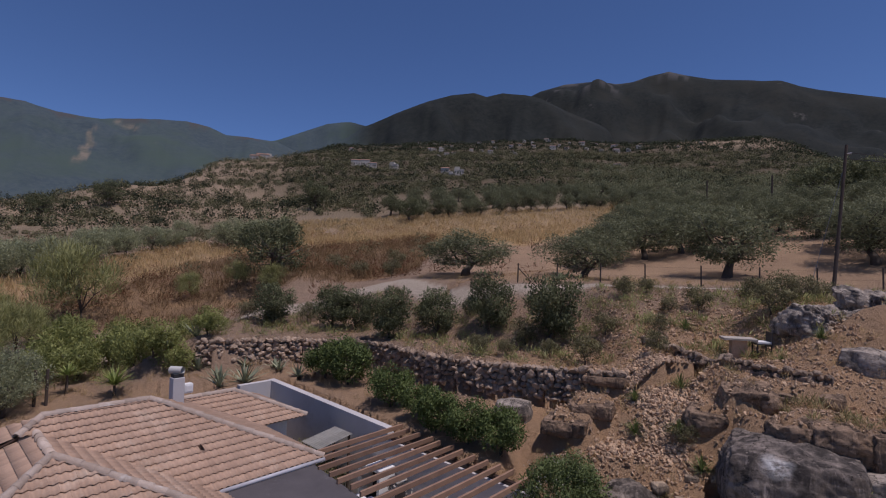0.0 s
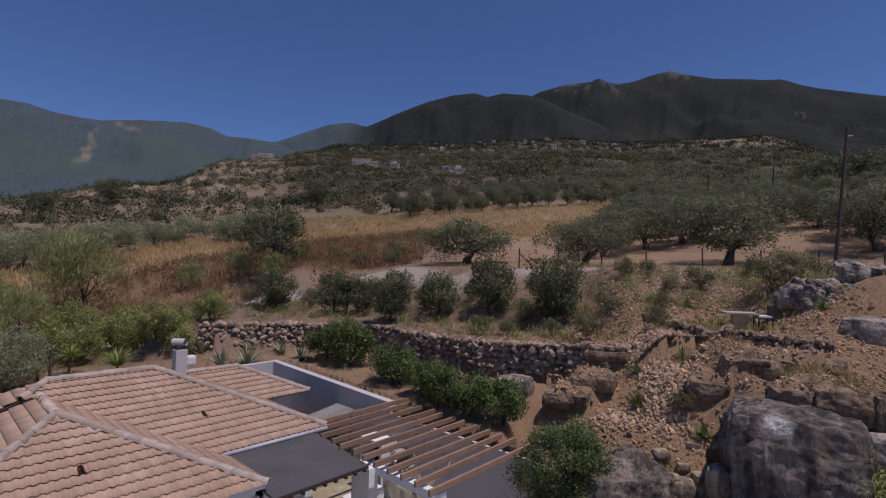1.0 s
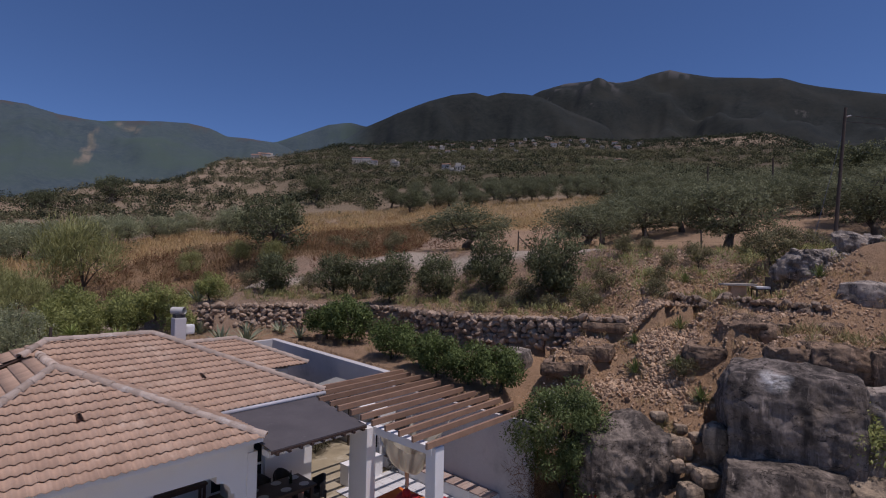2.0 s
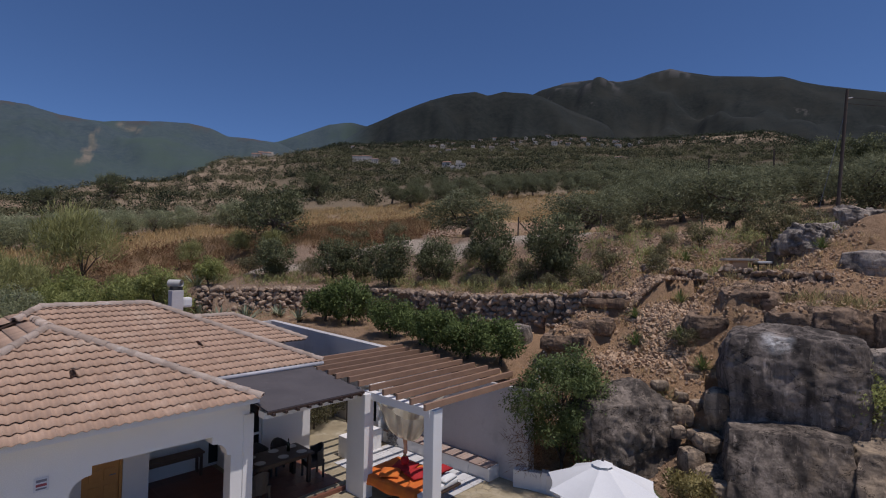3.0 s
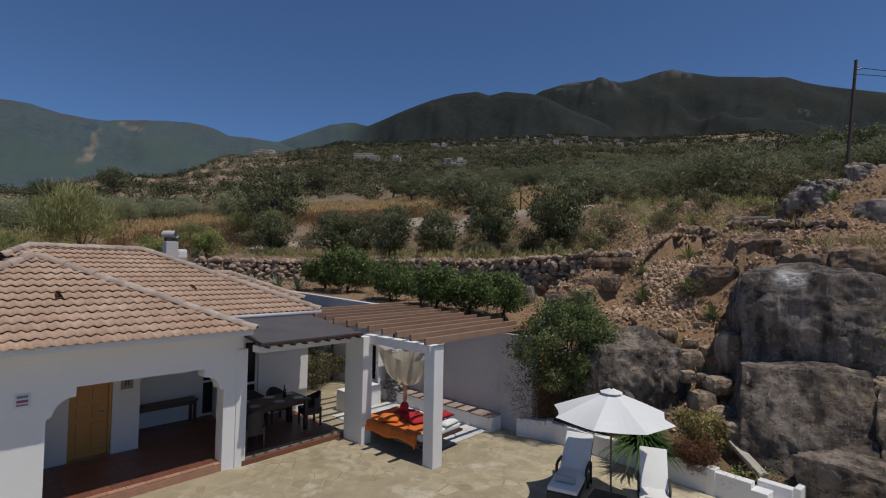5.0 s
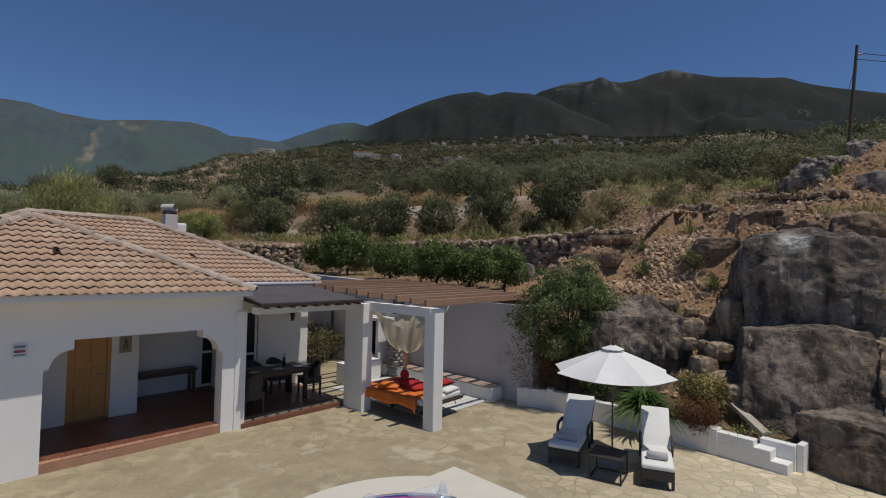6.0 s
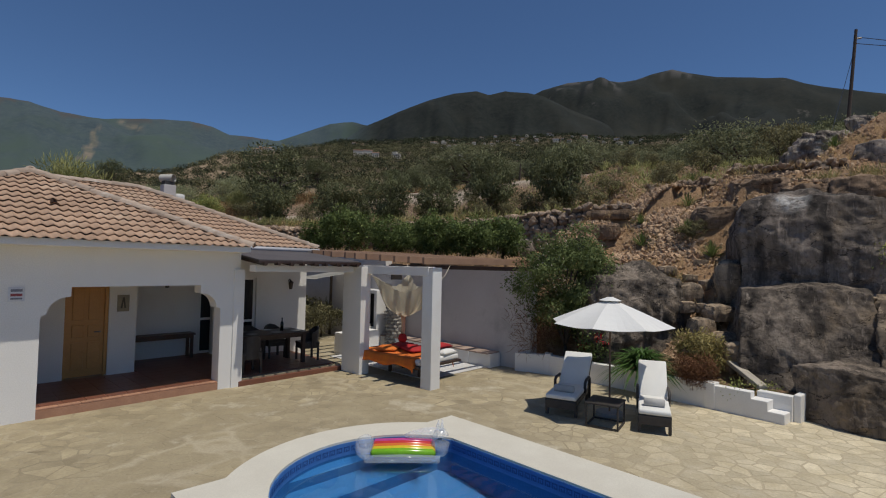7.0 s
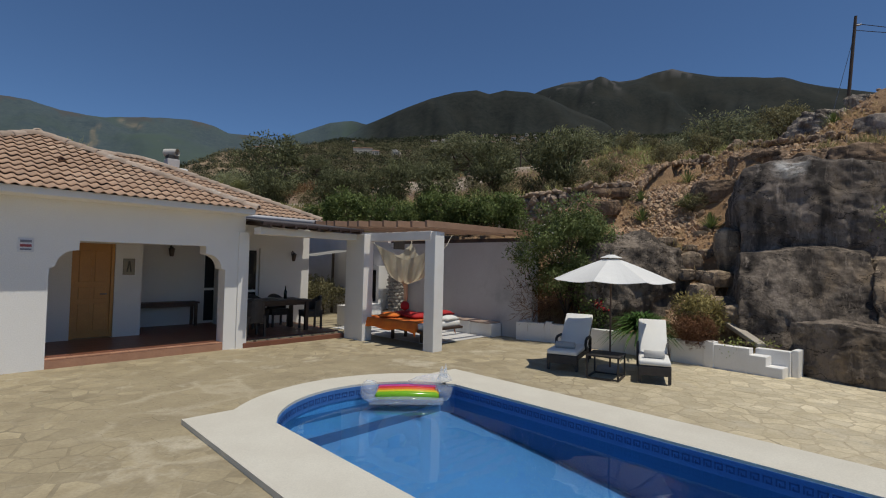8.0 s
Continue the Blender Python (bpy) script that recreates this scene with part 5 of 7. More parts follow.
# ---------------------------------------------------------------- trees and bushes
def crown_points(g, n, rx, ry, rz, z, hollow=0.55):
    pts = []
    while len(pts) < n:
        p = Vector((g.uniform(-1, 1), g.uniform(-1, 1), g.uniform(-1, 1)))
        if hollow < p.length < 1 and p.z > -0.75:
            k = 0.8 + 0.35 * noise.noise(p * 1.7 + Vector((g.random(), 0, n)))
            pts.append((p.x * rx * k, p.y * ry * k, z + p.z * rz * k))
    return pts


def tree_meshes(name, seed, tall, trunk, rx, rz, clusters, count, leaf, material, spread=0.42, forks=4, lean=0.15, low=0.35):
    """Trunk with limbs, and a crown of many leaves in clumps."""
    g = random.Random(seed)
    zc = tall - rz
    pts = crown_points(g, clusters, rx, rx, rz, zc)
    bm = bmesh.new()
    fork = tall * low
    top = (g.uniform(-lean, lean), g.uniform(-lean, lean), fork)
    tube(bm, [(0, 0, -0.25), (top[0] * 0.3 + 0.04, top[1] * 0.4, fork * 0.5), top], [trunk * 1.35, trunk, trunk * 0.85], 8)
    for k in range(forks):
        end = pts[(k * 7) % len(pts)]
        mid = (top[0] * 0.6 + end[0] * 0.4 + g.uniform(-0.1, 0.1), top[1] * 0.6 + end[1] * 0.4, fork + (end[2] - fork) * 0.5 + 0.1)
        tube(bm, [top, mid, end], [trunk * 0.6, trunk * 0.38, trunk * 0.12], 6)
        for j in range(2):
            e2 = pts[(k * 7 + 3 + j * 5) % len(pts)]
            tube(bm, [mid, tuple((a + b) / 2 + g.uniform(-0.08, 0.08) for a, b in zip(mid, e2)), e2], [trunk * 0.3, trunk * 0.2, trunk * 0.07], 5)
    tr = finish(bm, "trunk", BARK, True)
    v, f, soft = leaves(pts, [spread * g.uniform(0.6, 1.25) for _ in pts], count, leaf[0], leaf[1], seed, 0.15, leaf[2] if len(leaf) > 2 else 0.0)
    return tr, leaf_mesh("crown", v, f, material, soft)


def plant_tree(name, meshes, x, y, label, category, group="", size=1.0, z=None, turn=None, wide=1.0, tall=1.0):
    t = thing(name, pose(x, y, spot(x, y) if z is None else z, 0, 0, random.uniform(0, 360) if turn is None else turn) @ Matrix.Diagonal((size * wide, size * wide, size * tall * random.uniform(0.94, 1.08), 1)), label, category, group)
    part("trunk", meshes[0], BARK, t)
    part("crown", meshes[1], None, t)
    return t


OLIVES = [tree_meshes("olive", 30 + k, 3.5, 0.17, 2.15, 1.6, 80, 8200, (0.16, 0.05), OLIVE, 0.6, 5, 0.3, 0.22) for k in range(3)]
SILVERS = []
for bark, crown in OLIVES:
    pale = crown.copy()
    pale.materials[0] = OLIVE_PALE
    SILVERS.append((bark, pale))
ALMONDS = [tree_meshes("almond", 40 + k, 2.6, 0.06, 1.1, 1.3, 48, 6000, (0.13, 0.05, 0.8), ALMOND, 0.42, 5, 0.1, 0.1) for k in range(3)]
LEMONS = [tree_meshes("lemon", 50 + k, 1.95, 0.07, 1.15, 0.9, 46, 6500, (0.12, 0.06), LEMON, 0.42, 4, 0.1, 0.2) for k in range(3)]
SHRUBS = [tree_meshes("shrub", 55 + k, 1.9, 0.05, 1.0, 0.95, 36, 4200, (0.14, 0.05, 0.4), GARDEN, 0.42, 5, 0.1, 0.1) for k in range(2)]
BUSHES = [tree_meshes("bush", 60 + k, 1.6, 0.04, 0.95, 0.75, 30, 2200, (0.13, 0.04, 0.5), SCRUB, 0.34, 4, 0.1, 0.2) for k in range(3)]
DARKTREE = tree_meshes("carob", 70, 4.2, 0.2, 2.3, 1.9, 60, 5500, (0.16, 0.08), ALMOND, 0.6, 6, 0.2, 0.2)
BROOMS = [tree_meshes("broom", 80 + k, 2.2, 0.04, 1.3, 1.0, 36, 4600, (0.26, 0.022, 1.4), BROOM, 0.5, 5, 0.1, 0.15) for k in range(2)]

for k, (x, y, s) in enumerate(((-7.3, 22.6, 0.95), (-5.9, 21.7, 1.0), (-3.4, 19.1, 0.85), (-2.0, 17.7, 0.62), (-1.3, 16.6, 0.72), (-0.2, 15.9, 0.76), (0.85, 15.3, 0.72))):
    plant_tree("lemon_tree", LEMONS[k % 3], x, y, "glossy dark green citrus tree behind the courtyard wall", "tree", "citrus trees on the terrace", s)
for k, (x, y, s) in enumerate(((-12.2, 27.6, 1.1), (-8.6, 27.4, 1.05), (-7.3, 27.6, 0.95), (-4.9, 25.6, 1.15), (-2.5, 26.0, 1.05), (0.3, 24.9, 1.15), (3.2, 23.2, 1.25))):
    plant_tree("almond_tree", ALMONDS[k % 3], x, y, "bushy dark green almond tree on bare red soil", "tree", "almond trees above the dry-stone wall", s)

# ---------------------------------------------------------------- orchard, grove and far trees
for k, (x, y, s) in enumerate(((-1.6, 35.6, 1.3), (6.4, 33.8, 1.3), (14.2, 47.0, 1.35), (18.0, 48.5, 1.4), (16.8, 36.8, 1.6), (27.6, 38.2, 1.5), (29.6, 43.0, 1.4), (22.4, 49.9, 1.4), (31, 50.1, 1.3), (9.8, 44.5, 1.3), (35, 47, 1.4), (12.5, 52, 1.3))):
    plant_tree("olive_tree", OLIVES[k % 3], x, y, "grey-green olive tree on bare ploughed soil", "tree", "olive trees of the orchard", s, wide=1.42 if k == 0 else 1.12, tall=0.76 if k < 2 else 0.88)
g = random.Random(11)
for k in range(78):
    x, y = 15 + (k % 13) * 4.2 + g.uniform(-1.2, 1.2) + (k // 13) * 2.6, 55 + (k // 13) * 8.5 + g.uniform(-2, 2)
    plant_tree("olive_tree", OLIVES[k % 3], x, y, "grey-green olive tree in a dense grove", "tree", "olive trees of the grove", g.uniform(1.0, 1.35))
for k in range(17):
    x = -16 + k * 3.4 + g.uniform(-0.5, 0.5)
    y = 104 - 3.5 * math.sin(k / 16 * 2.2) + 14 * max(0, (k - 11) / 5) ** 1.5
    plant_tree("olive_tree", OLIVES[k % 3], x, y, "small olive tree in a hillside row", "tree", "olive trees in the hillside row", g.uniform(0.95, 1.25))
for k in range(34):
    x, y = -20 + (k % 12) * 4.6 + g.uniform(-1.5, 1.5), 111 + (k // 12) * 8 + g.uniform(-2, 2)
    plant_tree("olive_tree", OLIVES[k % 3], x, y, "small olive tree in a hillside row", "tree", "olive trees in the hillside row", g.uniform(0.9, 1.25))
for k, (x, y, s) in enumerate(((-38.6, 39.6, 0.85), (-43.6, 38.6, 1.1), (-45.6, 40.6, 1.1), (-43.5, 43.6, 1.1), (-46.4, 44, 1.1), (-46.5, 48.8, 1.1), (-47.0, 54.5, 1.1), (-49.0, 60.0, 1.1), (-47.5, 64.5, 1.1), (-43.5, 45, 1.0), (-43.5, 46.5, 1.05), (-45.5, 51.5, 1.1), (-47.5, 47, 1.0), (-45.6, 57, 1.0), (-44, 63.5, 1.0), (-36, 64, 1.25), (-34.5, 66, 1.2), (-31, 64.5, 1.3), (-29.5, 67, 1.2), (-50, 75, 1.0), (-51, 58, 1.0), (-53, 47, 1.0))):
    plant_tree("olive_tree", SILVERS[k % 3], x, y, "silvery olive tree at the edge of the dry field", "tree", "olive trees by the field", s)
plant_tree("carob_tree", DARKTREE, -17.5, 38.0, "dense dark green tree beside the dry field", "tree", "", 1.36)
for x, y, s in ((-104, 122, 2.0), (-106, 104, 1.5), (-45, 120, 1.7), (-17.5, 101, 1.3), (-24, 112, 1.3), (47, 77, 1.9), (51, 78, 1.8), (55, 76, 1.8), (30, 36, 1.1)):
    plant_tree("carob_tree", DARKTREE, x, y, "round dark evergreen tree on the hillside", "tree", "dark evergreen trees", s)
for x, y in ((68.0, 84.0), (71.0, 88.0), (75.0, 90.0)):
    t = thing("cypress", pose(x, y, spot(x, y)), "tall narrow dark cypress", "tree", "cypresses on the hill")
    part("trunk", rod(bmesh.new(), (0, 0, -0.3), (0, 0, 5), 0.16, 0.05), BARK, t)
    v, f, soft = leaves([(0, 0, 0.6 + i * 0.4) for i in range(20)], [0.95 - 0.042 * i for i in range(20)], 1400, 0.35, 0.14, 5, 0, 1.2)
    part("crown", leaf_mesh("crown", v, f, ALMOND, soft), None, t)

# bushes and garden plants
for k, (x, y, s, kind) in enumerate(((-28.4, 31.8, 2.3, 0), (-27.4, 27.0, 1.1, 1), (-32.3, 29.0, 1.2, 0), (-25.5, 22.0, 1.3, 1), (-26, 25, 1.3, 0), (-24.4, 38.0, 0.9, 1), (-17.8, 25.2, 0.7, 0), (-23.0, 20.0, 1.2, 1), (-20.5, 38.5, 0.9, 0), (-16.5, 36.5, 0.9, 1))):
    plant_tree("broom_bush", BROOMS[kind], x, y, "feathery yellow-green broom bush", "bush", "broom bushes", s)
for k, (x, y, s) in enumerate(((-19.9, 24.8, 1.3), (-17.6, 23.4, 1.0), (-16.0, 22.6, 1.0), (-15.0, 22.9, 0.9), (-19.5, 22.0, 1.1), (-21.5, 22.0, 1.1), (-20.6, 20.2, 0.9), (-22.6, 24.6, 1.3), (-25.0, 27.6, 1.1), (-20.0, 31.0, 0.8), (-14.2, 24.2, 0.8), (-21.5, 27.5, 1.1), (-18.6, 26.4, 0.9))):
    plant_tree("garden_shrub", SHRUBS[k % 2], x, y, "leafy light green garden shrub above the house", "bush", "garden shrubs", s)
plant_tree("boulder_shrub", SHRUBS[1], 8.75, 12.0, "bright green shrub growing between the boulders", "bush", "", 0.85, 2.3)
for k, (x, y, s) in enumerate(((-18.6, 17.6, 0.85), (-19.6, 18.6, 0.9), (-19.0, 16.4, 0.8))):
    plant_tree("olive_bush", SILVERS[k], x, y, "low grey-green olive bush beside the house", "bush", "", s * 0.75)
for k, (x, y, s) in enumerate(((1.1, 21.6, 0.5), (-0.2, 23.0, 0.45), (11.3, 20.6, 0.95), (12.2, 21.3, 0.8), (2.9, 21.3, 0.5), (4.2, 20.3, 0.75), (0.0, 22.0, 0.5), (2.0, 23.2, 0.8), (5.4, 22.2, 0.6), (3.4, 24.6, 0.7), (6.6, 24.0, 0.6), (9.5, 22.8, 0.7), (7.8, 24.6, 0.5), (12.6, 24.4, 0.6), (-3.4, 27.6, 0.7), (-0.8, 27.0, 0.6), (6.4, 18.6, 0.5), (6.1, 15.0, 0.4), (-14.0, 28.0, 0.8), (-10.6, 28.6, 0.8), (-9.0, 29.5, 0.8), (-6, 29.0, 0.8), (13.5, 22, 0.8), (15, 23.5, 0.7), (8.2, 22.6, 0.5), (7.2, 20.8, 0.5), (-7.5, 38, 0.9), (-11, 41, 1.0), (-14, 44, 1.0), (-9, 47, 1.1))):
    plant_tree("scrub_bush", BUSHES[k % 3], x, y, "dry grey-green scrub bush on the stony slope", "bush", "scrub bushes on the slope", s)


def rosette(name, x, y, z, n, ln, wide, material, label, category, up=0.6, trunk=0.0, group="", seed=1, droop=0.6):
    """A rosette of tapering, folded, drooping leaves."""
    g = random.Random(seed)
    t = thing(name, pose(x, y, z), label, category, group)
    if trunk:
        part("trunk", rod(bmesh.new(), (0, 0, -0.1), (0, 0, trunk), 0.07, 0.05), BARK, t)
    v, f = [], []
    for i in range(n):
        a, e = i * 2.4 + g.uniform(-0.2, 0.2), up * g.uniform(0.35, 1.5)
        l = ln * g.uniform(0.7, 1.1)
        c, s = math.cos(a), math.sin(a)
        base = len(v)
        for k in range(5):
            q = k / 4
            r, h = l * q * math.cos(e), trunk + l * q * math.sin(e) - droop * l * q * q * 0.6
            w = wide * (1 - q) ** 0.7 * (0.6 + 0.9 * min(q * 3, 1) * 0.5) * 0.5
            v += [(c * r - s * w, s * r + c * w, h + 0.3 * w), (c * r, s * r, h), (c * r + s * w, s * r - c * w, h + 0.3 * w)]
        for k in range(4):
            b = base + k * 3
            f += [(b, b + 1, b + 4, b + 3), (b + 1, b + 2, b + 5, b + 4)]
    part("foliage", leaf_mesh("foliage", np.array(v), np.array(f), material), None, t)
    return t


for k, (x, y, n, ln) in enumerate(((-16.6, 24.6, 26, 1.3), (-18.4, 24.4, 26, 1.2), (-15.2, 24.8, 24, 1.3), (-14.0, 23.2, 22, 1.0), (-8.6, 22.6, 20, 0.9), (-11.3, 20.5, 26, 1.15), (-10.5, 21.2, 28, 1.3), (-12.0, 21.6, 20, 0.8), (-9.9, 23.4, 20, 0.9), (-12.0, 24.0, 18, 0.7), (-10.4, 24.0, 18, 0.65))):
    rosette("agave", x, y, spot(x, y) - 0.02, n, ln, 0.13, AGAVE, "pale variegated agave in the garden bed", "plant", 1.0, group="agaves", seed=k, droop=0.2)
rosette("yucca", -16.0, 20.2, spot(-16.0, 20.2), 90, 1.15, 0.09, YUCCA, "spiky yellow-green yucca in the garden bed", "plant", 0.8, 0.45, seed=8, droop=0.3)
rosette("yucca", -18.3, 20.2, spot(-18.3, 20.2), 60, 0.85, 0.07, YUCCA, "spiky yellow-green yucca on a thin stem", "plant", 0.8, 0.8, seed=9, droop=0.3)
rosette("strap_leaf_plant", 3.78, 11.46, 0.5, 380, 1.1, 0.065, BLADE, "fountain of long green strap leaves in the planter", "plant", 0.95, seed=10, droop=1.05)
for k, (x, y, s) in enumerate(((5.05, 16.1, 0.5), (6.05, 15.3, 0.45), (6.3, 14.3, 0.45), (5.3, 17.2, 0.4), (6.7, 17.0, 0.5), (9.8, 17.0, 0.4), (10.8, 16.7, 0.4), (8.4, 21.3, 0.5), (12.5, 23.5, 0.5))):
    rosette("grass_tuft", x, y, spot(x, y) - 0.03, 110, s * 1.5, 0.03, TUFT, "tuft of long yellow-green grass on the bank", "grass", 1.2, group="grass tufts", seed=20 + k, droop=0.5)

# creeper mass against the wall end
creeper = thing("creeper_bush", pose(2.42, 13.4, 0.25), "tall rounded creeper bush with tiny pale flowers beside the wall", "bush")
tr, cr = tree_meshes("creeper", 91, 3.75, 0.05, 1.35, 1.8, 150, 30000, (0.075, 0.036, -0.3), CREEPER, 0.34, 7, 0.1, 0.1)
part("trunk", tr, BARK, creeper)
part("crown", cr, None, creeper)
g = random.Random(3)
v, f, soft = leaves(crown_points(g, 40, 1.25, 1.25, 1.75, 1.9, 0.9), 0.25, 700, 0.035, 0.03, 92)
part("flowers", leaf_mesh("flowers", v, f, surface("pale_petals", (0.6, 0.58, 0.5), (0.5, 0.45, 0.4), relief=0), soft), None, creeper, "tiny pale flowers", kind="stuff")
v, f, soft = leaves([(-1.0 + g.uniform(-0.2, 0.5), -0.3 + g.uniform(-0.3, 0.3), 0.4 + g.uniform(0, 0.8)) for _ in range(30)], 0.3, 700, 0.24, 0.012, 93, 0, 0.4)
part("dry_growth", leaf_mesh("dry_growth", v, f, DRYBUSH, soft), None, creeper, "tangle of dry brown stems", kind="stuff")


def low_bush(name, x, y, z, rx, rz, count, leaf, material, label, seed):
    t = thing(name, pose(x, y, z), label, "bush")
    g = random.Random(seed)
    v, f, soft = leaves(crown_points(g, 26, rx, rx, rz, rz * 0.8, 0.3), 0.22, count, leaf[0], leaf[1], seed, 0, leaf[2])
    part("foliage", leaf_mesh("foliage", v, f, material, soft), None, t)
    bm = bmesh.new()
    for i in range(6):
        a = i * 1.05
        tube(bm, [(0, 0, -0.1), (0.3 * rx * math.cos(a), 0.3 * rx * math.sin(a), rz * 0.5), (0.7 * rx * math.cos(a), 0.7 * rx * math.sin(a), rz)], [0.015, 0.01, 0.005], 5)
    part("stems", bm, BARK, t)
    return t


low_bush("dry_bush", 4.62, 10.9, 0.4, 0.5, 0.27, 5200, (0.07, 0.012, 0.2), DRYBUSH, "dense rust-brown dried cushion bush over the planter wall", 31)
low_bush("flowering_bush", 4.9, 11.4, 0.55, 0.52, 0.5, 3000, (0.08, 0.03, 0.3), YELLOWBUSH, "straggly yellow-green bush behind the planter wall", 32)
low_bush("trailing_plant", 5.2, 10.45, 0.34, 0.3, 0.05, 300, (0.05, 0.03, 0.0), GARDEN, "low trailing green plant in the planter", 33)
low_bush("trailing_plant", 5.68, 10.42, 0.34, 0.18, 0.04, 180, (0.045, 0.03, 0.0), GARDEN, "low trailing green plant in the planter", 34)
fl = low_bush("red_flower_bush", 3.0, 12.6, 0.45, 0.45, 0.4, 1200, (0.07, 0.04, 0.1), LEMON, "green bush with deep red flowers behind the loungers", 35)
v, f, soft = leaves(crown_points(random.Random(6), 14, 0.45, 0.45, 0.42, 0.4, 0.8), 0.1, 260, 0.06, 0.05, 36)
part("flowers", leaf_mesh("flowers", v, f, surface("red_petals", (0.4, 0.02, 0.02), (0.3, 0.02, 0.03), relief=0), soft), None, fl, "deep red flowers", kind="stuff")
solo("stone_slab", boxed(-0.09, 0.09, -0.6, 0.6, -0.05, 0.04, bevel=0.025), surface("slab_stone", (0.5, 0.45, 0.37), (0.4, 0.35, 0.28), 3, 20, 0.9, 0.6, 0.01), pose(5.53, 10.95, 0.62, 16, 0, 8), "pale sloping stone slab beside the planter", "stone")


# scattered scrub, grass and weeds, too many to count
def scatter(name, lo, hi, n, leaf, per, radius, material, seed, label, keep, az0=-56, az1=44, up=0.0, flat=0.35):
    g = np.random.default_rng(seed)
    az = np.radians(g.uniform(az0, az1, n * 3))
    d = np.sqrt(g.uniform(lo * lo, hi * hi, n * 3))
    x, y = EYE[0] + d * np.sin(az), EYE[1] + d * np.cos(az)
    ok = keep(x, y, d, np.degrees(az), g)
    x, y = x[ok][:n], y[ok][:n]
    z = height(x, y)
    r = radius * g.uniform(0.55, 1.5, len(x))
    c = np.stack((x, y, z + r * 0.45), 1)
    v, f, soft = leaves(c, r, len(x) * per, leaf[0], leaf[1], seed, flat, up)
    return solo(name, leaf_mesh(name, v, f, material, soft), None, Matrix(), label, "vegetation", kind="stuff")


def wild(x, y, d, az, g):
    gold = in_field(x, y) > 0
    grove = (d < 150) & (az > -14) & (az > 2 - d * 0.15)
    patch = wave(x, y, 30, 6.0) + 0.6 * wave(x, y, 90, 2.0)
    dense = np.where(az > -24, 0.95, 0.42) + 0.25 * patch
    return (g.random(len(x)) < dense) & ~(gold & (g.random(len(x)) < 0.93)) & ~(grove & (g.random(len(x)) < 0.9))


scatter("hill_scrub", 52, 110, 900, (0.24, 0.12), 130, 0.85, SCRUB, 101, "low grey-green scrub scattered over the dry hillside", wild, flat=0.3)
scatter("hill_scrub", 110, 230, 2500, (0.42, 0.24), 90, 1.35, HILLSCRUB, 102, "low grey-green scrub scattered over the dry hillside", wild, flat=0.3)
scatter("hill_scrub", 230, 430, 3800, (0.7, 0.4), 54, 2.0, HILLSCRUB, 103, "bushes and small trees covering the far hillside", wild, flat=0.3)
scatter("hill_scrub", 430, 720, 5200, (1.3, 0.75), 26, 2.5, FARGREEN, 104, "dark trees covering the far hillside", wild)
scatter("hill_trees", 115, 420, 1500, (0.62, 0.36), 90, 2.1, FARGREEN, 105, "dark round trees dotted over the far hillside", wild, -25, 44, 0, 0.1)
scatter("hill_trees", 110, 330, 330, (0.5, 0.3), 110, 1.9, FARGREEN, 115, "dark round trees dotted over the far hillside", wild, -56, -25, 0, 0.1)
scatter("grove_trees", 95, 270, 900, (0.45, 0.2), 130, 2.0, OLIVE, 116, "grey-green olive trees covering the slope beyond the orchard", lambda x, y, d, az, g: (in_field(x, y) == 0) & (g.random(len(x)) < 0.7 + 0.4 * wave(x, y, 22, 4.0)), 9, 46, 0, 0.15)
scatter("field_grass", 38, 112, 6500, (0.75, 0.035), 12, 0.35, DRYGRASS, 106, "tall golden dry grass in the field", lambda x, y, d, az, g: (in_field(x, y) > 0) & ~inside_of(RUST, x, y) & (np.abs(y - road_line(x)) > 1.8) & (wave(x, y, 14, 4.0) > -0.6), -56, 20, 2.2)
scatter("brown_grass", 33, 80, 2600, (0.6, 0.035), 14, 0.35, BROWNGRASS, 118, "browned dry growth below the golden field", lambda x, y, d, az, g: inside_of(RUST, x, y) & (np.abs(y - road_line(x)) > 1.8), -52, 4, 1.6)
scatter("slope_weeds", 12, 34, 1500, (0.22, 0.012), 16, 0.14, DRYGRASS, 107, "wisps of dry straw on the bare slope", lambda x, y, d, az, g: (offset(EDGE, x, y) > 0.6) & (np.abs(y - road_line(x)) > 1.4), -50, 42, 2.0)
scatter("bank_grass", 12, 30, 130, (0.26, 0.014), 60, 0.17, STRAW, 117, "tufts of yellow-green grass on the stony bank", lambda x, y, d, az, g: (offset(EDGE, x, y) > 1.2) & (x > 2.5) & (wave(x, y, 2.2, 9.0) > 0.15), 5, 44, 1.4)
scatter("bank_weeds", 20, 46, 900, (0.26, 0.03), 40, 0.28, BROOM, 108, "small dry yellow-green weeds on the bank", lambda x, y, d, az, g: (offset(WALL, x, y) > 0.3) & (np.abs(y - road_line(x)) > 1.4) & (y < road_line(x)), -50, 42, 1.0)

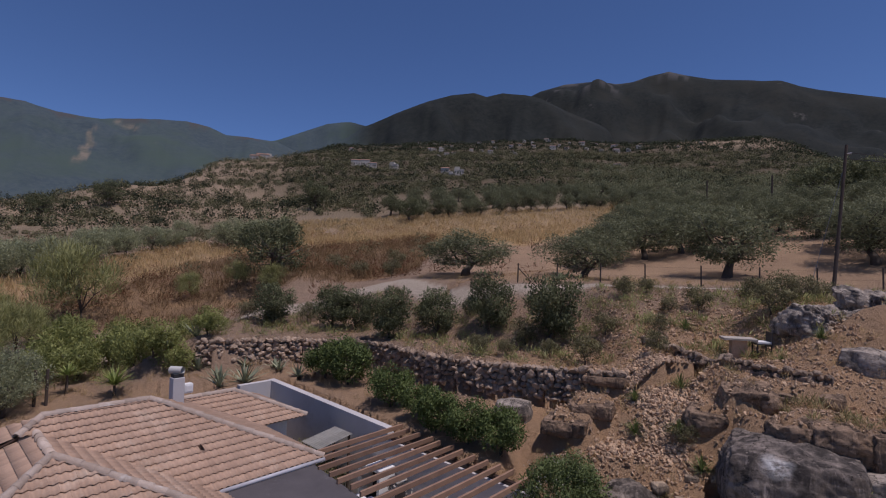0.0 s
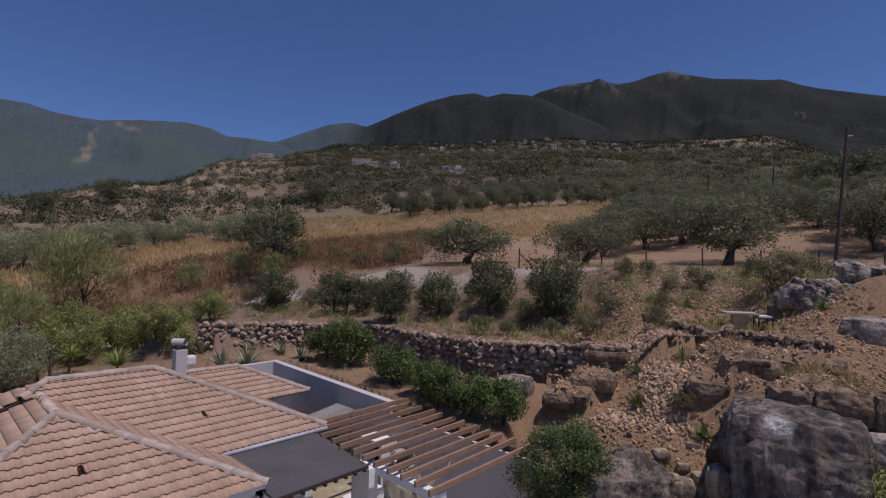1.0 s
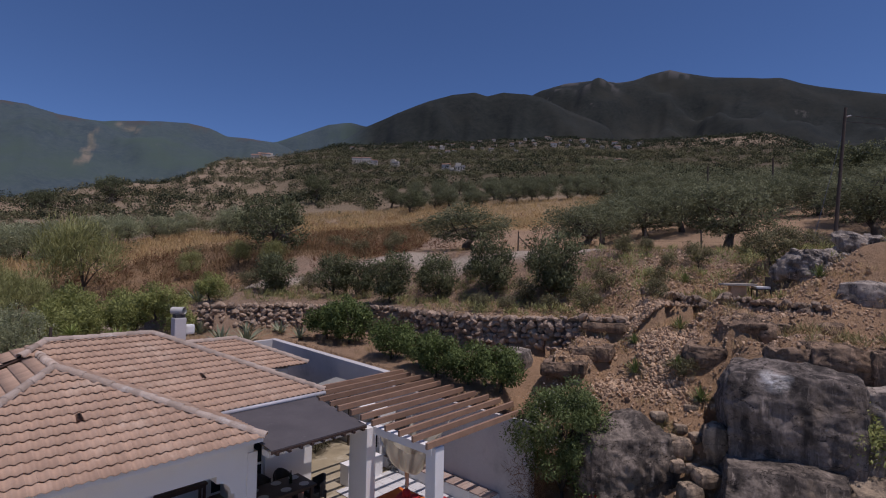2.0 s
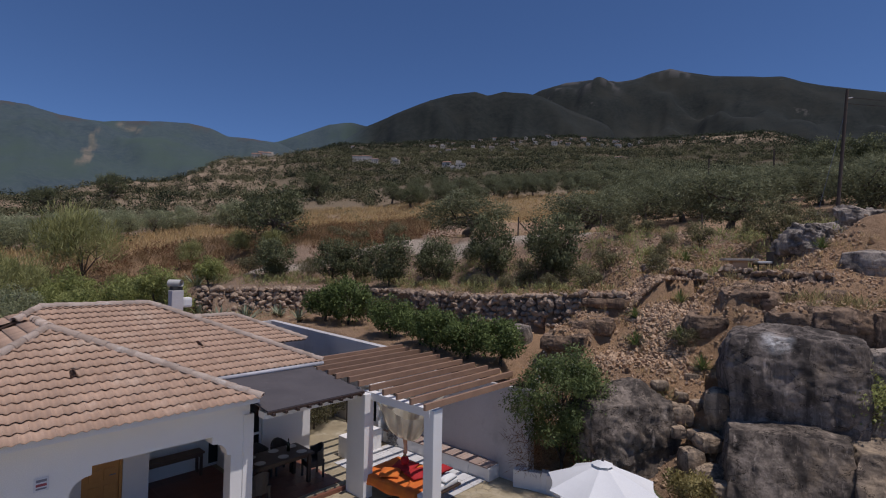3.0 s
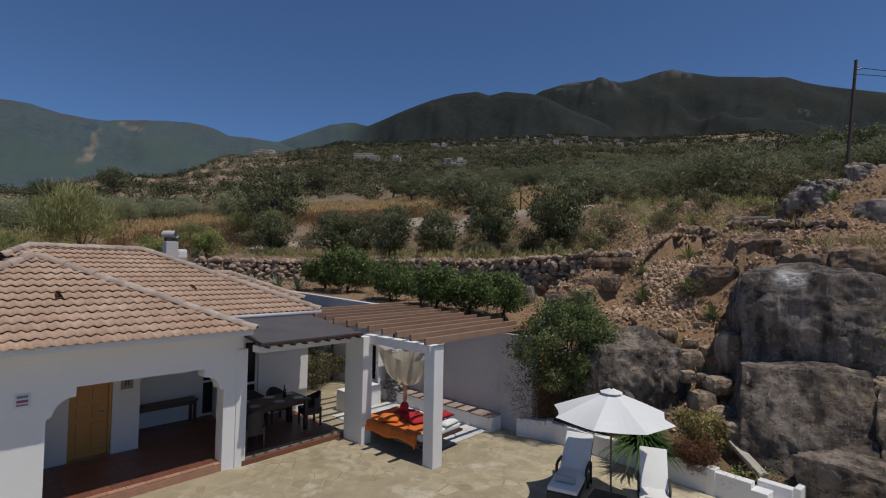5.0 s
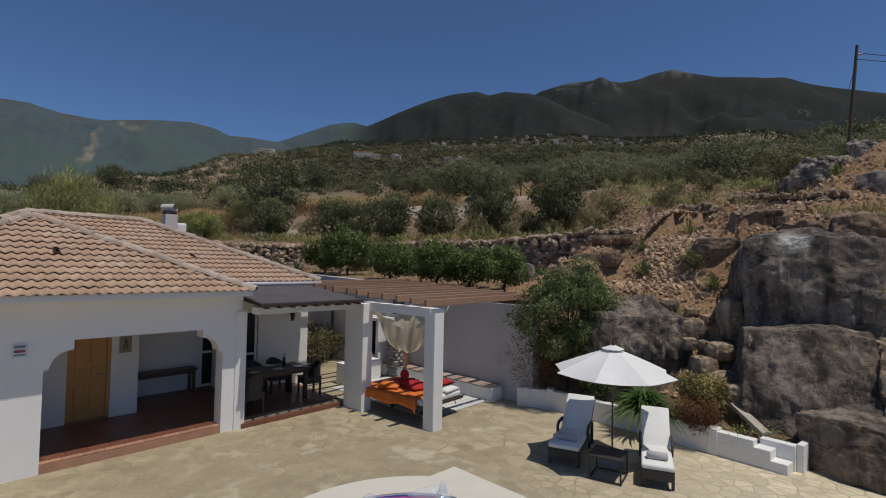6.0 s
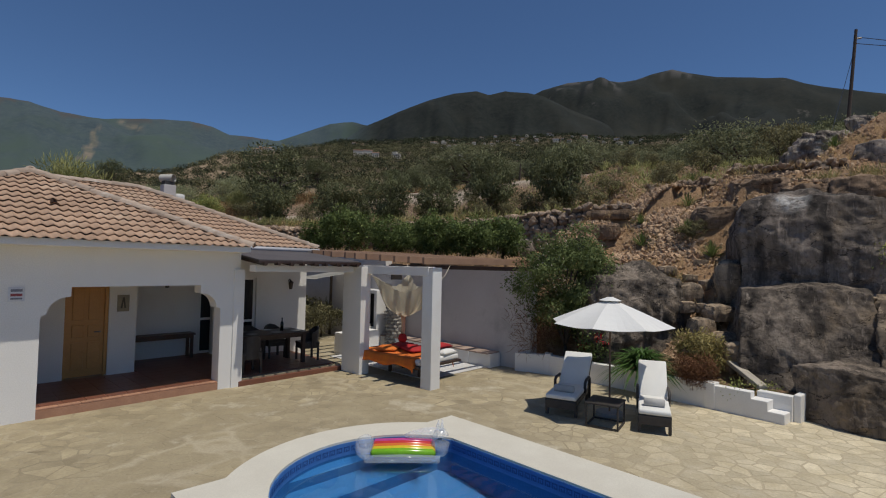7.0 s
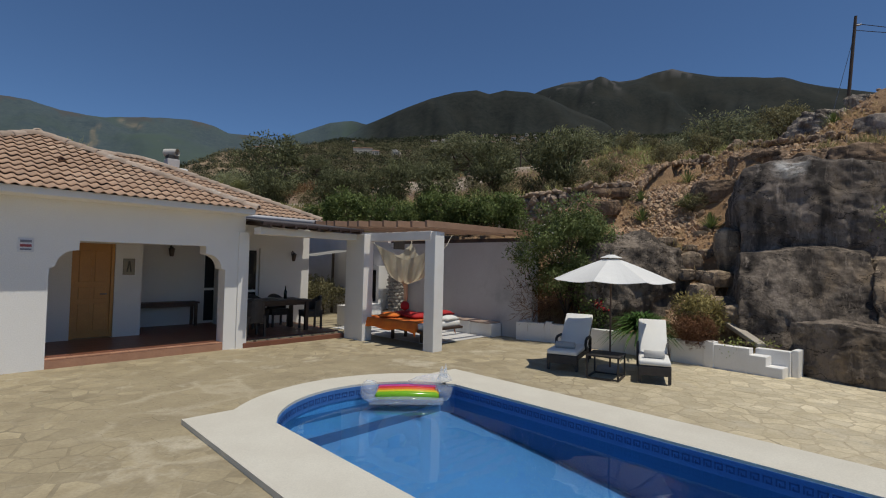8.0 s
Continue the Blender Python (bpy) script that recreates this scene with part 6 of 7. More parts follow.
# ---------------------------------------------------------------- fence, pole, wires
fence = thing("wire_fence", Matrix(), "thin post and wire fence along the dirt road", "fence")
posts = [(x, float(road_line(x)) + 1.7) for x in (1.9, 4.1, 6.5, 8.9, 11.8, 14.9, 18.0, 21.5)]
for x, y in posts:
    part("post", rod(bmesh.new(), (x, y, spot(x, y) - 0.3), (x + random.uniform(-0.03, 0.03), y, spot(x, y) + 1.15), 0.045, 0.04, 7), POLEWOOD, fence)
for h in (0.5, 1.0):
    for (ax, ay), (bx, by) in zip(posts, posts[1:]):
        part("wire", rod(bmesh.new(), (ax, ay, spot(ax, ay) + h), (bx, by, spot(bx, by) + h), 0.004, seg=4), POLEWOOD, fence)
part("brace", rod(bmesh.new(), (1.9, posts[0][1], spot(*posts[0]) + 0.9), (2.7, posts[0][1], spot(2.7, posts[0][1])), 0.035, seg=6), POLEWOOD, fence)
pole = thing("power_pole", Matrix(), "leaning weathered wooden power pole above the slope", "pole")
tip = Vector((19.16, 28.3, 15.4))
part("shaft", rod(bmesh.new(), (18.45, 28.3, spot(18.45, 28.3) - 0.5), tip, 0.1, 0.07, 10), POLEWOOD, pole)
part("insulator", rod(bmesh.new(), tip - Vector((0.0, 0, 0.5)), tip + Vector((0.25, 0, -0.45)), 0.05, seg=8), METAL, pole)
part("stay_wire", rod(bmesh.new(), tip - Vector((0.05, 0, 0.9)), (17.5, 28.6, spot(17.5, 28.6)), 0.014, seg=5), METAL, pole)
for dz, k in ((0.4, 0), (0.75, 1)):
    pts = [tip - Vector((0, 0, dz)) + Vector((30 * q, 4 * q - 2 * k * q, 0.5 * q - 3.2 * q * (1 - q))) for q in [i / 12 for i in range(13)]]
    part("power_line", tube(bmesh.new(), pts, [0.018] * 13, 5), BLACKMETAL, pole)
for x, y, h in ((33.0, 62.0, 6.0), (30.5, 74.0, 6.0)):
    solo("far_pole", rod(bmesh.new(), (0, 0, -0.3), (0.1, 0, h), 0.13, 0.1, 8), POLEWOOD, pose(x, y, spot(x, y)), "thin wooden pole among the olive trees", "pole", "poles in the grove")
for x, y in ((-18.0, 18.9), (-18.35, 18.7)):
    solo("garden_post", rod(bmesh.new(), (0, 0, -0.2), (0.02, 0, 1.5), 0.06, 0.055, 8), POLEWOOD, pose(x, y, spot(x, y)), "rough wooden post in the garden", "post", "garden posts")


# ---------------------------------------------------------------- village on the hill
FARWALL = surface("far_whitewash", (0.6, 0.54, 0.46), (0.5, 0.45, 0.38), 0.3, 4, 0.9, 0)
FARROOF = surface("far_roof", (0.36, 0.2, 0.13), (0.3, 0.17, 0.11), 0.5, 6, 0.9, 0)
FARDARK = surface("far_window", (0.03, 0.03, 0.035), (0.05, 0.05, 0.05), 1, 5, 0.3, 0)


def village_house(w, d, h, flat, seed):
    hs = thing("village_house", Matrix(), "small whitewashed house on the far hillside", "house", "village houses")
    part("wall", boxed(-w / 2, w / 2, -d / 2, d / 2, -2.5, h), FARWALL, hs)
    if flat:
        part("roof", boxed(-w / 2 - 0.2, w / 2 + 0.2, -d / 2 - 0.2, d / 2 + 0.2, h, h + 0.5), FARWALL, hs)
        part("storey", boxed(-w / 2 + 0.5, 0.1 * w, -d / 2 + 0.6, d / 2 - 0.4, h + 0.5, h + 2.8), FARWALL, hs)
    else:
        part("roof", prism(bmesh.new(), [(-d / 2 - 0.4, h), (d / 2 + 0.4, h), (0, h + 1.5)], -w / 2 - 0.4, w / 2 + 0.4, "x"), FARROOF, hs)
    n = 3 if w < 9 else 4
    for i in range(n):
        x = -w / 2 + (i + 0.5) * w / n
        part("window", boxed(x - 0.5, x + 0.5, -d / 2 - 0.06, -d / 2 + 0.1, 1.0, 2.3) if i != 1 else boxed(x - 0.55, x + 0.55, -d / 2 - 0.06, -d / 2 + 0.1, 0.0, 2.2), FARDARK, hs)
    return hs


def site(az, d):
    return EYE[0] + d * math.sin(radians(az)), EYE[1] + d * math.cos(radians(az))


g = random.Random(21)
models = [village_house(8, 6.5, 4.5, False, 1), village_house(11, 7, 5.5, False, 2), village_house(9, 7, 3.6, True, 3)]
places = [(-27.4, 404), (-26.6, 408), (-25.9, 412), (-17.0, 488), (-16.5, 289), (-15.4, 289), (-14.5, 279), (-12.1, 267), (-9.2, 560), (-7.4, 545), (-6.6, 436), (-6.9, 363), (-6.0, 378), (-5.4, 498), (-6.1, 229), (-5.3, 216), (-4.5, 218), (-0.6, 570), (-0.9, 410), (1.5, 475), (2.0, 371), (3.0, 560), (4.1, 481), (7.0, 492), (7.8, 434), (9.5, 508), (10.6, 557), (11.6, 435), (12.8, 505), (13.1, 454), (15.4, 510), (13.2, 280), (-3.1, 428), (-2.2, 560), (19.3, 499), (21.5, 541)]
places += [(g.uniform(-8, 4), g.uniform(380, 580)) for _ in range(12)] + [(g.uniform(4, 16), g.uniform(430, 580)) for _ in range(12)]
for k, (az, d) in enumerate(places):
    x, y = site(az, d)
    m = pose(x, y, spot(x, y) + 0.4, 0, 0, -az + g.uniform(-25, 25))
    if k < 3:
        models[k].matrix_world = m @ Matrix.Scale(0.8, 4)
    else:
        hs = copy_thing(models[g.randrange(3)], m)
        s = g.uniform(0.28, 0.5)
        hs.scale = (s, s, s)

scatter("rust_scrub", 34, 105, 900, (0.35, 0.05), 40, 0.75, DRYBUSH, 109, "rust-brown dried scrub at the edge of the field", lambda x, y, d, az, g: (wave(x, y, 9, 8.0) > 0.1) & (inside_of(RUST, x, y) | (g.random(len(x)) < 0.3)), -48, 6, 0.6)

# ---------------------------------------------------------------- poolside furniture
def sun_lounger():
    t = thing("sun_lounger", Matrix(), "dark wicker sun lounger with a thick white mattress", "lounger", "sun loungers by the pool")
    part("frame", boxed(-0.31, 0.31, 0.02, 1.2, 0.2, 0.29, bevel=0.02), BLACKMETAL, t)
    for x in (-0.28, 0.28):
        for y in (0.08, 1.15):
            part("leg", boxed(x - 0.03, x + 0.03, y - 0.03, y + 0.03, 0.0, 0.21, bevel=0.006), BLACKMETAL, t)
        bm = bmesh.new()
        tube(bm, [(x * 1.1, 0.78, 0.28), (x * 1.12, 0.8, 0.46), (x * 1.12, 0.9, 0.5), (x * 1.12, 1.2, 0.5), (x * 1.12, 1.28, 0.46), (x * 1.1, 1.3, 0.05)], [0.03] * 6, 8)
        part("armrest", bm, BLACKMETAL, t, "curved dark woven armrest", smooth=True)
    part("skirt", boxed(-0.3, 0.3, 0.0, 0.05, 0.13, 0.27, bevel=0.01), BLACKMETAL, t)
    up = Matrix.Translation((0, 1.08, 0.27)) @ pose(0, 0, 0, 42)
    part("backrest_frame", boxed(-0.3, 0.3, 0, 0.82, -0.02, 0.02, bevel=0.01, m=up), BLACKMETAL, t)
    bm = boxed(-0.3, 0.3, 0.0, 1.1, 0.29, 0.37, bevel=0.03)
    box(bm, -0.3, 0.3, 0.0, 0.84, 0.03, 0.11, bevel=0.03, m=up)
    part("mattress", bm, FABRIC, t, "white padded mattress", smooth=True)
    return t


first = sun_lounger()
first.matrix_world = pose(1.86, 9.45, 0.008, 0, 0, -20) @ Matrix.Diagonal((0.88, 0.95, 0.97, 1))
second = copy_thing(first, pose(3.22, 8.78, 0.008, 0, 0, -15) @ Matrix.Diagonal((0.9, 1, 1, 1)))
TOWEL = surface("grey_towel", (0.5, 0.49, 0.47), (0.42, 0.41, 0.4), 3, 60, 0.95, 0.4, 0.004)
for m in (first.matrix_world, second.matrix_basis):
    bm = bmesh.new()
    tube(bm, [(-0.2, 0, 0), (-0.19, 0, 0), (0.19, 0, 0), (0.2, 0, 0)], [0.04, 0.065, 0.065, 0.04], 14)
    solo("rolled_towel", bm, TOWEL, m @ pose(0, 0.3, 0.43), "rolled grey-white towel on the lounger", "towel", "rolled towels", smooth=True)

table = thing("side_table", pose(2.55, 9.15, 0.008, 0, 0, -25) @ Matrix.Diagonal((1.08, 1.08, 0.97, 1)), "low square dark metal side table between the loungers", "table")
part("tabletop", boxed(-0.25, 0.25, -0.25, 0.25, 0.37, 0.4, bevel=0.006), BLACKMETAL, table)
for x in (-0.23, 0.23):
    for y in (-0.23, 0.23):
        part("leg", boxed(x - 0.012, x + 0.012, y - 0.012, y + 0.012, 0, 0.37), BLACKMETAL, table)
    part("foot_rail", boxed(x - 0.012, x + 0.012, -0.22, 0.22, 0.0, 0.024), BLACKMETAL, table)
for y in (-0.23, 0.23):
    part("foot_rail", boxed(-0.22, 0.22, y - 0.012, y + 0.012, 0.0, 0.024), BLACKMETAL, table)

umbrella = thing("parasol", pose(2.74, 9.72, 0.008, 0, 0, 18), "open white octagonal parasol with a slim dark pole", "parasol")
R, Z0, Z1 = 1.06, 1.6, 2.0
v, f = [], []
N, M = 8, 6
for k in range(N):
    for i in range(M + 1):
        for j in range(M + 1):
            q, s = i / M, j / M
            a0, a1 = 2 * math.pi * k / N, 2 * math.pi * (k + 1) / N
            p = Vector((math.cos(a0), math.sin(a0), 0)).lerp(Vector((math.cos(a1), math.sin(a1), 0)), s) * (R * (0.06 + 0.94 * q))
            sag = math.sin(math.pi * s)
            p -= Vector((p.x, p.y, 0)) * 0.07 * sag * q * q
            v.append((p.x, p.y, Z1 - (Z1 - Z0) * q ** 1.12 - 0.035 * sag * q))
    b = k * (M + 1) ** 2
    f += [(b + i * (M + 1) + j, b + (i + 1) * (M + 1) + j, b + (i + 1) * (M + 1) + j + 1, b + i * (M + 1) + j + 1) for i in range(M) for j in range(M)]
me = raw("canopy", v, f, FABRIC)
bm = bmesh.new()
bm.from_mesh(me)
bmesh.ops.remove_doubles(bm, verts=bm.verts, dist=0.001)
bmesh.ops.solidify(bm, geom=bm.faces[:], thickness=0.006)
canopy_part = part("canopy", bm, FABRIC, umbrella, "taut white canvas canopy")
bm = bmesh.new()
rod(bm, (0, 0, 2.0), (0, 0, 2.06), 0.2, 0.05, 8)
part("vent", bm, FABRIC, canopy_part)
part("pole", rod(bmesh.new(), (0, 0, 0.05), (0, 0, 2.05), 0.016, seg=10), WALNUT, umbrella)
part("finial", rod(bmesh.new(), (0, 0, 2.05), (0, 0, 2.12), 0.03, 0.012, 8), BLACKMETAL, umbrella)
part("base", rod(bmesh.new(), (0, 0, 0.0), (0, 0, 0.06), 0.24, 0.22, 20), surface("concrete_base", (0.3, 0.3, 0.3), (0.25, 0.25, 0.25)), umbrella)
for k in range(8):
    a = 2 * math.pi * k / 8
    rib = part("rib", rod(bmesh.new(), (0, 0, 1.98), (R * 0.97 * math.cos(a), R * 0.97 * math.sin(a), Z0 + 0.0), 0.008, seg=5), METAL, umbrella)
    part("strut", rod(bmesh.new(), (0, 0, 1.55), (0.5 * R * math.cos(a), 0.5 * R * math.sin(a), 1.79), 0.007, seg=5), METAL, rib)

# ---------------------------------------------------------------- daybed and drape under the pergola
bed = thing("daybed", HOUSE @ pose(3.42, -1.0, 0.006, 0, 0, 3), "raised dark daybed platform spread with an orange cover", "bed")
part("bed_frame", boxed(-0.7, 0.74, -1.0, 1.0, 0.34, 0.39, bevel=0.012), DARKWOOD, bed)
for x in (-0.1, 0.35):
    for y in (-0.45, 0.5):
        part("leg", boxed(x - 0.03, x + 0.03, y - 0.03, y + 0.03, 0.0, 0.345), DARKWOOD, bed)
part("mattress", boxed(-0.64, 0.7, -0.95, 0.95, 0.39, 0.52, bevel=0.04), FABRIC, bed, smooth=True)


def draped(x0, x1, y0, y1, z, hang, seed, n=26):
    """A cloth lying on a slab, its rim falling over the edge in folds."""
    v, f = [], []
    for i in range(n + 1):
        for j in range(n + 1):
            s, t = i / n * 1.3 - 0.15, j / n * 1.3 - 0.15
            cs, ct = min(max(s, 0), 1), min(max(t, 0), 1)
            over = (abs(s - cs) ** 1.5 + abs(t - ct) ** 1.5) ** (1 / 1.5) / 0.15
            x, y = x0 + (x1 - x0) * cs, y0 + (y1 - y0) * ct
            wob = noise.noise(Vector((s * 5, t * 5, seed)))
            px, py = (s - cs) * 0.35, (t - ct) * 0.35
            v.append((x + px + 0.03 * wob * over, y + py + 0.03 * wob * over, z + 0.02 * wob - hang * over * (0.85 + 0.5 * wob)))
    f = [(i * (n + 1) + j, (i + 1) * (n + 1) + j, (i + 1) * (n + 1) + j + 1, i * (n + 1) + j + 1) for i in range(n) for j in range(n)]
    bm = bmesh.new()
    me = raw("cloth", v, f, ORANGE)
    bm.from_mesh(me)
    bmesh.ops.solidify(bm, geom=bm.faces[:], thickness=0.012)
    return bm


solo("bed_cover", draped(-0.72, 0.6, -0.8, 1.02, 0.545, 0.25, 3), ORANGE, bed.matrix_world.copy(), "rumpled bright orange cover on the daybed", "blanket", smooth=True)


def cushion(x, y, z, sx, sy, sz, material, label, turn=0.0, tilt=0.0):
    bm = bmesh.new()
    bmesh.ops.create_cube(bm, size=2)
    bmesh.ops.subdivide_edges(bm, edges=bm.edges[:], cuts=5, use_grid_fill=True)
    for q in bm.verts:
        r = max(abs(q.co.x), abs(q.co.y))
        q.co.z *= max(0.12, 1 - r ** 3)
        q.co = Vector((q.co.x * sx, q.co.y * sy, q.co.z * sz + 0.015 * noise.noise(q.co * 3)))
    return solo("cushion", bm, material, bed.matrix_world @ pose(x, y, z, tilt, 0, turn), label, "cushion", "cushions on the daybed", smooth=True)


cushion(0.15, 0.35, 0.6, 0.28, 0.28, 0.08, RED, "dark red scatter cushion on the orange cover", 20)
cushion(0.05, -0.2, 0.6, 0.28, 0.26, 0.08, RED, "dark red scatter cushion on the orange cover", -15)
cushion(-0.35, 0.35, 0.6, 0.26, 0.24, 0.07, ORANGE, "orange scatter cushion on the daybed", 35)
cushion(0.4, -0.82, 0.57, 0.26, 0.14, 0.075, FABRIC, "plump white pillow on the daybed", 5)
cushion(0.5, -0.55, 0.66, 0.26, 0.16, 0.08, RED, "small red pillow on the white pillow", -5)

# a square of gauze tied up at its corners, its middle gathered down into a twist
drape = thing("hanging_drape", HOUSE, "gauzy cream cloth swagged under the pergola and gathered down", "curtain")
LOW = Vector((3.42, -0.78, 1.32))
TIES = [Vector((2.95, -0.15, 2.3)), Vector((4.1, -0.25, 2.38)), Vector((4.45, -1.15, 2.3)), Vector((3.15, -1.9, 2.15))]
v = []
n, m = 20, 15
for i in range(4 * m + 1):
    k, s = (i // m) % 4, (i % m) / m
    a, b = TIES[k], TIES[(k + 1) % 4]
    edge = a.lerp(b, s)
    pull = 4 * s * (1 - s)
    edge = edge.lerp(Vector((LOW.x, LOW.y, edge.z)), 0.42 * pull) - Vector((0, 0, 0.3 * pull))
    for j in range(n + 1):
        q = j / n
        p = edge.lerp(LOW, q ** 0.85)
        out = Vector((edge.x - LOW.x, edge.y - LOW.y, 0)) * 0.32 * math.sin(math.pi * q) * q
        fold = 0.035 * math.sin(i * 1.9 + 0.4 * math.sin(i)) * math.sin(math.pi * min(1, 0.15 + q))
        p += out + Vector((fold, -fold * 0.7, -0.1 * math.sin(math.pi * q)))
        v.append(tuple(p))
f = [(i * (n + 1) + j, (i + 1) * (n + 1) + j, (i + 1) * (n + 1) + j + 1, i * (n + 1) + j + 1) for i in range(4 * m) for j in range(n)]
bm = bmesh.new()
bm.from_mesh(raw("cloth", v, f, GAUZE))
bmesh.ops.remove_doubles(bm, verts=bm.verts, dist=0.0005)
part("swag", bm, GAUZE, drape, smooth=True)
for k, (end, top) in enumerate(zip(TIES, ((2.82, 0.0, 2.5), (4.1, -0.15, 2.58), (4.6, -1.2, 2.58), (3.0, -2.1, 2.45)))):
    part("tie", rod(bmesh.new(), end, top, 0.012, 0.008, 6), CREAM, drape)
bm = bmesh.new()
tube(bm, [LOW + Vector((0, 0, 0.1)), LOW, LOW + Vector((0.02, 0, -0.15)), LOW + Vector((0.03, 0.02, -0.32)), LOW + Vector((0.02, 0.02, -0.4))], [0.11, 0.055, 0.045, 0.055, 0.05], 14)
part("tail", bm, surface("peach_gauze", (0.62, 0.43, 0.28), (0.55, 0.36, 0.22), 3, 50, 0.95, 0.3, 0.01), drape, "peach-coloured twisted tail of cloth", smooth=True)
bm = bmesh.new()
tube(bm, [LOW + Vector((0.02, 0.02, z)) for z in (-0.4, -0.44, -0.52, -0.58, -0.61)], [0.04, 0.09, 0.11, 0.09, 0.03], 14)
part("tassel", bm, RED, drape, "red cloth bundle at the tail", smooth=True)
lamp = thing("pergola_lamp", HOUSE @ pose(3.72, -0.1, 2.25), "small white and black floodlight under the pergola", "lamp")
part("housing", boxed(-0.16, 0.16, -0.09, 0.09, 0.0, 0.1, bevel=0.01), FABRIC, lamp)
part("bracket", boxed(-0.18, 0.18, -0.1, -0.07, -0.06, 0.34, bevel=0.005), BLACKMETAL, lamp)

# pale tiled strip under the pergola, between the bed and the bench
strip = thing("pergola_floor", HOUSE, "pale grey tiled floor strip under the pergola", "floor", kind="structure")
part("floor_bed", boxed(3.3, 5.4, -1.75, 1.95, -0.05, 0.004), MORTAR, strip)
me = finish(boxed(-0.205, 0.205, -0.205, 0.205, -0.01, 0.01, bevel=0.003), "floor_tile", surface("pale_floor_tile", (0.66, 0.65, 0.63), (0.58, 0.57, 0.55), 1.5, 40, 0.7, 0.15, 0.002, each="object", amount=0.07))
for i in range(5):
    for j in range(9):
        piece("floor_tile", me, strip, pose(3.51 + i * 0.42, -1.53 + j * 0.42, 0.006))

# ---------------------------------------------------------------- dining terrace and porch furniture
dining = thing("dining_table", HOUSE @ pose(1.2, 1.55, 0.15), "long dark wooden dining table laid with plates", "table")
part("tabletop", boxed(-0.85, 0.85, -0.45, 0.45, 0.7, 0.75, bevel=0.008), DARKWOOD, dining)
for x in (-0.75, 0.75):
    for y in (-0.36, 0.36):
        part("leg", boxed(x - 0.04, x + 0.04, y - 0.04, y + 0.04, 0, 0.7), DARKWOOD, dining)
part("apron", boxed(-0.74, 0.74, -0.36, 0.36, 0.62, 0.7), DARKWOOD, dining)


def wicker_chair():
    t = thing("dining_chair", Matrix(), "dark woven dining chair with a high back", "chair", "chairs round the dining table")
    part("seat", boxed(-0.23, 0.23, -0.23, 0.23, 0.4, 0.46, bevel=0.015), BLACKMETAL, t)
    v = []
    for i in range(13):
        a = math.pi * i / 12
        for r, z in ((0.25, 0.32), (0.25, 0.82 - 0.14 * abs(math.cos(a)) ** 2), (0.215, 0.82 - 0.14 * abs(math.cos(a)) ** 2), (0.215, 0.32)):
            v.append((r * math.cos(a), 0.02 + r * math.sin(a), z))
    f = [(4 * i + k, 4 * i + 4 + k, 4 * i + 4 + (k + 1) % 4, 4 * i + (k + 1) % 4) for i in range(12) for k in range(4)] + [(0, 1, 2, 3), (51, 50, 49, 48)]
    bm = bmesh.new()
    bm.from_mesh(raw("back", v, f, BLACKMETAL))
    bmesh.ops.recalc_face_normals(bm, faces=bm.faces)
    part("backrest", bm, BLACKMETAL, t, "curved woven back and sides")
    for x in (-0.2, 0.2):
        for y in (-0.2, 0.2):
            part("leg", boxed(x - 0.022, x + 0.022, y - 0.022, y + 0.022, 0, 0.41), BLACKMETAL, t)
    part("skirt", boxed(-0.22, 0.22, -0.22, 0.22, 0.3, 0.4, bevel=0.01), BLACKMETAL, t)
    return t


chair = wicker_chair()
chair.matrix_world = HOUSE @ pose(2.2, 1.4, 0.15, 0, 0, -100)
for u, v2, a in ((0.6, 2.25, 0), (1.2, 2.28, 5), (1.75, 2.25, -4), (0.45, 0.95, 178)):
    copy_thing(chair, HOUSE @ pose(u, v2, 0.15, 0, 0, a))
PORCELAIN = surface("plate_glaze", (0.6, 0.6, 0.58), (0.55, 0.55, 0.53), 3, 40, 0.25, 0)
plate = solo("plate", rod(bmesh.new(), (0, 0, 0), (0, 0, 0.02), 0.08, 0.13, 18), PORCELAIN, HOUSE @ pose(0.7, 1.3, 0.9), "white dinner plate on the dining table", "plate", "plates on the dining table")
for u, v2 in ((1.3, 1.3), (1.8, 1.3), (0.7, 1.8), (1.3, 1.8), (1.8, 1.8)):
    copy_thing(plate, HOUSE @ pose(u, v2, 0.9))
bm = bmesh.new()
tube(bm, [(0, 0, 0), (0, 0, 0.18), (0, 0, 0.23), (0, 0, 0.31)], [0.038, 0.038, 0.015, 0.014], 12)
solo("wine_bottle", bm, surface("bottle_glass", (0.01, 0.02, 0.01), (0.015, 0.025, 0.012), rough=0.1, relief=0), HOUSE @ pose(1.6, 1.6, 0.9), "dark green wine bottle on the dining table", "bottle", smooth=True)

console = thing("porch_bench", HOUSE @ pose(-0.45, 3.6, 0.15), "long narrow dark wooden bench against the porch wall", "bench")
part("top", boxed(-0.72, 0.72, -0.19, 0.19, 0.56, 0.61, bevel=0.01), WALNUT, console)
for x in (-0.65, 0.65):
    for y in (-0.14, 0.14):
        part("leg", boxed(x - 0.03, x + 0.03, y - 0.03, y + 0.03, 0, 0.56), WALNUT, console)
part("apron", boxed(-0.64, 0.64, -0.15, 0.15, 0.49, 0.56), WALNUT, console)

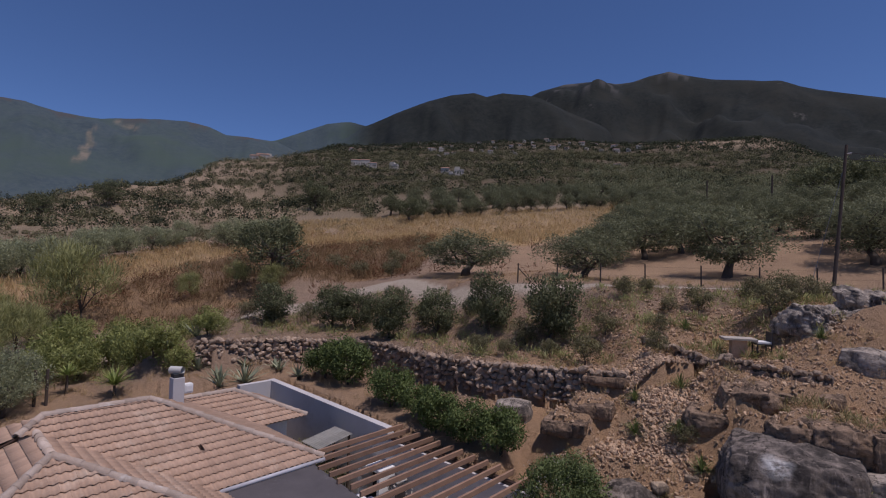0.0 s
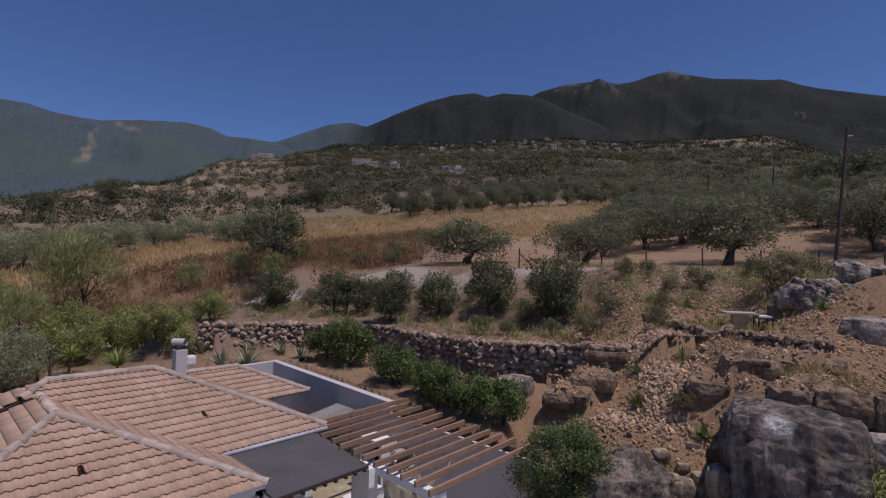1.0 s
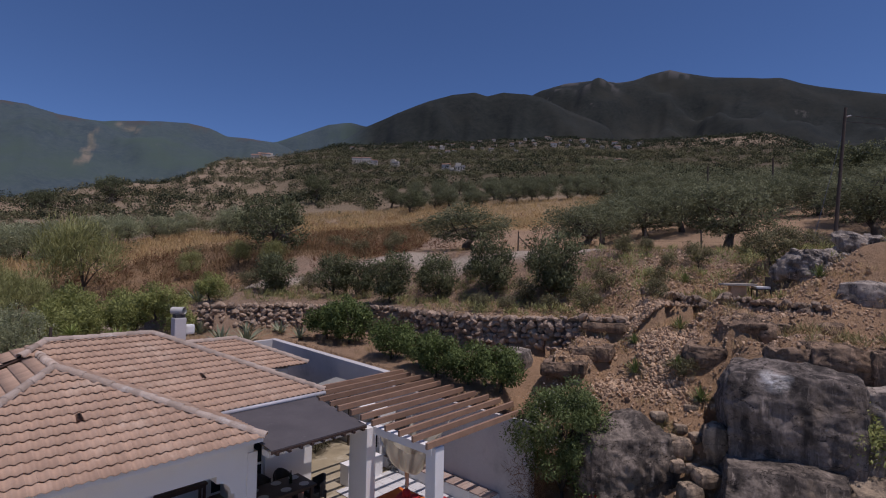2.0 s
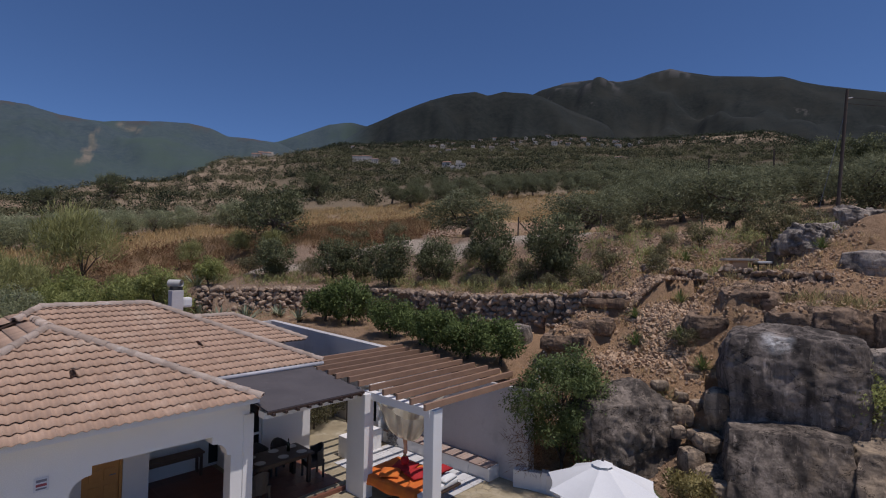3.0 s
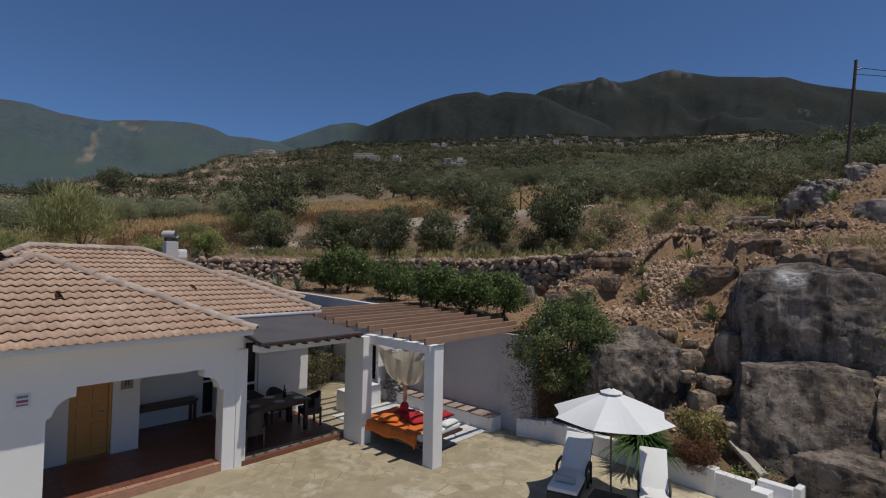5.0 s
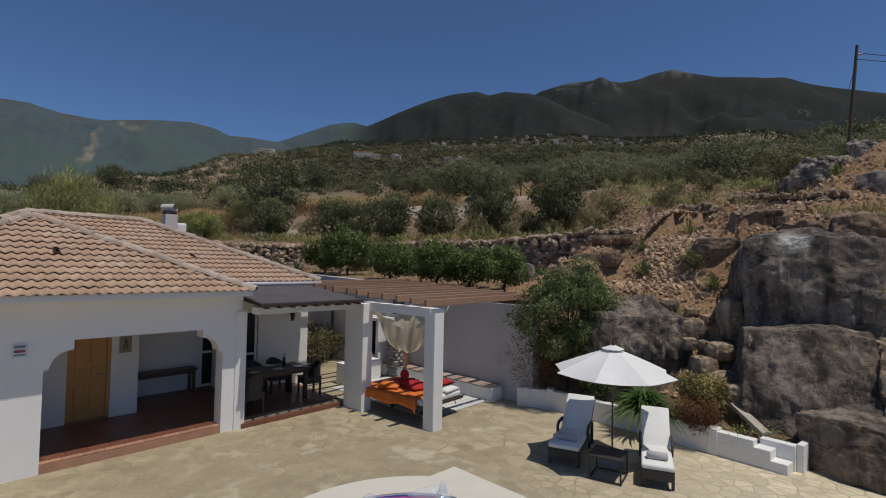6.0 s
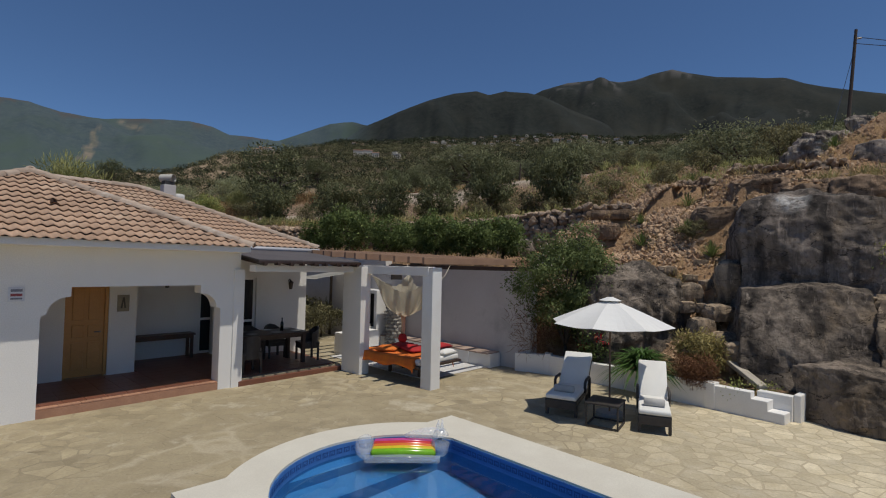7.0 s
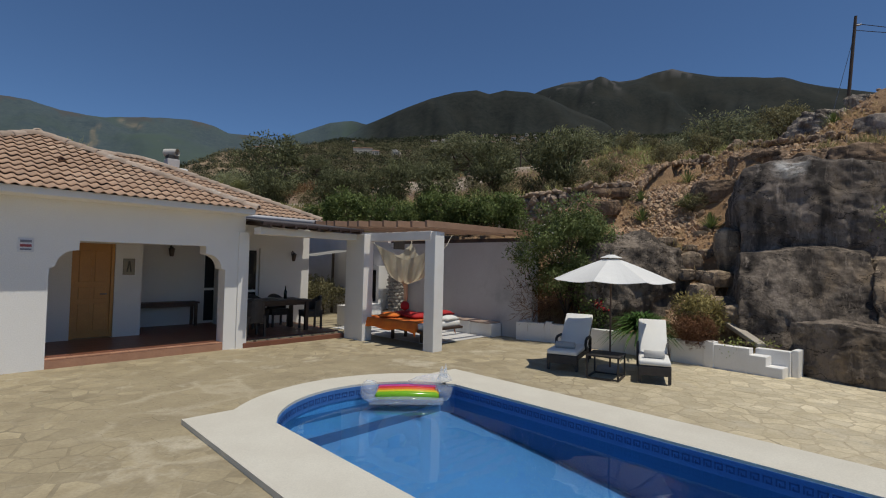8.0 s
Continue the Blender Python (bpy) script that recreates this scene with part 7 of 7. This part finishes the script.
# ---------------------------------------------------------------- courtyard kitchen
low = thing("low_courtyard_wall", HOUSE @ pose(0, 0, 0), "low white rendered stepped wall in the courtyard", "wall")
part("seat_wall", boxed(3.7, 5.0, 1.98, 2.4, -0.05, 0.6, bevel=0.012), WHITE, low)
part("seat_top", boxed(4.3, 5.0, 2.4, 2.7, -0.05, 0.76, bevel=0.012), WHITE, low)
grill = thing("masonry_barbecue", HOUSE @ pose(5.5, 2.95, 0), "white masonry barbecue with a dark fire opening", "barbecue")
bm = boxed(-0.28, 0.38, -0.55, -0.42, 0, 1.75, bevel=0.01)
box(bm, -0.28, 0.38, 0.42, 0.55, 0, 1.75, bevel=0.01)
box(bm, -0.28, 0.38, -0.42, 0.42, 0, 0.62)
box(bm, -0.28, 0.38, -0.42, 0.42, 1.66, 1.75)
box(bm, 0.3, 0.38, -0.42, 0.42, 0.62, 1.66)
part("body", bm, WHITE, grill)
part("hearth", boxed(-0.26, 0.28, -0.41, 0.41, 0.625, 0.66), surface("soot_black", (0.02, 0.02, 0.02), (0.04, 0.035, 0.03)), grill)
part("back_plate", boxed(0.26, 0.29, -0.41, 0.41, 0.66, 1.6), surface("soot_dark", (0.02, 0.02, 0.02), (0.04, 0.035, 0.03)), grill)
PALE_STONE = surface("pale_field_stone", (0.6, 0.56, 0.5), (0.48, 0.44, 0.38), 2.2, 12, 0.92, 0.8, 0.03, each="object", amount=0.2)
PALE_STONES = [finish(stone_mesh(20 + k), "stone", PALE_STONE) for k in range(5)]
col = thing("stone_pillar", HOUSE @ pose(5.58, 1.95, 0), "square pillar of rough stacked stones", "pillar")
part("core", boxed(-0.16, 0.16, -0.2, 0.2, 0, 1.58), surface("pillar_mortar", (0.42, 0.38, 0.33), (0.36, 0.32, 0.28)), col)
for r in range(15):
    for c in range(8):
        a = c * math.pi / 4 + r * 0.4
        piece("stone", random.choice(PALE_STONES), col, pose(0.17 * max(-1, min(1, 1.35 * math.cos(a))), 0.2 * max(-1, min(1, 1.35 * math.sin(a))), 0.06 + r * 0.105, random.uniform(-15, 15), random.uniform(-15, 15), random.uniform(0, 360)) @ Matrix.Diagonal((0.1, 0.1, 0.07, 1)))
shelter = thing("courtyard_shelter", HOUSE @ pose(5.15, 5.2, 0.1), "small shelter roofed with pale corrugated sheets", "shelter")
vv = [(-0.24 + i * 0.04, y, 0.012 * math.cos(i * math.pi)) for y in (-0.55, 0.55) for i in range(13)]
me = raw("roof_sheet", vv, [(i, i + 1, i + 14, i + 13) for i in range(12)], SHEETING)
for k in range(3):
    piece("roof_sheet", me, shelter, pose(-0.5 + k * 0.47, 0, 1.98 + k * 0.07, 0, -9, 0))
for x in (0.6,):
    for y in (-0.45, 0.45):
        part("post", boxed(x - 0.035, x + 0.035, y - 0.035, y + 0.035, -0.1, 1.93 + 0.155 * (x + 0.6)), POLEWOOD, shelter)
for k, (u, v2, s) in enumerate(((4.5, 5.0, 0.8), (4.3, 5.9, 0.95), (5.2, 5.4, 0.8), (4.9, 7.2, 1.0))):
    plant_tree("courtyard_shrub", BUSHES[k % 3], *uv(u, v2)[:2], "dense courtyard shrub in shade", "bush", "courtyard shrubs", s, 0.0)
solo("courtyard_floor", boxed(2.6, 5.95, 0.45, 10.8, -0.2, -0.004), MORTAR, HOUSE, "pale courtyard paving behind the pergola", "floor", kind="structure")

# ---------------------------------------------------------------- picnic table on the terrace above
picnic = thing("picnic_table", pose(9.25, 18.7, spot(9.25, 18.7) - 0.02, 0, 0, -8) @ Matrix.Diagonal((0.82, 0.82, 0.95, 1)), "pale stone-topped picnic table on the upper terrace", "table")
PALE = surface("pale_stone_top", (0.5, 0.44, 0.36), (0.42, 0.37, 0.3), 3, 40, 0.8)
part("tabletop", boxed(-0.65, 0.65, -0.4, 0.4, 0.7, 0.78, bevel=0.01), PALE, picnic)
part("pedestal", boxed(-0.3, 0.3, -0.22, 0.22, 0, 0.7, bevel=0.02), STONE_FIELD, picnic)


def garden_chair(m):
    t = thing("garden_chair", m, "dark garden chair with a white seat cushion", "chair", "chairs at the picnic table")
    part("seat", boxed(-0.25, 0.25, -0.25, 0.25, 0.4, 0.44, bevel=0.008), BLACKMETAL, t)
    part("seat_cushion", boxed(-0.23, 0.23, -0.23, 0.23, 0.44, 0.52, bevel=0.02), FABRIC, t)
    part("backrest", boxed(-0.25, 0.25, 0.22, 0.26, 0.44, 0.85, bevel=0.008), BLACKMETAL, t)
    for x in (-0.22, 0.22):
        for y in (-0.22, 0.22):
            part("leg", boxed(x - 0.02, x + 0.02, y - 0.02, y + 0.02, 0, 0.4), BLACKMETAL, t)
    return t


garden_chair(pose(10.0, 18.6, spot(10.0, 18.6), 0, 0, -95))

# ---------------------------------------------------------------- pool float
def clear_plastic():
    m, nt, p = shader("clear_vinyl")
    p.inputs["Base Color"].default_value = (0.8, 0.86, 0.92, 1)
    p.inputs["Roughness"].default_value = 0.12
    t = nt.nodes.new("ShaderNodeBsdfTransparent")
    mix = nt.nodes.new("ShaderNodeMixShader")
    mix.inputs[0].default_value = 0.27
    nt.links.new(t.outputs[0], mix.inputs[1])
    nt.links.new(p.outputs[0], mix.inputs[2])
    nt.links.new(mix.outputs[0], nt.nodes["Material Output"].inputs["Surface"])
    return m


VINYL = clear_plastic()
flo = thing("pool_float", pose(-0.55, 7.66, -0.13, 0, 0, 9), "clear inflatable pool lounger with rainbow stripes and a horned head", "float")
for col, y in (((0.22, 0.5, 0.02), -0.2), ((0.75, 0.55, 0.03), -0.1), ((0.75, 0.2, 0.04), 0.0), ((0.62, 0.05, 0.05), 0.1), ((0.6, 0.08, 0.3), 0.2)):
    bm = bmesh.new()
    tube(bm, [(-0.42, y, 0.09), (-0.39, y, 0.1), (0, y, 0.11), (0.42, y, 0.1), (0.46, y, 0.09)], [0.03, 0.055, 0.06, 0.055, 0.03], 12)
    part("stripe", bm, surface("vinyl_stripe", col, [c * 0.85 for c in col], 3, 20, 0.2, 0), flo, smooth=True)
bm = bmesh.new()
tube(bm, [(-0.5, -0.26, 0.06), (-0.52, -0.16, 0.12), (-0.53, 0, 0.14), (-0.52, 0.14, 0.12), (-0.5, 0.24, 0.06)], [0.05, 0.12, 0.135, 0.12, 0.05], 14)
part("foot_tube", bm, VINYL, flo, smooth=True)
bm = bmesh.new()
tube(bm, [(0.52, 0.0, -0.02), (0.53, 0.0, 0.06), (0.54, 0.0, 0.18), (0.54, 0.0, 0.28), (0.53, 0.0, 0.35), (0.52, 0.0, 0.38)], [0.06, 0.12, 0.13, 0.12, 0.08, 0.02], 16)
head = part("head", bm, VINYL, flo, "clear upright inflated head", smooth=True)
for x, y, z in ((0.5, 0.05, 0.47), (0.55, -0.04, 0.52)):
    bm = bmesh.new()
    tube(bm, [(x, y, 0.33), (x + 0.005, y, 0.4), (x + 0.01, y, z)], [0.04, 0.03, 0.008], 10)
    part("horn", bm, VINYL, head, smooth=True)
bm = bmesh.new()
tube(bm, [(0.5, 0.16, 0.24), (0.35, 0.18, 0.24), (0.15, 0.2, 0.22), (0.02, 0.21, 0.2)], [0.1, 0.09, 0.06, 0.02], 12)
part("mane", bm, VINYL, flo, smooth=True)
for y in (-0.29, 0.29):
    bm = bmesh.new()
    tube(bm, [(-0.5, y, 0.05), (0, y, 0.06), (0.52, y, 0.05)], [0.05, 0.055, 0.05], 12)
    part("side_tube", bm, VINYL, flo, smooth=True)

# ---------------------------------------------------------------- flagstones of the patio, last for their number
def clip(poly, a, b):
    """The part of a convex outline that is nearer to a than to b."""
    mx, my, dx, dy = (a[0] + b[0]) / 2, (a[1] + b[1]) / 2, b[0] - a[0], b[1] - a[1]
    out = []
    for p, q in zip(poly, poly[1:] + poly[:1]):
        sp, sq = (p[0] - mx) * dx + (p[1] - my) * dy, (q[0] - mx) * dx + (q[1] - my) * dy
        if sp <= 0:
            out.append(p)
        if sp * sq < 0:
            k = sp / (sp - sq)
            out.append((p[0] + (q[0] - p[0]) * k, p[1] + (q[1] - p[1]) * k))
    return out


def paving():
    g = random.Random(77)
    gap = 0.2
    pts = []
    rim = coping_rim()
    for i in range(-58, 64):
        for j in range(-72, 6):
            u, v2 = i * gap + g.uniform(-0.1, 0.1) + (j % 2) * gap / 2, j * gap + g.uniform(-0.1, 0.1)
            w = uv(u, v2)
            if w.y < 1.0 or w.x < -9 or w.x > 8.5:
                continue
            if g.random() < 0.34:
                continue
            pts.append((u, v2))
    cell = {}
    for k, p in enumerate(pts):
        cell.setdefault((int(p[0] // 1), int(p[1] // 1)), []).append(k)
    singles, v, f, made = 0, [], [], 0
    for k, p in enumerate(pts):
        if not within(p, outer) or within(p, rim):
            continue
        poly = [(p[0] - 0.42, p[1] - 0.42), (p[0] + 0.42, p[1] - 0.42), (p[0] + 0.42, p[1] + 0.42), (p[0] - 0.42, p[1] + 0.42)]
        ci, cj = int(p[0] // 1), int(p[1] // 1)
        for a in (-1, 0, 1):
            for b in (-1, 0, 1):
                for q in cell.get((ci + a, cj + b), ()):
                    if q != k and poly:
                        poly = clip(poly, p, pts[q])
        if len(poly) < 3:
            continue
        cx, cy = sum(q[0] for q in poly) / len(poly), sum(q[1] for q in poly) / len(poly)
        poly = [(q[0] + (cx - q[0]) * g.uniform(0.03, 0.16), q[1] + (cy - q[1]) * g.uniform(0.03, 0.16)) for q in poly]
        if not all(within(q, outer) and not within(q, rim) for q in poly):
            continue
        top = -0.004 + g.uniform(-0.0012, 0.0012)
        n = len(poly)
        vs = [(q[0] - cx, q[1] - cy, -0.01) for q in poly] + [((q[0] - cx) * 0.97, (q[1] - cy) * 0.97, top) for q in poly]
        fs = [tuple(range(n, 2 * n))] + [(i, (i + 1) % n, n + (i + 1) % n, n + i) for i in range(n)]
        if singles < 300 and -6.5 < p[1] < 0.4 and -3.5 < p[0] < 6:
            piece("flagstone", raw("flagstone", vs, fs, FLAG), patio, pose(cx, cy, 0))
            singles += 1
        else:
            b = len(v)
            v += [(q[0] + cx, q[1] + cy, q[2]) for q in vs]
            f += [tuple(i + b for i in t) for t in fs]
    part("paving", raw("paving", v, f, FLAG_FIELD), None, patio, kind="stuff")


paving()
